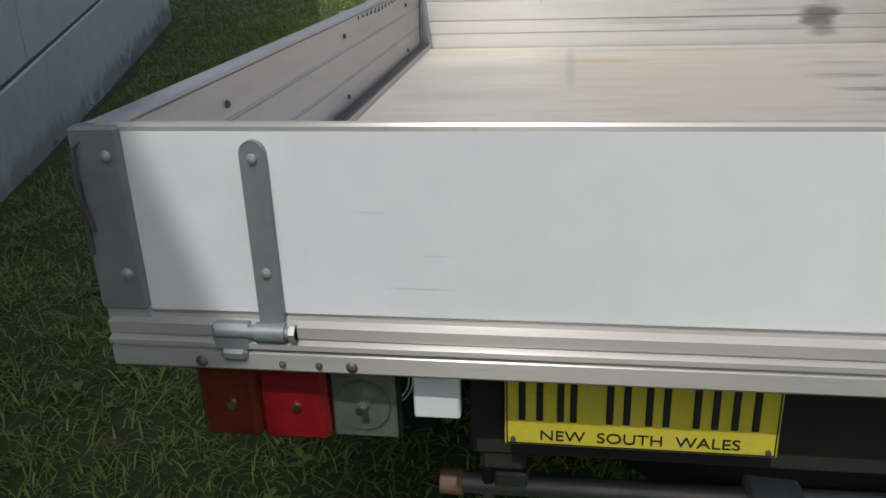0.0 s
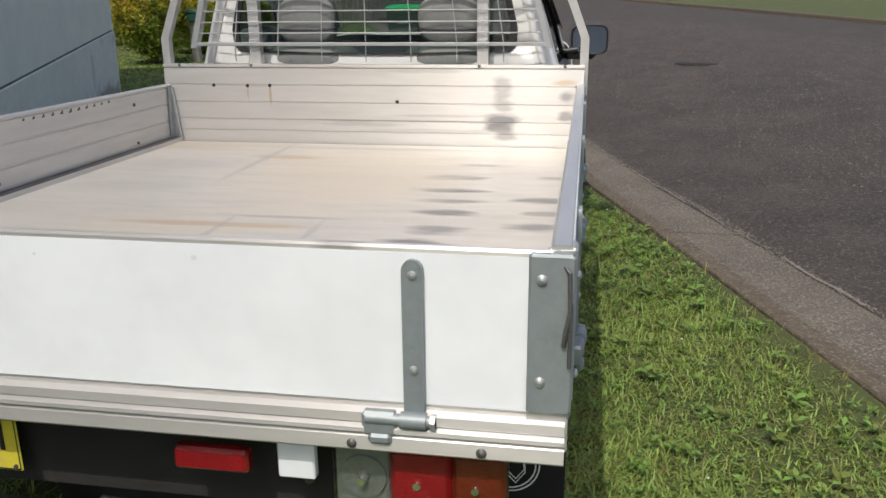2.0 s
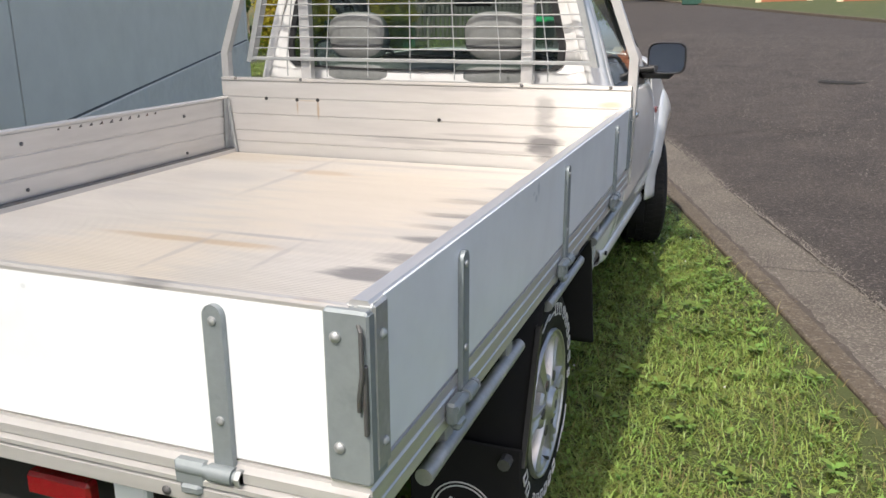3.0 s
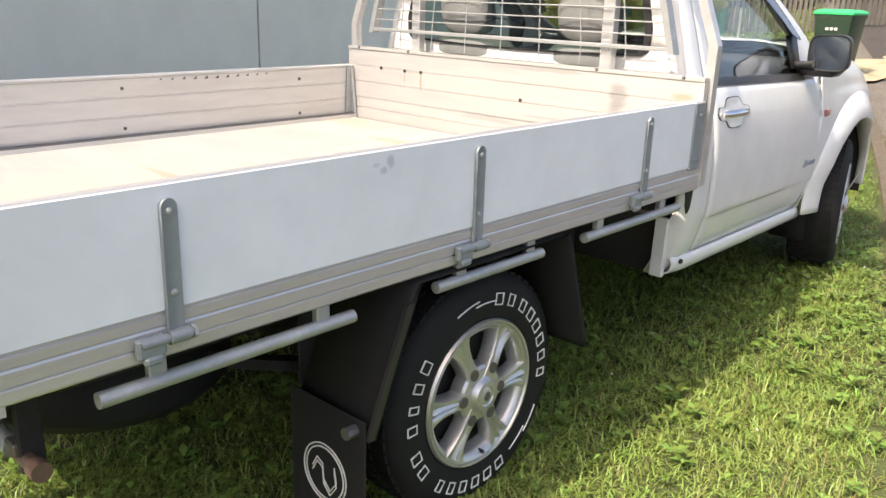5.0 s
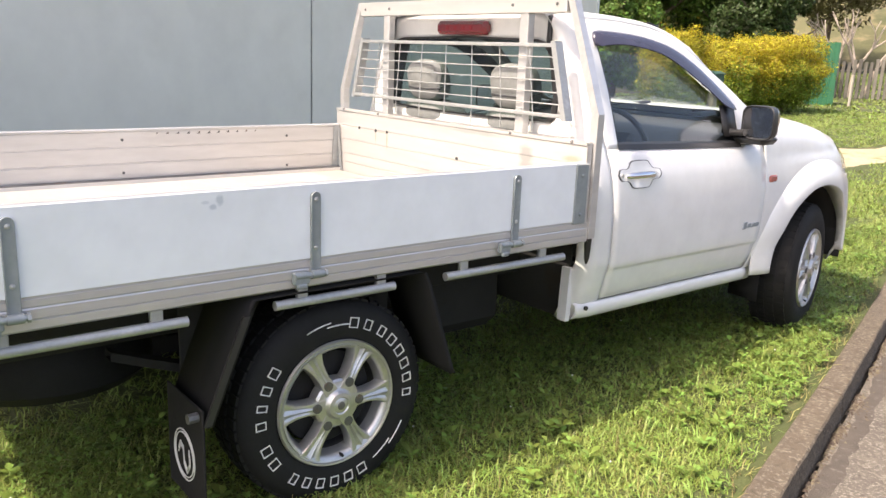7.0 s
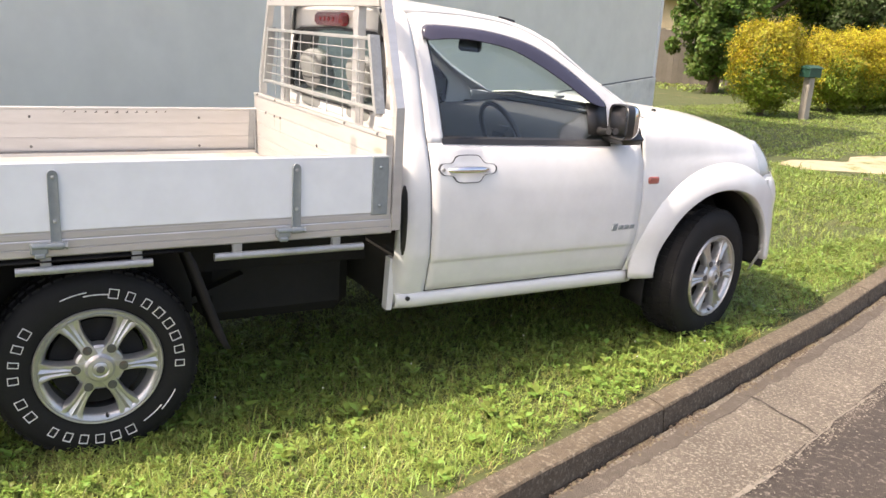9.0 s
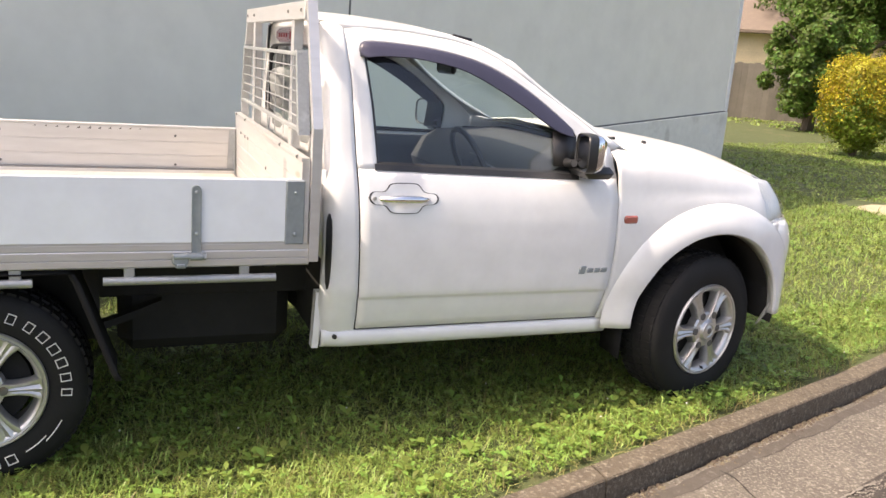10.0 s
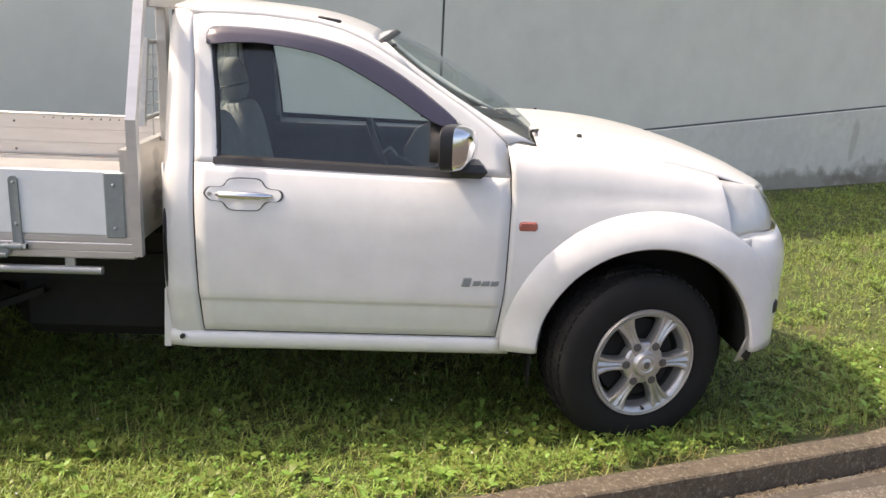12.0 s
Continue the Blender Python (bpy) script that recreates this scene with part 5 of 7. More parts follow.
def build_guard(side):
    # a bent black guard round each rear wheel: back leaf, flat top, front leaf
    q = Geo()
    line = [(-0.47, 0.30), (-0.468, 0.385), (-0.335, 0.715), (-0.315, 0.755), (0.31, 0.755), (0.33, 0.715), (0.445, 0.38), (0.458, 0.355)]
    q.grid([[(side * x, y, z) for y, z in line[1:]] for x in (0.938, 0.80, 0.66)])
    q.grid([[(side * x, y + dy, z) for y, z in line[1:]] for x, dy in ((0.938, 0), (0.938, 0.02))])
    guard = part("wheel_guard", q, FLAP, truck, "black plastic rear wheel guard", solid=0.006)
    q = Geo().grid([[(side * x_, y_ + dy_, z_) for x_, dy_ in ((0.930, -0.010), (0.943, -0.010), (0.943, 0.012), (0.930, 0.012))] for y_, z_ in ((-0.466, 0.39), (-0.40, 0.555), (-0.337, 0.71))], True)
    part("guard_edge", q, BLACK, guard, "smoother black strip along the guard edge")
    q = Geo().box(side * 0.645, side * 0.935, -0.480, -0.472, 0.095, 0.44, 0.004)
    q.moved(pose(0, 0, 0))
    flap = part("mud_flap", q, FLAP, guard, "black mud flap with a white emblem")
    q = Geo()
    for rx, rz in ((0.083, 0.083), (0.073, 0.073)):
        q.tube([(side * 0.785 + rx * math.cos(a), -0.482, 0.240 + rz * math.sin(a)) for a in [2 * math.pi * k / 32 for k in range(33)]], 0.0022, 5)
    for o in (0.0, 0.012):
        q.tube([(side * 0.785 + dx, -0.482, 0.240 + dz) for dx, dz in ((-0.048 - 0 * o, 0.005 - o), (-0.03, 0.036 - o), (-0.008, 0.025 - o), (-0.004, -0.02 - o), (0.02, -0.045 - o), (0.045, -0.012 - o), (0.038, 0.03 - o))], 0.0022, 5)
    part("flap_emblem", q, LETTER, flap, "white oval emblem of curved lines")
    part("flap_bolt", Geo().tube([(side * 0.90, -0.478, 0.41), (side * 0.90, -0.512, 0.41)], 0.016, 8), STEEL, guard)


build_guard(1)
build_guard(-1)

# ---- the truck: tray ----
seat_pose = Matrix.Translation((0, 0, -0.014))
FL_Z = 0.840
tray_floor = new("tray_floor")
tray_floor.parent = truck
tray_floor["label"] = "ribbed aluminium tray floor with brown and black stains"
n_plank = 12
pw = (1.085 + 1.285) / n_plank
plank_geo = Geo()
prof = [(0.0, -0.025), (0.0, -0.0008)]
ribs = 18
for k in range(ribs):
    a = pw * (k + 0.13) / ribs
    w = pw / ribs
    prof += [(a, -0.0008), (a + w * 0.10, -0.0002), (a + w * 0.22, 0.0), (a + w * 0.52, 0.0), (a + w * 0.64, -0.0002), (a + w * 0.74, -0.0008)]
prof += [(pw, -0.0008), (pw, -0.025)]
plank_geo.prism(prof, "x", -0.918, 0.918)
first = None
for k in range(n_plank):
    if first is None:
        first = part("floor_plank", plank_geo, FLOOR, tray_floor, smooth=70)
        ob = first
    else:
        ob = new("floor_plank", first.data)
        ob.parent = tray_floor
    ob.location = (0, -1.285 + pw * k, FL_Z)

TOP, SILL_TOP = 1.100, 0.868


def board_profile(x_in, x_out, z0, z1, n=3):
    """Side board: three extruded boards with shallow grooves on both faces and a rolled top."""
    s = 1 if x_out > x_in else -1
    out, inn = [], []
    h = (z1 - z0) / n
    for k in range(n):
        a, b = z0 + h * k, z0 + h * (k + 1)
        inn += [(x_in, a + 0.004), (x_in, b - 0.006), (x_in + s * 0.003, b - 0.004), (x_in + s * 0.003, b)]
    top = [(x_in - s * 0.004, z1), (x_in - s * 0.004, z1 + 0.006), (x_in, z1 + 0.010), (x_out, z1 + 0.010), (x_out + s * 0.003, z1 + 0.006), (x_out + s * 0.003, z1 - 0.006), (x_out, z1 - 0.008)]
    out = [(x_out, z0)]
    return [(x_in, z0)] + inn + top + out


def hinge_strap(x, y, axis, parent, side=1):
    """A long galvanised strap with a rolled eye, pin and keeper at its foot. axis: the way that the face looks."""
    q = Geo()
    sec = ((-0.0165, 0.0), (-0.0165, -0.008), (-0.0155, -0.0095), (-0.0135, -0.0095), (-0.012, -0.0085), (0.012, -0.0085), (0.0135, -0.0095), (0.0155, -0.0095), (0.0165, -0.008), (0.0165, 0.0))
    stages = [(0.832, 1.0), (0.90, 1.0), (1.0, 1.0), (1.066, 1.0)] + [(1.066 + 0.017 * math.sin(a), max(math.cos(a), 0.02)) for a in [math.pi * k / 12 for k in range(1, 7)]]
    q.grid([[(x_ * s, y_, z_) for x_, y_ in sec] for z_, s in stages], True)
    q.add([(x_, y_, 0.832) for x_, y_ in sec], [tuple(range(10))])
    m = pose(x, y, 0, 0, 0, {"back": 0, "right": 90, "left": -90}[axis])
    strap = part("hinge_strap", q.moved(m), ZINC, parent, "grey zinc-plated steel hinge strap")
    part("hinge_eye", Geo().tube([m @ Vector((-0.020, -0.014, 0.828)), m @ Vector((0.020, -0.014, 0.828))], 0.0135, 14), ZINC, strap)
    part("hinge_pin", Geo().tube([m @ Vector((-0.075, -0.014, 0.828)), m @ Vector((0.034, -0.014, 0.828))], 0.0095, 12), ZINC, strap)
    part("hinge_nut", Geo().tube([m @ Vector((0.026, -0.014, 0.828)), m @ Vector((0.034, -0.014, 0.828))], 0.013, 6), GALV, strap)
    q = Geo().box(-0.082, -0.026, -0.020, 0.0, 0.800, 0.840, 0.005, m)
    q.box(-0.072, -0.034, -0.024, -0.004, 0.786, 0.806, 0.006, m)
    part("hinge_keeper", q, ZINC, strap)
    for z in (1.060, 0.910):
        part("rivet", Geo().spin([(0.0, 0.007), (0.003, 0.006), (0.005, 0.0)], 12).moved(m @ pose(0, -0.0085, z, 0, 0, -90)), GALV, strap)
    return strap


def bolt(p, way, r, parent, material=STEEL):
    part("bolt", Geo().spin([(-0.004, r), (0.003, r), (0.006, r * 0.6), (0.007, 0.0)], 10).moved(Matrix.Translation(p) @ Vector((1, 0, 0)).rotation_difference(Vector(way)).to_matrix().to_4x4()), material, parent)


def build_side(side):
    g_ = Geo().prism(board_profile(0.915, 0.9380, SILL_TOP, TOP), "y", -1.305, 1.118)
    if side < 0:
        g_ = g_.mirrored()
    sp = part("side_board", g_, ALU_Y, truck, "weathered aluminium drop-side board", smooth=20)
    if side > 0:
        step = (TOP - SILL_TOP) / 3
        for k in range(3):
            part("inner_slat", Geo().box(0.9105, 0.9145, -1.285, 1.095, SILL_TOP + step * k + 0.003, SILL_TOP + step * (k + 1) - 0.006, 0.001), ALU_SHADED, sp, "brown-spotted inner slat with its shade in the colour")
    # painted outer sheet
    q = Geo().box(0.9385, 0.9425, -1.264, 1.046, 0.876, 1.107, 0.0015)
    part("outer_sheet", q if side > 0 else q.mirrored(), PANEL, sp, "white painted outer sheet")
    for y0, y1, mt in ((-1.306, -1.262, GALV), (1.042, 1.112, ZINC)):
        q = Geo().box(0.920, 0.948, y0, y1, 0.866, 1.106, 0.004)
        q.box(0.905, 0.920, y0, y0 + 0.012, 0.862, 1.104, 0.003) if y0 < 0 else q.box(0.905, 0.920, y1 - 0.012, y1, 0.862, 1.104, 0.003)
        cap = part("end_cap", q if side > 0 else q.mirrored(), mt, sp, "galvanised end cap")
        for z in (0.905, 1.06):
            bolt((side * 0.948, (y0 + y1) / 2, z), (side, 0, 0), 0.0075, cap, ZINC)
    # sill rail with grooves
    pr = [(0.88, 0.785), (0.936, 0.785), (0.942, 0.791), (0.942, 0.812), (0.938, 0.815), (0.942, 0.818), (0.942, 0.842), (0.939, 0.846), (0.942, 0.850), (0.942, 0.868), (0.88, 0.868)]
    q = Geo().prism(pr, "y", -1.316, 1.135)
    sill = part("side_rail", q if side > 0 else q.mirrored(), ALU_Y, truck, "aluminium sill rail of the tray", smooth=20)
    for y in (-0.952, -0.109, 0.729):
        hinge_strap(side * 0.9425, y, "right" if side > 0 else "left", sp)
    for y0, y1, b0, b1 in ((-1.10, -0.512, -0.985, -0.598), (-0.24, 0.20, -0.145, 0.148), (0.42, 1.015, 0.505, 0.90)):
        tie = part("tie_rail", Geo().tube([(side * 0.930, y0, 0.738), (side * 0.930, y1, 0.738)], 0.0155, 14), GALV, sill, "dull galvanised tie-down tube")
        for b in (b0, b1):
            q = Geo().box(side * 0.9140, side * 0.9340, b - 0.018, b + 0.018, 0.730, 0.806, 0.003)
            part("rail_bracket", q, GALV, tie)
            bolt((side * 0.9340, b, 0.796), (side, 0, 0), 0.0065, tie)
    # inner foot strip; the left one is darkened and widened for the board's shadow
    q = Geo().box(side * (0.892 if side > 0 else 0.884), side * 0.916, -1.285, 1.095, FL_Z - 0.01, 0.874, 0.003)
    part("floor_edge", q, STEEL if side < 0 else GALV, truck, "edge strip along the tray floor, the left one dark with board shadow")
    for y, z in ((-0.9, 1.05), (-0.10, 1.058), (0.77, 1.053), (-0.9, 0.90), (-0.10, 0.90), (0.77, 0.893)):
        bolt((side * (0.911 if side > 0 else 0.915), y, z), (-side, 0, 0), 0.007, sp)
    return sp


side_right = build_side(1)
seat_pose = Matrix.Translation((0, 0, -0.026))
side_left = build_side(-1)
# the row of worn dents under the lip of the far board, and the folded gusset at its front end
for k in range(11):
    y0, size = 0.06 + 0.052 * k, 0.013 - 0.0011 * abs(k - 5)
    low = TOP - 0.010 - size
    q = Geo().prism([(y0, low), (y0 + size * 1.5, low), (y0 + size * 1.4, TOP - 0.009)], "x", -0.9152, -0.9128)
    part("worn_notch", q, STEEL, side_left)
gusset = Geo().prism([(1.062, TOP - 0.002), (1.094, TOP - 0.002), (1.094, 0.852), (1.050, 0.852)], "x", -0.912, -0.9085)
gusset.prism([(-0.9085, TOP - 0.004), (-0.900, TOP - 0.004), (-0.872, 0.852), (-0.9085, 0.852)], "y", 1.088, 1.0935)
part("corner_gusset", gusset, GALV, side_left, "grey folded gusset against the headboard")

seat_pose = Matrix.Translation((0, 0, -0.014))
# tailgate
pr = [(p[0], p[1]) for p in board_profile(-1.299, -1.309, 0.846, 1.092)]
tailgate = part("tailgate", Geo().prism(pr, "x", -0.913, 0.913), ALU, truck, "white tailgate with galvanised straps and end caps", smooth=20)
part("outer_sheet", Geo().box(-0.886, 0.886, -1.3122, -1.3085, 0.850, 1.0925, 0.0006), PANEL, tailgate, "white painted outer sheet")
for side in (1, -1):
    q = Geo().box(side * 0.880, side * 0.945, -1.322, -1.295, 0.852, 1.100, 0.004)
    q.box(side * 0.938, side * 0.946, -1.322, -1.270, 0.856, 1.098, 0.003)
    cap = part("end_cap", q, ZINC, tailgate, "dented grey zinc-plated end cap")
    for z in (0.905, 1.063):
        bolt((side * 0.899, -1.322, z), (0, -1, 0), 0.008, cap, GALV)
    hinge_strap(side * 0.711, -1.3122, "back", tailgate)
    rod = Geo().tube([(side * 0.925, -1.312, 1.088), (side * 0.938, -1.328, 1.076), (side * 0.940, -1.332, 1.02), (side * 0.934, -1.330, 0.985), (side * 0.932, -1.326, 0.965)], 0.0032, 8)
    part("latch_rod", rod, STEEL, tailgate, "bent steel latch rod")
    part("latch_plate", Geo().box(side * 0.938, side * 0.944, -1.329, -1.318, 0.93, 1.03, 0.002), STEEL, tailgate)
pr = [(-1.25, 0.768), (-1.322, 0.768), (-1.329, 0.774), (-1.329, 0.797), (-1.324, 0.801), (-1.332, 0.806), (-1.332, 0.813), (-1.322, 0.817), (-1.326, 0.821), (-1.326, 0.836), (-1.312, 0.840), (-1.312, 0.845), (-1.25, 0.845)]
rail = part("rear_rail", Geo().prism(pr, "x", -0.9385, 0.9385), ALU, truck, "aluminium rear sill with grooves", smooth=15)
for x, r in ((-0.812, 0.0085), (-0.606, 0.008), (0.612, 0.008), (0.815, 0.0085), (-0.70, 0.005), (-0.65, 0.005)):
    bolt((x, -1.3275, 0.783), (0, -1, 0), r, rail)

# headboard and its frame
hb_prof = []
z = 0.828
for h in (0.067, 0.05, 0.0765, 0.0765, 0.0765):
    hb_prof += [(1.100, z + 0.002), (1.100, z + h - 0.005), (1.1035, z + h - 0.003), (1.1035, z + h)]
    z += h
head = part("headboard", Geo().prism([(1.128, 0.828)] + hb_prof + [(1.096, z), (1.096, z + 0.012), (1.128, z + 0.012)], "x", -0.940, 0.940), ALU, truck, "weathered aluminium headboard with drill holes and rust streaks", smooth=20)
for x, zz in ((-0.705, 1.094), (-0.44, 1.094), (-0.545, 1.092), (0.14, 1.028)):
    part("drill_hole", Geo().tube([(x, 1.097, zz), (x, 1.1005, zz)], 0.008, 10), BLACK, head)
for x in (-0.86, -0.52, 0.50, 0.86):
    bolt((x, 1.096, 1.182), (0, -1, 0), 0.007, head)
rack = new("window_guard")
rack.parent = truck
rack["label"] = "aluminium headboard frame with a wire mesh window guard"
FR_Y = 1.150
for side in (1, -1):
    q = Geo()
    w, d = 0.0175, 0.018
    rows_ = []
    for px, pz, ang in ((0.935, 0.80, 0), (0.938, 1.295, 0.19), (0.762, 1.748, 0.36)):
        ca = math.cos(ang)
        rows_.append([(side * (px + dx), FR_Y + dy, pz + (dx * 0.0)) for dx, dy in ((-w, -d), (w, -d), (w, d), (-w, d))])
    q.grid(rows_, True)
    q.add(rows_[-1], [(0, 1, 2, 3)])
    part("frame_post", q, ALU_Y, rack, "bent aluminium post", smooth=20)
    q = Geo().box(side * 0.485, side * 0.535, FR_Y - 0.02, FR_Y + 0.02, 1.17, 1.70, 0.003)
    part("frame_upright", q, ALU_Y, rack, smooth=20)
part("top_bar", Geo().box(-0.752, 0.752, FR_Y - 0.024, FR_Y + 0.024, 1.680, 1.748, 0.003), ALU, rack, smooth=20)
GY = 1.118
gb, gt = 1.272, 1.552
gw = lambda z: 0.80 - (0.80 - 0.722) * (z - gb) / (gt - gb)
for z in (gb, gt):
    part("guard_rail", Geo().box(-gw(z), gw(z), GY - 0.008, GY + 0.010, z - 0.0075, z + 0.0075, 0.002), GALV, rack, "galvanised mesh surround", smooth=20)
for side in (1, -1):
    q = Geo()
    q.grid([[(side * (gw(z) - a), GY + b, z) for a, b in ((0, -0.009), (0.026, -0.009), (0.026, 0.034), (0, 0.034))] for z in (gb - 0.016, gt + 0.016)], True)
    q.f += [(0, 1, 2, 3), (7, 6, 5, 4)]
    part("guard_stile", q, GALV, rack, smooth=20)
nv = 8
for x in (-0.70, -0.48, 0.44, 0.70):
    bolt((x, FR_Y - 0.024, 1.714), (0, -1, 0), 0.007, rack)
for k in range(1, nv):
    u = -1 + 2 * k / nv
    part("mesh_wire", Geo().tube([(u * gw(gb), GY + 0.006, gb - 0.075), (u * gw(gb), GY + 0.006, gb), (u * gw(gt) * 1.03, GY + 0.006, gt)], 0.0027, 6), GALV, rack)
for k in range(1, 6):
    z = gb + (gt - gb) * k / 6
    part("mesh_wire", Geo().tube([(-gw(z), GY + 0.001, z), (gw(z), GY + 0.001, z)], 0.0027, 6), GALV, rack)
for x in (-0.51, 0.51):
    part("guard_bracket", Geo().box(x - 0.02, x + 0.02, GY + 0.008, FR_Y - 0.018, gb - 0.02, gb + 0.02, 0.002), GALV, rack)

# ---- the truck: lamps, plate and tow bar ----
for side in (1, -1):
    unit = part("tail_lamp", Geo().box(side * 0.560, side * 0.851, -1.262, -1.240, 0.628, 0.752, 0.008), BLACK, truck, "three-part tail lamp")
    for a, b, mt, nm in ((0.761, 0.850, AMBER, "amber_lens"), (0.660, 0.7605, RED, "red_lens"), (0.562, 0.6595, LENS_GLASS, "clear_lens")):
        part(nm, Geo().box(side * a, side * b, -1.285, -1.255, 0.630, 0.750, 0.009), mt, unit)
    for sx in (0.612, 0.705, 0.800):
        part("lamp_screw", Geo().tube([(side * sx, -1.282, 0.688), (side * sx, -1.289, 0.688)], 0.0065, 12), CHROME, unit)
    part("lamp_backing", Geo().box(side * 0.564, side * 0.6575, -1.268, -1.262, 0.633, 0.747, 0.003), REFLECTOR, unit, "ribbed reflector behind clear glass")
    part("bulb_bowl", Geo().spin([(0.0, 0.040), (0.0045, 0.039), (0.003, 0.024), (0.0015, 0.010), (0.008, 0.007), (0.009, 0.0)], 24).moved(pose(side * 0.612, -1.268, 0.688, 0, 0, -90)), REFLECTOR, unit)
    part("white_reflector", Geo().box(side * 0.471, side * 0.535, -1.29, -1.27, 0.684, 0.750, 0.003), PANEL, truck, "small white plate under the sill")
    q = Geo().tube([(side * 0.50, -1.26, 0.72), (side * 0.50, -1.22, 0.64)], 0.01, 8)
    part("lamp_bracket", q, STEEL, truck)
part("red_reflector", Geo().box(0.284, 0.418, -1.29, -1.262, 0.682, 0.725, 0.006), RED, truck, "red oblong reflector")
part("rear_panel", Geo().box(-0.47, 0.545, -1.205, -1.192, 0.57, 0.752, 0.004), CHASSIS, truck, "black panel between the tail lamps")
seat_pose = Matrix.Translation((-0.0215, -0.036, -0.012))
plate = part("number_plate", Geo().box(-0.392, -0.020, -1.212, -1.208, 0.618, 0.752, 0.002), YELLOW, truck, "yellow number plate with black characters")
for x0, x1, z0, z1 in ((-0.388, -0.024, 0.7475, 0.7495), (-0.388, -0.024, 0.6205, 0.6225), (-0.3895, -0.3875, 0.6205, 0.7495), (-0.0245, -0.0225, 0.6205, 0.7495)):
    part("plate_border", Geo().box(x0, x1, -1.2128, -1.2118, z0, z1), PLATE_BLACK, plate)
for x, w in ((-0.355, 0.036), (-0.305, 0.026), (-0.235, 0.034), (-0.182, 0.034), (-0.118, 0.036), (-0.066, 0.040)):
    for u in (-w * 0.34, w * 0.34):
        part("plate_bar", Geo().box(x + u - 0.0048, x + u + 0.0048, -1.2145, -1.2118, 0.660, 0.738, 0.002), PLATE_BLACK, plate)
tc = bpy.data.curves.new("plate_lettering", "FONT")
tc.body = "NEW  SOUTH  WALES"
tc.size, tc.extrude, tc.align_x = 0.0235, 0.0006, "CENTER"
tc.materials.append(PLATE_BLACK)
words = new("plate_lettering", tc)
words.parent = plate
words.matrix_basis = pose(-0.2275, -1.2488, 0.6165, 90, 0, 0) @ Matrix.Diagonal((1.18, 1, 1, 1))
for x, z in ((-0.38, 0.628), (-0.032, 0.628)):
    part("plate_screw", Geo().tube([(x, -1.212, z), (x, -1.216, z)], 0.004, 8), STEEL, plate)
# the bar hangs well in under the tail
seat_pose = Matrix.Translation((0.012, -2.3, 1.331)) @ Matrix.Scale(1.11, 4) @ Matrix.Translation((0, 2.3, -1.365))
tow = part("tow_bar", Geo().tube([(-0.49, -1.20, 0.53), (0.49, -1.20, 0.53)], 0.0175, 16), STEEL, truck, "worn steel tow bar with rusty ends")
for x0, x1 in ((-0.495, -0.46), (0.46, 0.495)):
    part("bar_end", Geo().tube([(x0, -1.20, 0.53), (x1, -1.20, 0.53)], 0.0215, 16), RUST, tow)
part("bar_sleeve", Geo().tube([(-0.03, -1.202, 0.53), (0.36, -1.202, 0.53)], 0.0215, 16), ZINC, tow)
for x in (-0.385, 0.40):
    part("bar_clip", Geo().box(x - 0.025, x + 0.025, -1.225, -1.19, 0.54, 0.568, 0.004), STEEL, tow)
part("hitch_tongue", Geo().box(-0.055, 0.055, -1.30, -1.12, 0.48, 0.515, 0.008), RUST, tow)
part("hitch_block", Geo().box(-0.04, 0.04, -1.25, -1.16, 0.505, 0.555, 0.006), GALV, tow)
for x in (-0.42, 0.42):
    part("bar_arm", Geo().box(x - 0.01, x + 0.01, -1.215, -1.165, 0.50, 0.70, 0.004), CHASSIS, tow)
seat_pose = None

# ---- plants and the distance ----
rng = np.random.default_rng(7)


def ground_array(x, y):
    return np.array([ground_z(a, b) for a, b in zip(x, y)])


def in_dirt(x, y):
    """The bare wheel tracks of the driveway."""
    c = -2.75 + 0.16 * (y - 10.0)
    wob = 0.18 * np.sin(y * 2.1) + 0.12 * np.sin(y * 5.3 + 1)
    return (np.abs(x - c - wob) < 0.70) & (y > 8.6) & (y < 19.0)


g = Geo()
rows = []
for k in range(40):
    y = 8.5 + 10.6 * k / 39
    c = -2.75 + 0.16 * (y - 10.0) + 0.18 * math.sin(y * 2.1) + 0.12 * math.sin(y * 5.3 + 1)
    w = 0.80 * min(1, (k + 1) / 4, (40 - k) / 4)
    rows.append([(c + w * u, y, ground_z(c + w * u, y) + 0.018 - 0.045 * abs(u) ** 3) for u in (-1, -0.7, -0.35, 0, 0.35, 0.7, 1)])
g.grid(rows)
tagged(make("driveway_track", g, DIRT), "pale bare dirt driveway track worn through grass", "driveway", kind="structure")


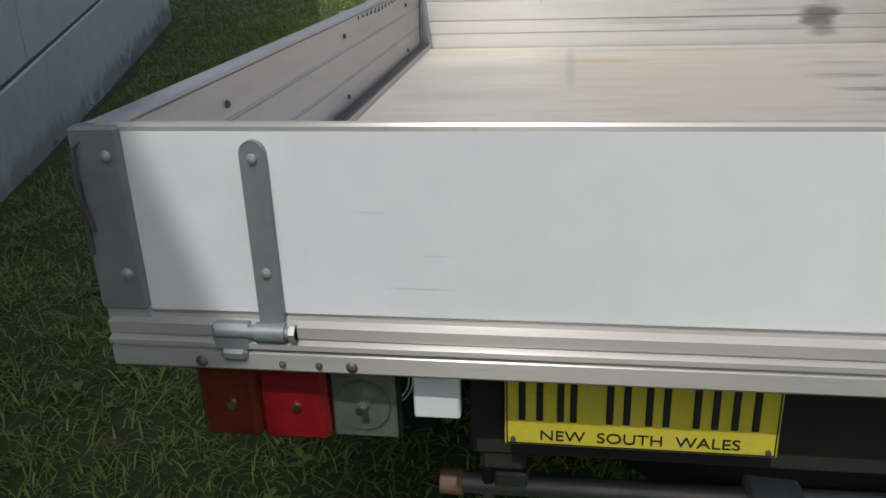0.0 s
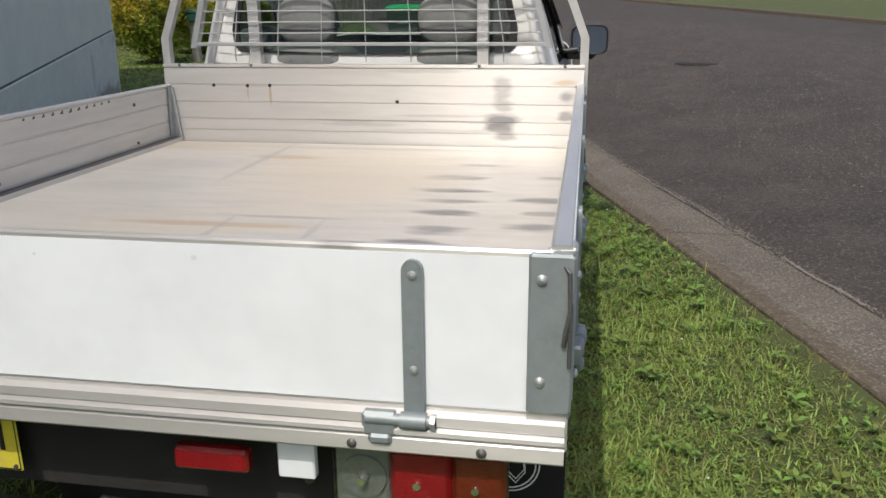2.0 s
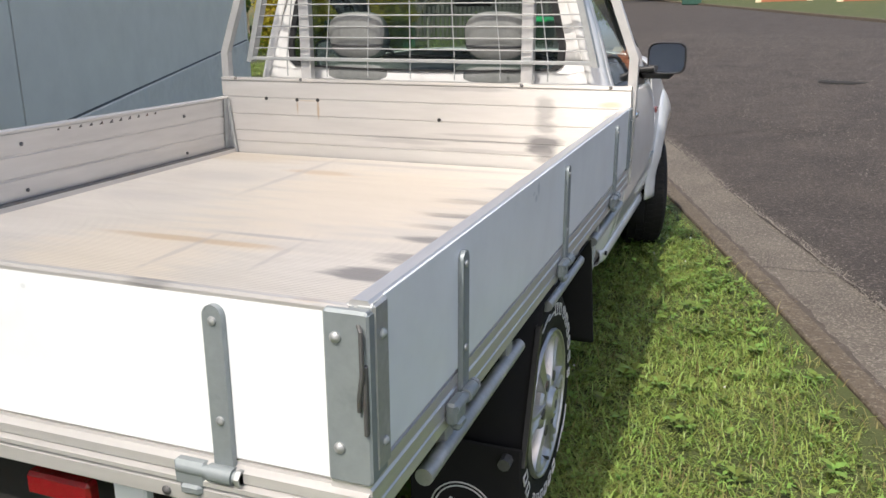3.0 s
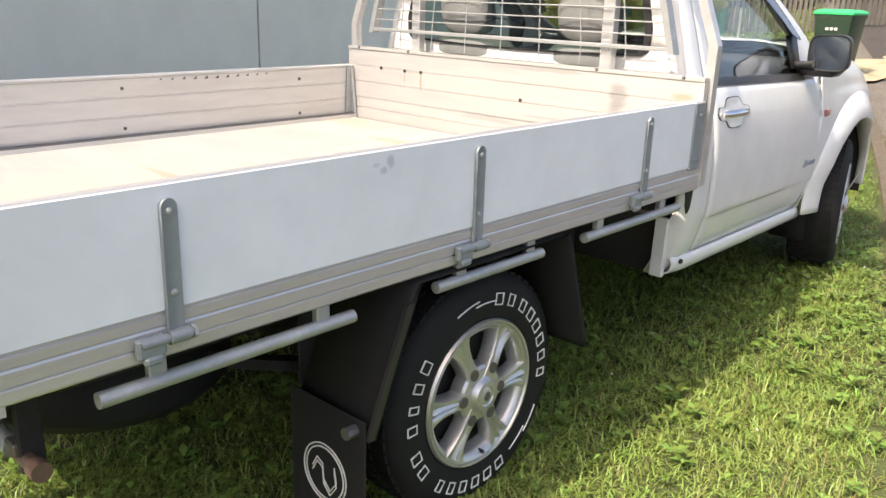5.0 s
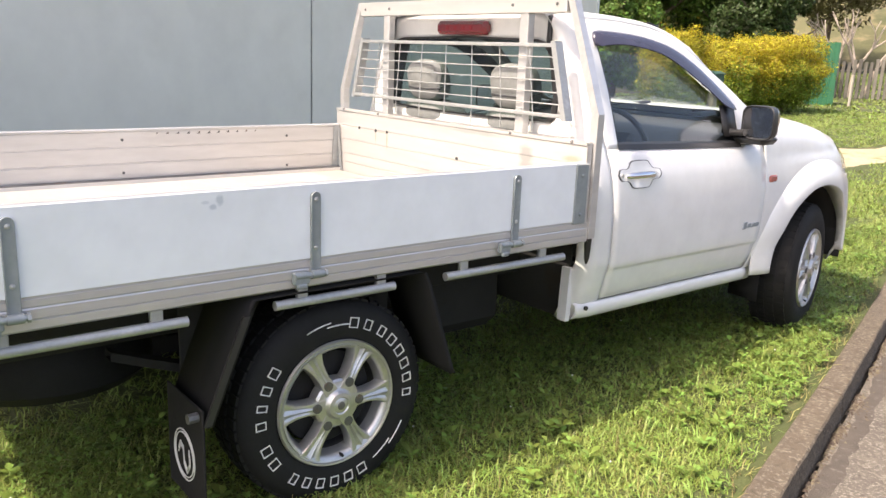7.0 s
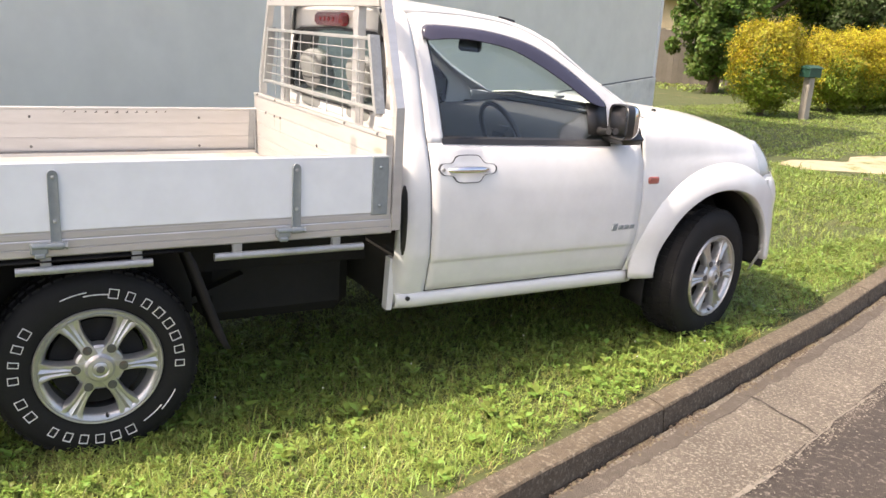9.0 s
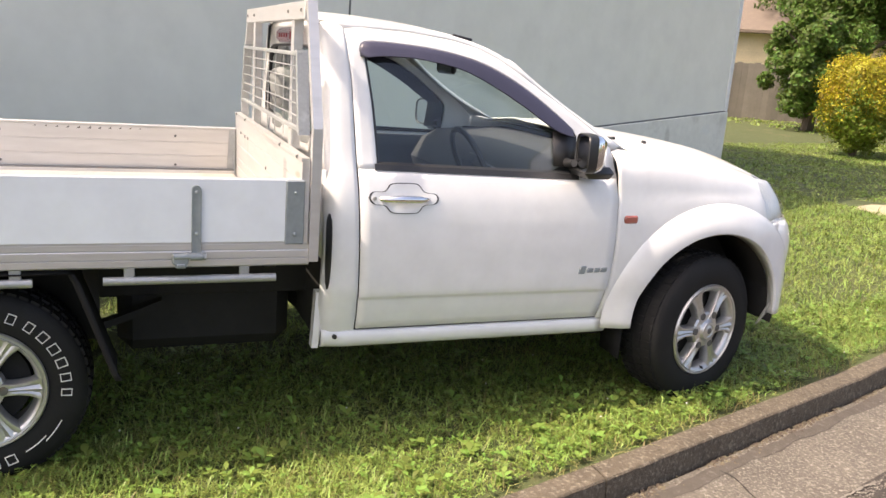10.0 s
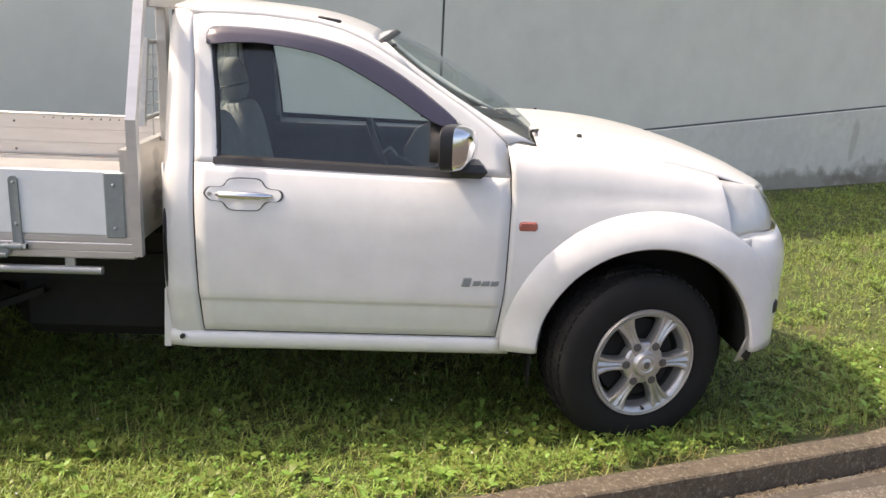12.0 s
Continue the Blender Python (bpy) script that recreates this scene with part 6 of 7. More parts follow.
def blades(name, n, xlo, xhi, ylo, yhi, length, width, material, label, patchy=0.0, keep=None):
    """Curved grass blades, three triangles each, standing in tufts."""
    m = int(n * 1.6)
    tx, ty = rng.uniform(xlo, xhi, m // 5), rng.uniform(ylo, yhi, m // 5)
    pick = rng.integers(0, m // 5, m)
    x, y = tx[pick] + rng.normal(0, 0.022, m), ty[pick] + rng.normal(0, 0.022, m)
    ok = (x < kerb_array(y) - 0.012) & (x > -5.62 - 0.3336 * (y - 8.485) + 0.16 + 0.05 * np.sin(y * 3.1)) & ~in_dirt(x, y) | (y > 8.7) & (x < kerb_array(y) - 0.012) & ~in_dirt(x, y)
    if keep is not None:
        ok &= keep(x, y)
    if patchy:
        ph = np.sin(x * 2.3 + 1.7 * np.sin(y * 1.9)) * np.sin(y * 2.9 + x * 0.7) + 0.5 * np.sin(x * 7.1 + y * 4.3)
        ok &= rng.uniform(-1.5, 1.5, m) < ph + patchy
    x, y = x[ok][:n], y[ok][:n]
    n = len(x)
    z = ground_array(x, y) - 0.004
    ln = length * rng.lognormal(0, 0.36, n)
    w = width * rng.uniform(0.7, 1.35, n)
    a = rng.uniform(0, 2 * np.pi, n)
    tilt = np.abs(rng.normal(0.95, 0.42, n))
    dx, dy = np.cos(a), np.sin(a)
    sx, sy = -dy * w / 2, dx * w / 2
    bend = rng.uniform(0.3, 1.0, n)
    mx, mz = np.sin(tilt) * 0.5 * ln, np.cos(tilt) * 0.5 * ln
    t2 = np.minimum(tilt + bend, 1.9)
    ex, ez = mx + np.sin(t2) * 0.5 * ln, mz + np.cos(t2) * 0.5 * ln
    v = np.empty((n, 5, 3))
    v[:, 0] = np.stack([x - sx, y - sy, z], 1)
    v[:, 1] = np.stack([x + sx, y + sy, z], 1)
    v[:, 2] = np.stack([x + dx * mx - sx * 0.8, y + dy * mx - sy * 0.8, z + mz], 1)
    v[:, 3] = np.stack([x + dx * mx + sx * 0.8, y + dy * mx + sy * 0.8, z + mz], 1)
    v[:, 4] = np.stack([x + dx * ex, y + dy * ex, z + np.maximum(ez, 0.006)], 1)
    i = np.arange(n)[:, None] * 5
    f = np.concatenate([i + np.array([[0, 1, 2]]), i + np.array([[1, 3, 2]]), i + np.array([[2, 3, 4]])], 1).reshape(-1, 3)
    return tagged(bulk(name, v.reshape(-1, 3), f, material), label, "grass", kind="stuff")


def kerb_array(y):
    return np.array([kerb_x(b) for b in y])


blades("grass", 270000, -0.2, 2.9, -3.2, 6.5, 0.044, 0.0050, BLADE, "lush green verge grass in uneven tufts", patchy=1.0, keep=lambda x, y: rng.uniform(0, 1, len(x)) < (kerb_array(y) - x - 0.035) / 0.17)
blades("grass", 90000, -4.6, -0.2, -3.2, 8.6, 0.060, 0.0055, BLADE, "shaded green grass between truck and building")
blades("grass", 130000, -9.5, 1.2, 6.4, 19.0, 0.042, 0.011, BLADE, "mown lawn in front of the truck")
blades("grass", 60000, -22.0, -2.0, 16.0, 46.0, 0.06, 0.036, BLADE, "far mown lawn rising up the street")
blades("dry_grass", 16000, -0.2, 2.9, -3.2, 7.5, 0.055, 0.004, DRY, "dry straw-coloured blades among green grass")
blades("kerb_grass", 9000, 0.0, 2.9, -3.2, 7.5, 0.06, 0.004, DRY, "dry grass fringe along the kerb", keep=lambda x, y: x > kerb_array(y) - 0.10)


def weeds(name, n, xlo, xhi, ylo, yhi, size, label):
    """Flat rosettes of broad leaves."""
    x, y = rng.uniform(xlo, xhi, n), rng.uniform(ylo, yhi, n)
    ph = np.sin(x * 1.9 + 2) * np.sin(y * 1.5 + 0.6)
    ok = (x < kerb_array(y) - 0.05) & (rng.uniform(-1, 0.8, n) < ph + 0.3)
    x, y = x[ok], y[ok]
    z = ground_array(x, y)
    vs, fs = [], []
    for px, py, pz in zip(x, y, z):
        k = rng.integers(5, 9)
        a0 = rng.uniform(0, 6.28)
        s = size * rng.uniform(0.6, 1.4)
        for j in range(k):
            a = a0 + 6.283 * j / k + rng.normal(0, 0.2)
            up = rng.uniform(0.2, 0.95)
            l, w = s * rng.uniform(0.7, 1.2), s * rng.uniform(0.20, 0.34)
            c, q = math.cos(a), math.sin(a)
            b = pz + rng.uniform(0.012, 0.045)
            o = len(vs)
            vs += [(px, py, b), (px + c * l * 0.45 - q * w, py + q * l * 0.45 + c * w, b + l * 0.5 * up), (px + c * l * 0.45 + q * w, py + q * l * 0.45 - c * w, b + l * 0.5 * up), (px + c * l, py + q * l, b + l * 0.55 * up)]
            fs += [(o, o + 2, o + 1), (o + 1, o + 2, o + 3)]
    return tagged(bulk(name, np.array(vs), np.array(fs), WEED), label, "weeds", kind="stuff")


weeds("weeds", 2200, -0.2, 2.9, -3.0, 6.0, 0.040, "bright green broad-leaved weeds among grass")
weeds("clover", 17000, -0.2, 2.9, -3.0, 6.0, 0.0175, "small clover leaves through the grass")
weeds("clover", 5200, 0.0, 2.3, -2.8, -0.5, 0.021, "bright broad clover patch behind the tray")
weeds("weeds", 1200, -4.0, -0.2, -3.0, 8.0, 0.034, "broad-leaved weeds in shaded grass")
n = 70
fx, fy = rng.uniform(-0.1, 2.6, n), rng.uniform(-2.6, 6, n)
ok = fx < kerb_array(fy) - 0.08
fx, fy = fx[ok], fy[ok]
fz = ground_array(fx, fy) + 0.06
vs = (np.stack([fx, fy, fz], 1)[:, None, :] + np.array([(0.005, 0, 0), (-0.005, 0, 0), (0, 0.005, 0), (0, -0.005, 0), (0, 0, 0.005), (0, 0, -0.005)])[None]).reshape(-1, 3)
fs = (np.arange(len(fx))[:, None, None] * 6 + np.array([(0, 2, 4), (2, 1, 4), (1, 3, 4), (3, 0, 4), (2, 0, 5), (1, 2, 5), (3, 1, 5), (0, 3, 5)])[None]).reshape(-1, 3)
tagged(bulk("clover_flowers", vs, fs, LETTER), "tiny white clover flowers in the grass", "flowers", kind="stuff")

# loose chippings on the street, grit along the gutter's edge and litter at the kerb's foot
LITTER = mat("dry_litter", (0.13, 0.10, 0.068), (0.075, 0.058, 0.04), scale=30, rough=0.95, island=0.5)


def scatter(name, n, d, y, lo, hi, material, label, category):
    """Small four-faced crumbs at distances d from the kerb's foot."""
    x = kerb_array(y) + (0.15 + d) / 0.963
    z = np.array([road_z(max(a, 0.0), b) for a, b in zip(d, y)]) + 0.005
    s = rng.uniform(lo, hi, n)
    a = rng.uniform(0, 2 * np.pi, n)
    base = np.array([(1, 0, 0), (-0.7, 0.7, 0), (-0.6, -0.8, 0), (0.1, 0.1, 0.8)])
    off = np.empty((n, 4, 3))
    for k in range(4):
        off[:, k, 0] = base[k, 0] * np.cos(a) - base[k, 1] * np.sin(a)
        off[:, k, 1] = base[k, 0] * np.sin(a) + base[k, 1] * np.cos(a)
        off[:, k, 2] = base[k, 2]
    vs = (np.stack([x, y, z], 1)[:, None, :] + off * s[:, None, None]).reshape(-1, 3)
    fs = (np.arange(n)[:, None, None] * 4 + np.array([(0, 1, 3), (1, 2, 3), (2, 0, 3)])[None]).reshape(-1, 3)
    return tagged(bulk(name, vs, fs, material), label, category, kind="stuff")


n = 14000
d, y = rng.uniform(0.02, 3.2, n), rng.uniform(-3.5, 9, n)
scatter("loose_chippings", n, d, y, 0.0015, 0.0055, STONE, "pale stone chippings scattered on the street", "stones")
n = 24000
d, y = rng.uniform(1.6, 9.0, n), rng.uniform(-3.5, 22, n)
scatter("loose_chippings", n, d, y, 0.003, 0.012, STONE, "pale aggregate showing through the worn street", "stones")
n = 5200
y = rng.uniform(-3.5, 9, n)
d = 0.465 + 0.02 * np.sin(y * 2.3) + rng.normal(0, 0.016 + 0.014 * (np.sin(y * 3.1) > 0), n)
scatter("gutter_grit", n, d, y, 0.002, 0.007, STONE, "pale grit gathered where the gutter meets the street", "grit")
n = 4000
y = rng.choice(rng.uniform(-3.5, 9, 160), n) + rng.normal(0, 0.05, n)
d = -0.02 + np.abs(rng.normal(0, 0.016 + 0.02 * (np.sin(y * 2.7 + 1) > 0.2), n))
scatter("kerb_litter", n, d, y, 0.003, 0.012, LITTER, "dry brown litter along the foot of the kerb", "litter")

BARK = mat("grey_bark", (0.16, 0.12, 0.09), (0.10, 0.08, 0.06), scale=4, rough=0.9, bump=0.6, bscale=25)
PALE_BARK = mat("pale_bark", (0.38, 0.33, 0.28), (0.28, 0.24, 0.20), scale=6, rough=0.9, bump=0.4, bscale=30)
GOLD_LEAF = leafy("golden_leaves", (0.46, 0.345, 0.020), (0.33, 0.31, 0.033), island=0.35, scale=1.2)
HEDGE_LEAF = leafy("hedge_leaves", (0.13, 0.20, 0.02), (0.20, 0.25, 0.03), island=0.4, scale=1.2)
TREE_LEAF = leafy("tree_leaves", (0.070, 0.125, 0.020), (0.11, 0.175, 0.032), island=0.45, scale=0.4)
OLIVE_LEAF = leafy("olive_tree_leaves", (0.135, 0.12, 0.055), (0.10, 0.10, 0.045), island=0.3, scale=0.4)
DARK_LEAF = leafy("dark_tree_leaves", (0.030, 0.055, 0.014), (0.045, 0.075, 0.018), island=0.4, scale=0.4)


def leaf_cloud(pts, out, size, squash=1.0):
    """Two-triangle leaves at points, roughly facing outwards and upwards."""
    n = len(pts)
    nrm = out + rng.normal(0, 0.65, (n, 3)) + np.array([0, 0, 0.35])
    nrm /= np.linalg.norm(nrm, axis=1)[:, None]
    t = np.cross(nrm, rng.normal(0, 1, (n, 3)))
    t /= np.linalg.norm(t, axis=1)[:, None]
    b = np.cross(nrm, t)
    s = size * rng.uniform(0.6, 1.4, n)[:, None]
    v = np.stack([pts - t * s, pts + b * s * 0.45 + nrm * s * 0.1, pts + t * s, pts - b * s * 0.45 + nrm * s * 0.1], 1)
    f = (np.arange(n)[:, None, None] * 4 + np.array([(0, 1, 2), (0, 2, 3)])[None]).reshape(-1, 3)
    return v.reshape(-1, 3), f


def crown_points(n, centre, radii, lumps, lump_r, shell=0.55):
    """Places of leaves: on many overlapping clumps spread over an uneven body."""
    c = rng.normal(0, 1, (lumps, 3))
    c /= np.linalg.norm(c, axis=1)[:, None]
    rad = rng.uniform(shell, 1.0, lumps)[:, None]
    cl = np.array(centre) + c * rad * np.array(radii)
    k = rng.integers(0, lumps, n)
    d = rng.normal(0, 1, (n, 3))
    d /= np.linalg.norm(d, axis=1)[:, None]
    r = lump_r * rng.uniform(0.55, 1.05, lumps)[k][:, None] * rng.uniform(0.6, 1.0, n)[:, None]
    p = cl[k] + d * r
    return p, d * 0.6 + c[k] * 0.6


def leaves_part(name, pts, out, size, material, parent, label=""):
    v, f = leaf_cloud(pts, out, size)
    ob = bulk(name, v, f, material)
    ob.parent = parent
    ob["kind"] = "stuff"
    if label:
        ob["label"] = label
    return ob


def build_bush(x, y, r, h, n, label):
    z = ground_z(x, y)
    bush = tagged(new("bush"), label, "bush", group="hedge bushes by the letterbox")
    g_ = Geo()
    for k in range(5):
        a = 2 * math.pi * k / 5
        g_.tube([(x, y, z - 0.05), (x + 0.1 * math.cos(a), y + 0.1 * math.sin(a), z + 0.3), (x + 0.5 * r * math.cos(a), y + 0.5 * r * math.sin(a), z + h * 0.75)], [0.04, 0.03, 0.012], 6)
    part("stem", g_, BARK, bush)
    d = rng.normal(0, 1, (n, 3))
    d /= (np.abs(d) ** 3.2).sum(1)[:, None] ** (1 / 3.2)
    bump = 0.97 + 0.09 * np.sin(d[:, 0] * 6 + x) * np.sin(d[:, 1] * 7 + y) + 0.08 * np.sin(d[:, 2] * 9 + d[:, 0] * 5 + x * 3) + 0.05 * np.sin(d[:, 0] * 15 + d[:, 2] * 13 + y)
    deep = rng.beta(5, 1.4, n) * bump + (rng.uniform(0, 1, n) < 0.08) * rng.uniform(0, 0.20, n)
    waist = 0.86 + 0.14 * np.clip((d[:, 2] + 1) / 0.8, 0, 1)
    p = np.array((x, y, z + h * 0.53)) + d * deep[:, None] * np.stack([r * waist, r * waist, np.full(n, h * 0.47)], 1)
    o = d * 0.9
    keep = p[:, 2] > z + 0.05
    p, o = p[keep], o[keep]
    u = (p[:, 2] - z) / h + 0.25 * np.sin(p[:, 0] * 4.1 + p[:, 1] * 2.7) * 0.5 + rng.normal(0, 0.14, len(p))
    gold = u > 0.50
    leaves_part("gold_foliage", p[gold], o[gold], 0.027, GOLD_LEAF, bush, "golden-yellow foliage, mostly towards the top")
    leaves_part("green_foliage", p[~gold], o[~gold], 0.027, HEDGE_LEAF, bush, "green foliage, mostly towards the bottom")
    return bush


def build_tree(x, y, h, r, n, material, label, size=0.17, trunk=0.16):
    z = ground_z(x, y) if x < kerb_x(y) else road_z(ROAD_W, y) + 0.3
    tree = tagged(new("tree"), label, "tree")
    g_ = Geo().tube([(x, y, z - 0.1), (x + 0.08, y, z + h * 0.25), (x - 0.05, y + 0.1, z + h * 0.5), (x, y, z + h * 0.8)], [trunk, trunk * 0.8, trunk * 0.55, trunk * 0.2], 8)
    part("trunk", g_, BARK, tree)
    for k in range(6):
        a = 2 * math.pi * k / 6 + 0.4
        zz = z + h * (0.28 + 0.06 * k)
        g_ = Geo().tube([(x, y, zz), (x + 0.4 * r * math.cos(a), y + 0.4 * r * math.sin(a), zz + h * 0.1), (x + 0.8 * r * math.cos(a), y + 0.8 * r * math.sin(a), zz + h * 0.22)], [trunk * 0.45, trunk * 0.3, trunk * 0.1], 6)
        part("limb", g_, BARK, tree)
    p, o = crown_points(n * (5 if y < 33 else 3), (x, y, z + h * (0.60 if h > 5 else 0.50)), (r, r, h * (0.42 if h > 5 else 0.47)), 80, r * 0.28, 0.35)
    keep = p[:, 2] > z + 0.3
    leaves_part("crown", p[keep], o[keep], size, material, tree)
    return tree


build_bush(-7.6, 13.2, 0.68, 1.84, 34000, "golden-green clipped bush standing alone on the lawn")
build_bush(-7.75, 15.5, 0.85, 1.68, 34000, "golden bush behind the letterbox")
build_bush(-7.65, 16.5, 0.88, 1.74, 32000, "golden-yellow hedge bush beside its neighbour")
build_bush(-7.5, 17.4, 0.90, 1.78, 32000, "golden-yellow hedge bush at the fence end")
for x, y, h, r, n_, mt, lb in (
        (-14.5, 20.5, 7.0, 2.6, 9000, TREE_LEAF, "leafy green garden tree over the fence"),
        (-14.2, 24.0, 9.0, 3.0, 10000, DARK_LEAF, "tall dark green tree behind the hedge"),
        (-16.5, 27.0, 10.0, 3.4, 9000, TREE_LEAF, "spreading green tree in the next garden"),
        (-18.5, 31.0, 10.0, 3.4, 9000, DARK_LEAF, "dark dense tree behind golden bushes"),
        (-21.0, 45.0, 11.0, 4.8, 9000, OLIVE_LEAF, "olive-brown tree on the hillside"),
        (-21.0, 26.0, 9.0, 3.5, 7000, TREE_LEAF, "green tree beyond the cream house"),
        (-12.6, 22.6, 3.4, 1.6, 5000, DARK_LEAF, "dark shrub behind the hedge"),
        (-11.0, 22.0, 4.0, 1.8, 6000, DARK_LEAF, "dark shrub mass behind the hedge"),
        (-12.2, 16.6, 3.2, 1.3, 5000, TREE_LEAF, "light green shrub against the fence"),
        (-15.5, 46.0, 11.0, 4.8, 8000, OLIVE_LEAF, "far olive-brown tree up the slope"),
        (-16.0, 52.0, 12.0, 5.5, 6000, OLIVE_LEAF, "far olive-brown tree on the hillside"),
        (-6.0, 60.0, 9.0, 4.5, 5000, OLIVE_LEAF, "far olive-brown trees on the hillside"),
        (6.0, 75.0, 10.0, 5.0, 5000, TREE_LEAF, "far green tree at the street's end"),
        (22.0, 60.0, 9.0, 4.5, 5000, TREE_LEAF, "green street tree across the road")):
    build_tree(x, y, h, r, n_, mt, lb, size=0.066 if y < 33 else 0.13)

# the slope behind the gardens
HILL = mat("dry_hillside", (0.115, 0.105, 0.048), (0.075, 0.078, 0.034), scale=0.12, rough=0.95, bump=1.0, bscale=2.0, spots=((0.045, 0.055, 0.02), (0.17, 0.14, 0.075)), spot_scale=0.35, spot_edge=(0.5, 0.66))
g = Geo()
g.grid([[(x, y + 0.25 * (x + 40) * (x < -40), max(0.0, (y - 50)) * 0.42 * min(1, (-4 - x) / 10) + 1.2 + 1.6 * noise.noise((x * 0.09, y * 0.09, 2)) + 0.5 * noise.noise((x * 0.5, y * 0.5, 6))) for x in [-110 + 2.0 * i for i in range(54)]] for y in [50 + 1.6 * k for k in range(30)]])
tagged(make("hillside", g, HILL), "olive-brown scrubby hillside behind the gardens", "hill", kind="structure")

# letterbox on a timber post
MX, MY = -6.86, 13.55
MZ = ground_z(MX, MY)
GREEN_TIN = mat("green_tin", (0.025, 0.085, 0.062), (0.02, 0.07, 0.05), scale=5, rough=0.4, metal=0.1, spots=(0.05, 0.11, 0.085), spot_scale=6)
WOOD = mat("weathered_post", (0.42, 0.39, 0.34), (0.30, 0.27, 0.23), scale=5, rough=0.85, bump=0.5, bscale=40, stretch=(1, 1, 0.15), spots=(0.20, 0.17, 0.14), spot_scale=5)
letterbox = tagged(new("letterbox"), "green metal letterbox on a weathered timber post", "letterbox")
part("post", Geo().box(MX - 0.075, MX + 0.075, MY - 0.075, MY + 0.075, MZ - 0.1, MZ + 0.80, 0.012), WOOD, letterbox, "grey weathered timber post")
box_ = part("box", Geo().box(MX - 0.12, MX + 0.12, MY - 0.17, MY + 0.17, MZ + 0.80, MZ + 0.97, 0.012), GREEN_TIN, letterbox, "dark green tin box")
part("lid", Geo().prism([(MX - 0.14, MZ + 0.965), (MX + 0.14, MZ + 0.965), (MX + 0.14, MZ + 0.98), (MX, MZ + 1.03), (MX - 0.14, MZ + 0.98)], "y", MY - 0.19, MY + 0.19), GREEN_TIN, box_)

# wheelie bin by the street
BX, BY = -2.2, 12.2
BZ = ground_z(BX, BY)
BIN = mat("bin_plastic", (0.02, 0.055, 0.035), (0.028, 0.065, 0.042), scale=4, rough=0.5, bump=0.05, bscale=90, spots=(0.06, 0.08, 0.06), spot_scale=5)
LID = mat("bright_green_lid", (0.02, 0.50, 0.16), (0.02, 0.42, 0.13), scale=5, rough=0.4)
wb = tagged(new("wheelie_bin"), "dark green wheelie bin with a bright green lid", "wheelie bin")
q = Geo()
q.grid([[(BX + a * w, BY + b * w, BZ + z) for a, b in ((-0.27, -0.34), (0.27, -0.34), (0.29, -0.30), (0.29, 0.30), (0.27, 0.34), (-0.27, 0.34), (-0.29, 0.30), (-0.29, -0.30))] for z, w in ((0.06, 0.72), (0.10, 0.78), (0.90, 0.97), (0.94, 1.03), (0.97, 1.03))], True)
part("bin_body", q, BIN, wb)
q = Geo().grid([[(BX + a * w, BY + b * w, BZ + z) for a, b in ((-0.27, -0.34), (0.27, -0.34), (0.29, -0.30), (0.29, 0.30), (0.27, 0.34), (-0.27, 0.34), (-0.29, 0.30), (-0.29, -0.30))] for z, w in ((0.972, 1.07), (1.00, 1.07), (1.03, 0.98), (1.05, 0.75), (1.055, 0.01))], True)
part("bin_lid", q, LID, wb, "bright green lid")
part("bin_handle", Geo().tube([(BX - 0.22, BY + 0.39, BZ + 0.95), (BX + 0.22, BY + 0.39, BZ + 0.95)], 0.016, 8), BIN, wb)
for dx in (-0.25, 0.25):
    part("bin_wheel", Geo().spin([(-0.025, 0.0), (-0.025, 0.10), (0.025, 0.10), (0.025, 0.0)], 18).moved(pose(BX + dx, BY + 0.30, BZ + 0.10)), RUBBER, wb)
for k in range(3):
    part("bin_mark", Geo().box(BX - 0.09 + 0.065 * k, BX - 0.045 + 0.065 * k, BY - 0.338, BY - 0.328, BZ + 0.74, BZ + 0.78, 0.002), LETTER, wb)

# fences
# the shade over the fence is put into this darker, greyer board colour
FENCE_WOOD = mat("fence_boards", (0.125, 0.112, 0.092), (0.095, 0.086, 0.07), scale=3, rough=0.9, bump=0.4, bscale=30, objvar=0.2)
fence = tagged(new("board_fence"), "brown-grey close-boarded garden fence in shade", "fence")
fa, fb_ = Vector((-18.0, 15.5, 0)), Vector((-13.2, 19.4, 0))
nb = 38
for k in range(nb):
    p = fa.lerp(fb_, k / (nb - 1))
    z = ground_z(p.x, p.y)
    ang = math.degrees(math.atan2(fb_.y - fa.y, fb_.x - fa.x))
    part("board", Geo().box(-0.083, 0.083, -0.01, 0.01, z - 0.05, z + 1.58 + 0.02 * math.sin(k * 2.3), 0.003, pose(p.x, p.y, 0, 0, 0, ang)), FENCE_WOOD, fence)
green_fence = tagged(new("steel_fence"), "green corrugated steel fence panel beside the hedge", "fence")
for k in range(6):
    x, y = -8.50 + 0.125 * k, 20.4 + 0.0 * k
    z = ground_z(x, y) - 0.02
    part("sheet_rib", Geo().prism([(x - 0.085, y), (x - 0.04, y - 0.03), (x + 0.04, y - 0.03), (x + 0.085, y), (x + 0.085, y + 0.01), (x - 0.085, y + 0.01)], "z", z, z + 1.65), mat("fence_green", (0.02, 0.12, 0.06), (0.018, 0.10, 0.05), scale=4, rough=0.45) if k == 0 else bpy.data.materials["fence_green"], green_fence)
paling = tagged(new("paling_fence"), "old grey paling fence running up the slope", "fence")
PALE_WOOD = mat("grey_palings", (0.13, 0.122, 0.105), (0.09, 0.084, 0.073), scale=4, rough=0.9, bump=0.4, bscale=30, objvar=0.3)
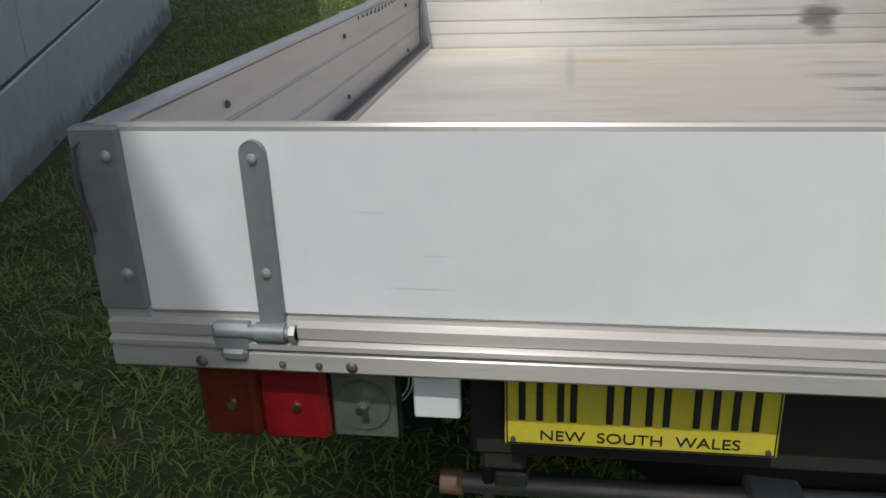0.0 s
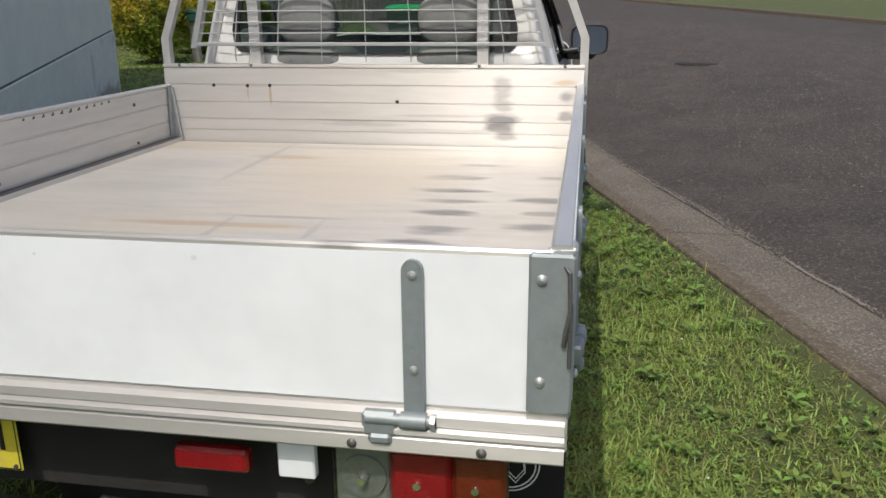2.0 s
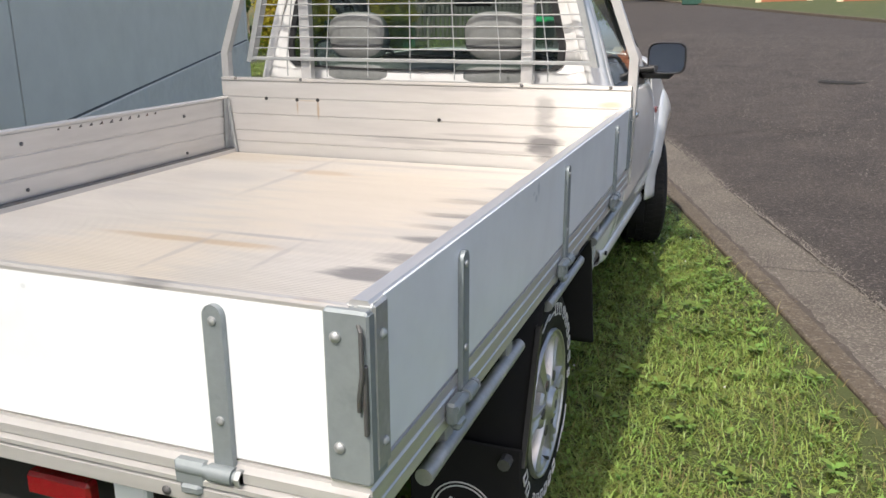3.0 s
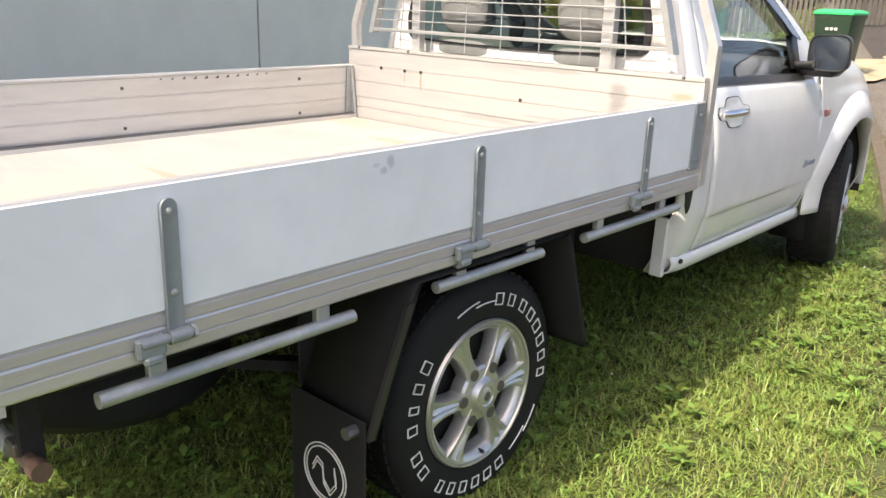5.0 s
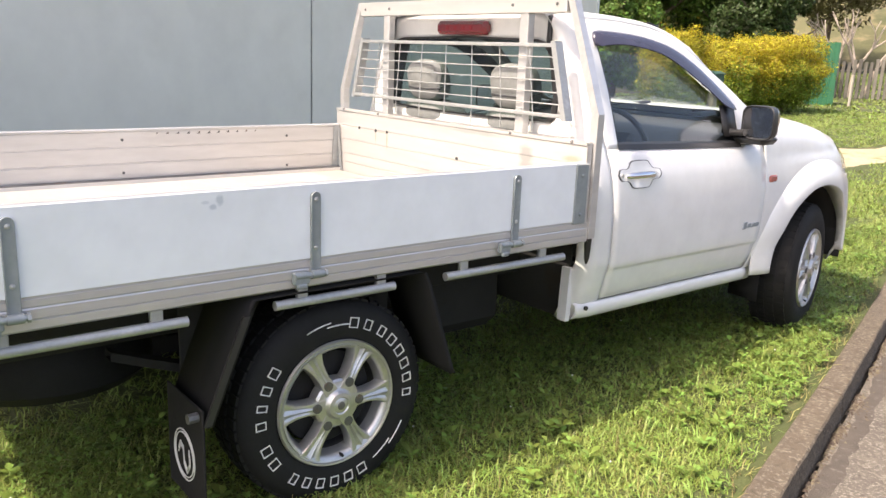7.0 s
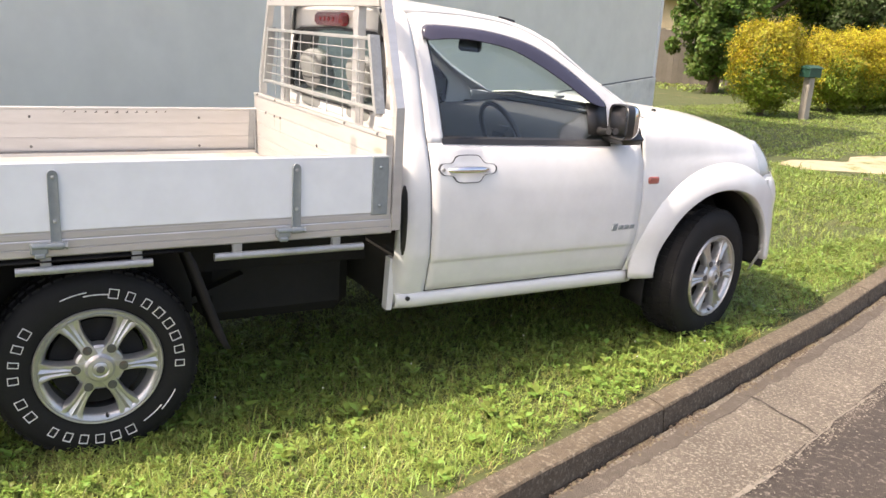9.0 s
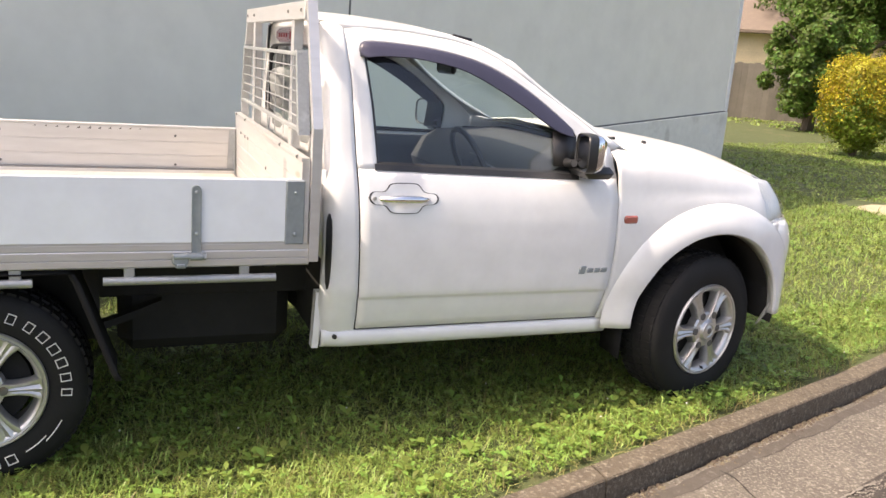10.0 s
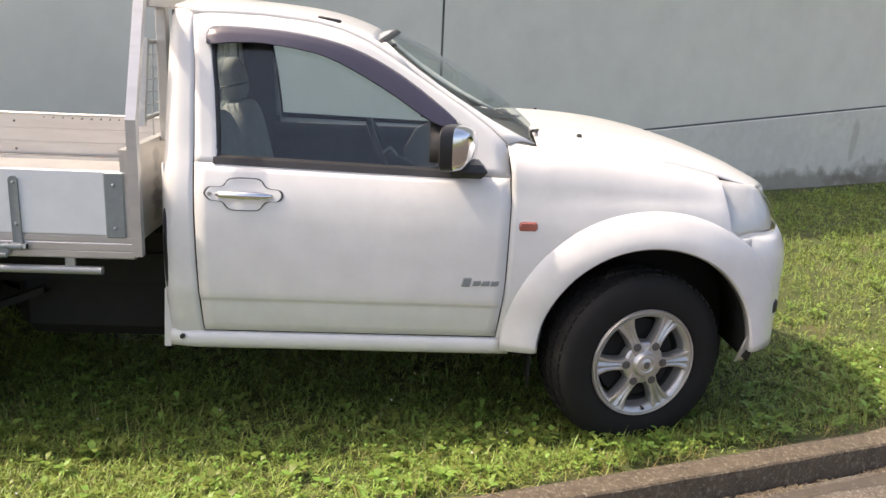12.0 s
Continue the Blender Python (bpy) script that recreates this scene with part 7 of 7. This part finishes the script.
for k in range(34):
    x, y = -9.4 + 0.125 * k, 23.3 + 0.085 * k
    z = ground_z(x, y)
    part("paling", Geo().box(x - 0.05, x + 0.05, y - 0.012, y + 0.012, z, z + 1.12 + 0.06 * math.sin(k * 1.7), 0.004), PALE_WOOD, paling)
part("fence_rail", Geo().tube([(-9.4, 23.34, ground_z(-9.4, 23.3) + 0.8), (-5.3, 26.13, ground_z(-5.3, 26.1) + 0.8)], 0.03, 6), PALE_WOOD, paling)
px_, py_ = -7.45, 20.6
part("marker_post", Geo().tube([(px_, py_, ground_z(px_, py_)), (px_, py_, ground_z(px_, py_) + 0.82)], 0.035, 8), WOOD, paling, "pale round post")

# bare shrub behind the fence
bare = tagged(new("bare_tree"), "leafless pale-barked branching tree", "tree")
rb = random.Random(4)


def twig(g_, p, d, l, r, depth):
    e = p + d * l
    g_.tube([p, p.lerp(e, 0.5) + Vector((rb.uniform(-1, 1), rb.uniform(-1, 1), rb.uniform(-1, 1))) * l * 0.06, e], [r, r * 0.85, r * 0.7], 6)
    if depth:
        for _ in range(3 if depth > 1 else 2):
            nd = (d + Vector((rb.uniform(-1, 1), rb.uniform(-1, 1), rb.uniform(-0.1, 0.9))) * 0.75).normalized()
            twig(g_, e, nd, l * rb.uniform(0.6, 0.85), r * 0.62, depth - 1)


for k in range(3):
    g_ = Geo()
    twig(g_, Vector((-9.7 + 0.30 * k, 24.2 + 0.2 * k, ground_z(-9.5, 24.2) - 0.1)), Vector((0.25 * (k - 1) + 0.1, 0.1, 1)).normalized(), 0.95, 0.075, 3)
    part("branch", g_, PALE_BARK, bare)

# cream weatherboard house beyond the fence
CREAM = mat("cream_weatherboard", (0.74, 0.62, 0.43), (0.66, 0.55, 0.38), scale=2, rough=0.7, objvar=0.08)
ROOF_TILE = mat("brown_roof", (0.17, 0.13, 0.10), (0.13, 0.10, 0.08), scale=4, rough=0.8, bump=0.5, bscale=20)
hx_, hy_ = -21.5, 24.0
hz_ = ground_z(hx_, hy_)
cream_house = tagged(new("house"), "cream weatherboard house with a brown roof behind trees", "house")
mh = pose(hx_, hy_, hz_, 0, 0, 43)
for k in range(15):
    part("weatherboard", Geo().prism([(-0.02, 0.18 * k), (0.0, 0.18 * k), (-0.016, 0.18 * k + 0.186), (-0.03, 0.18 * k + 0.186)], "x", -5.0, 5.0).moved(mh @ Matrix.Rotation(math.pi, 4, "Z")), CREAM, cream_house)
part("house_core", Geo().box(-5.0, 5.0, 0.04, 7.0, -0.3, 2.7, 0.0, mh), CREAM, cream_house)
win = part("window", Geo().box(-3.9, -2.7, -0.03, 0.05, 1.2, 2.3, 0.01, mh), BLACK, cream_house, "dark window")
for zz in (1.1, 2.3):
    part("window_frame", Geo().box(-3.98, -2.62, -0.05, 0.0, zz, zz + 0.1, 0.01, mh), WHITE_TRIM, win)
part("roof", Geo().prism([(-0.7, 2.65), (-0.7, 2.75), (3.5, 4.6), (7.7, 2.75), (7.7, 2.65)], "x", -5.6, 5.6).moved(mh), ROOF_TILE, cream_house)

# across the street: low brick-red fences and white flowers
BRICK = mat("red_brick_wall", (0.36, 0.14, 0.07), (0.28, 0.11, 0.06), scale=3, rough=0.85, bump=0.3, bscale=30)
for x0, x1, y0, nm in ((1.6, 4.0, 50.0, "low red-brown fence panel across the street"), (5.6, 9.4, 47.0, "red-brown fence beside white flowers across the street")):
    z = road_z(ROAD_W, y0) + 0.25
    fw = tagged(new("front_fence"), nm, "fence")
    part("panel", Geo().box(x0, x1, y0, y0 + 0.15, z - 0.3, z + 1.3, 0.02), BRICK, fw)
    for x in (x0 - 0.15, x1 + 0.15):
        part("pier", Geo().box(x - 0.16, x + 0.16, y0 - 0.08, y0 + 0.24, z - 0.3, z + 1.5, 0.02), CREAM, fw)
p, o = crown_points(1500, (11.2, 46.5, road_z(ROAD_W, 46.5) + 0.7), (1.3, 0.8, 0.6), 16, 0.35)
shrub = tagged(new("flowering_shrub"), "white flowering shrub across the street", "shrub")
leaves_part("leaves", p[:700], o[:700], 0.08, TREE_LEAF, shrub)
leaves_part("flowers", p[700:], o[700:], 0.05, LETTER, shrub, "white blossom")
z = road_z(ROAD_W, 52) + 0.2
ub = tagged(new("utility_box"), "dark green utility box on the far verge", "utility box")
part("cabinet", Geo().box(-2.9, -1.8, 51.5, 52.3, z - 0.2, z + 1.1, 0.04), GREEN_TIN, ub)
part("cap", Geo().box(-2.95, -1.75, 51.45, 52.35, z + 1.1, z + 1.16, 0.02), GREEN_TIN, ub)

# the verge goes on behind the camera
blades("grass", 45000, -6.0, 4.6, -9.0, -3.15, 0.05, 0.010, BLADE, "verge grass further back along the street")
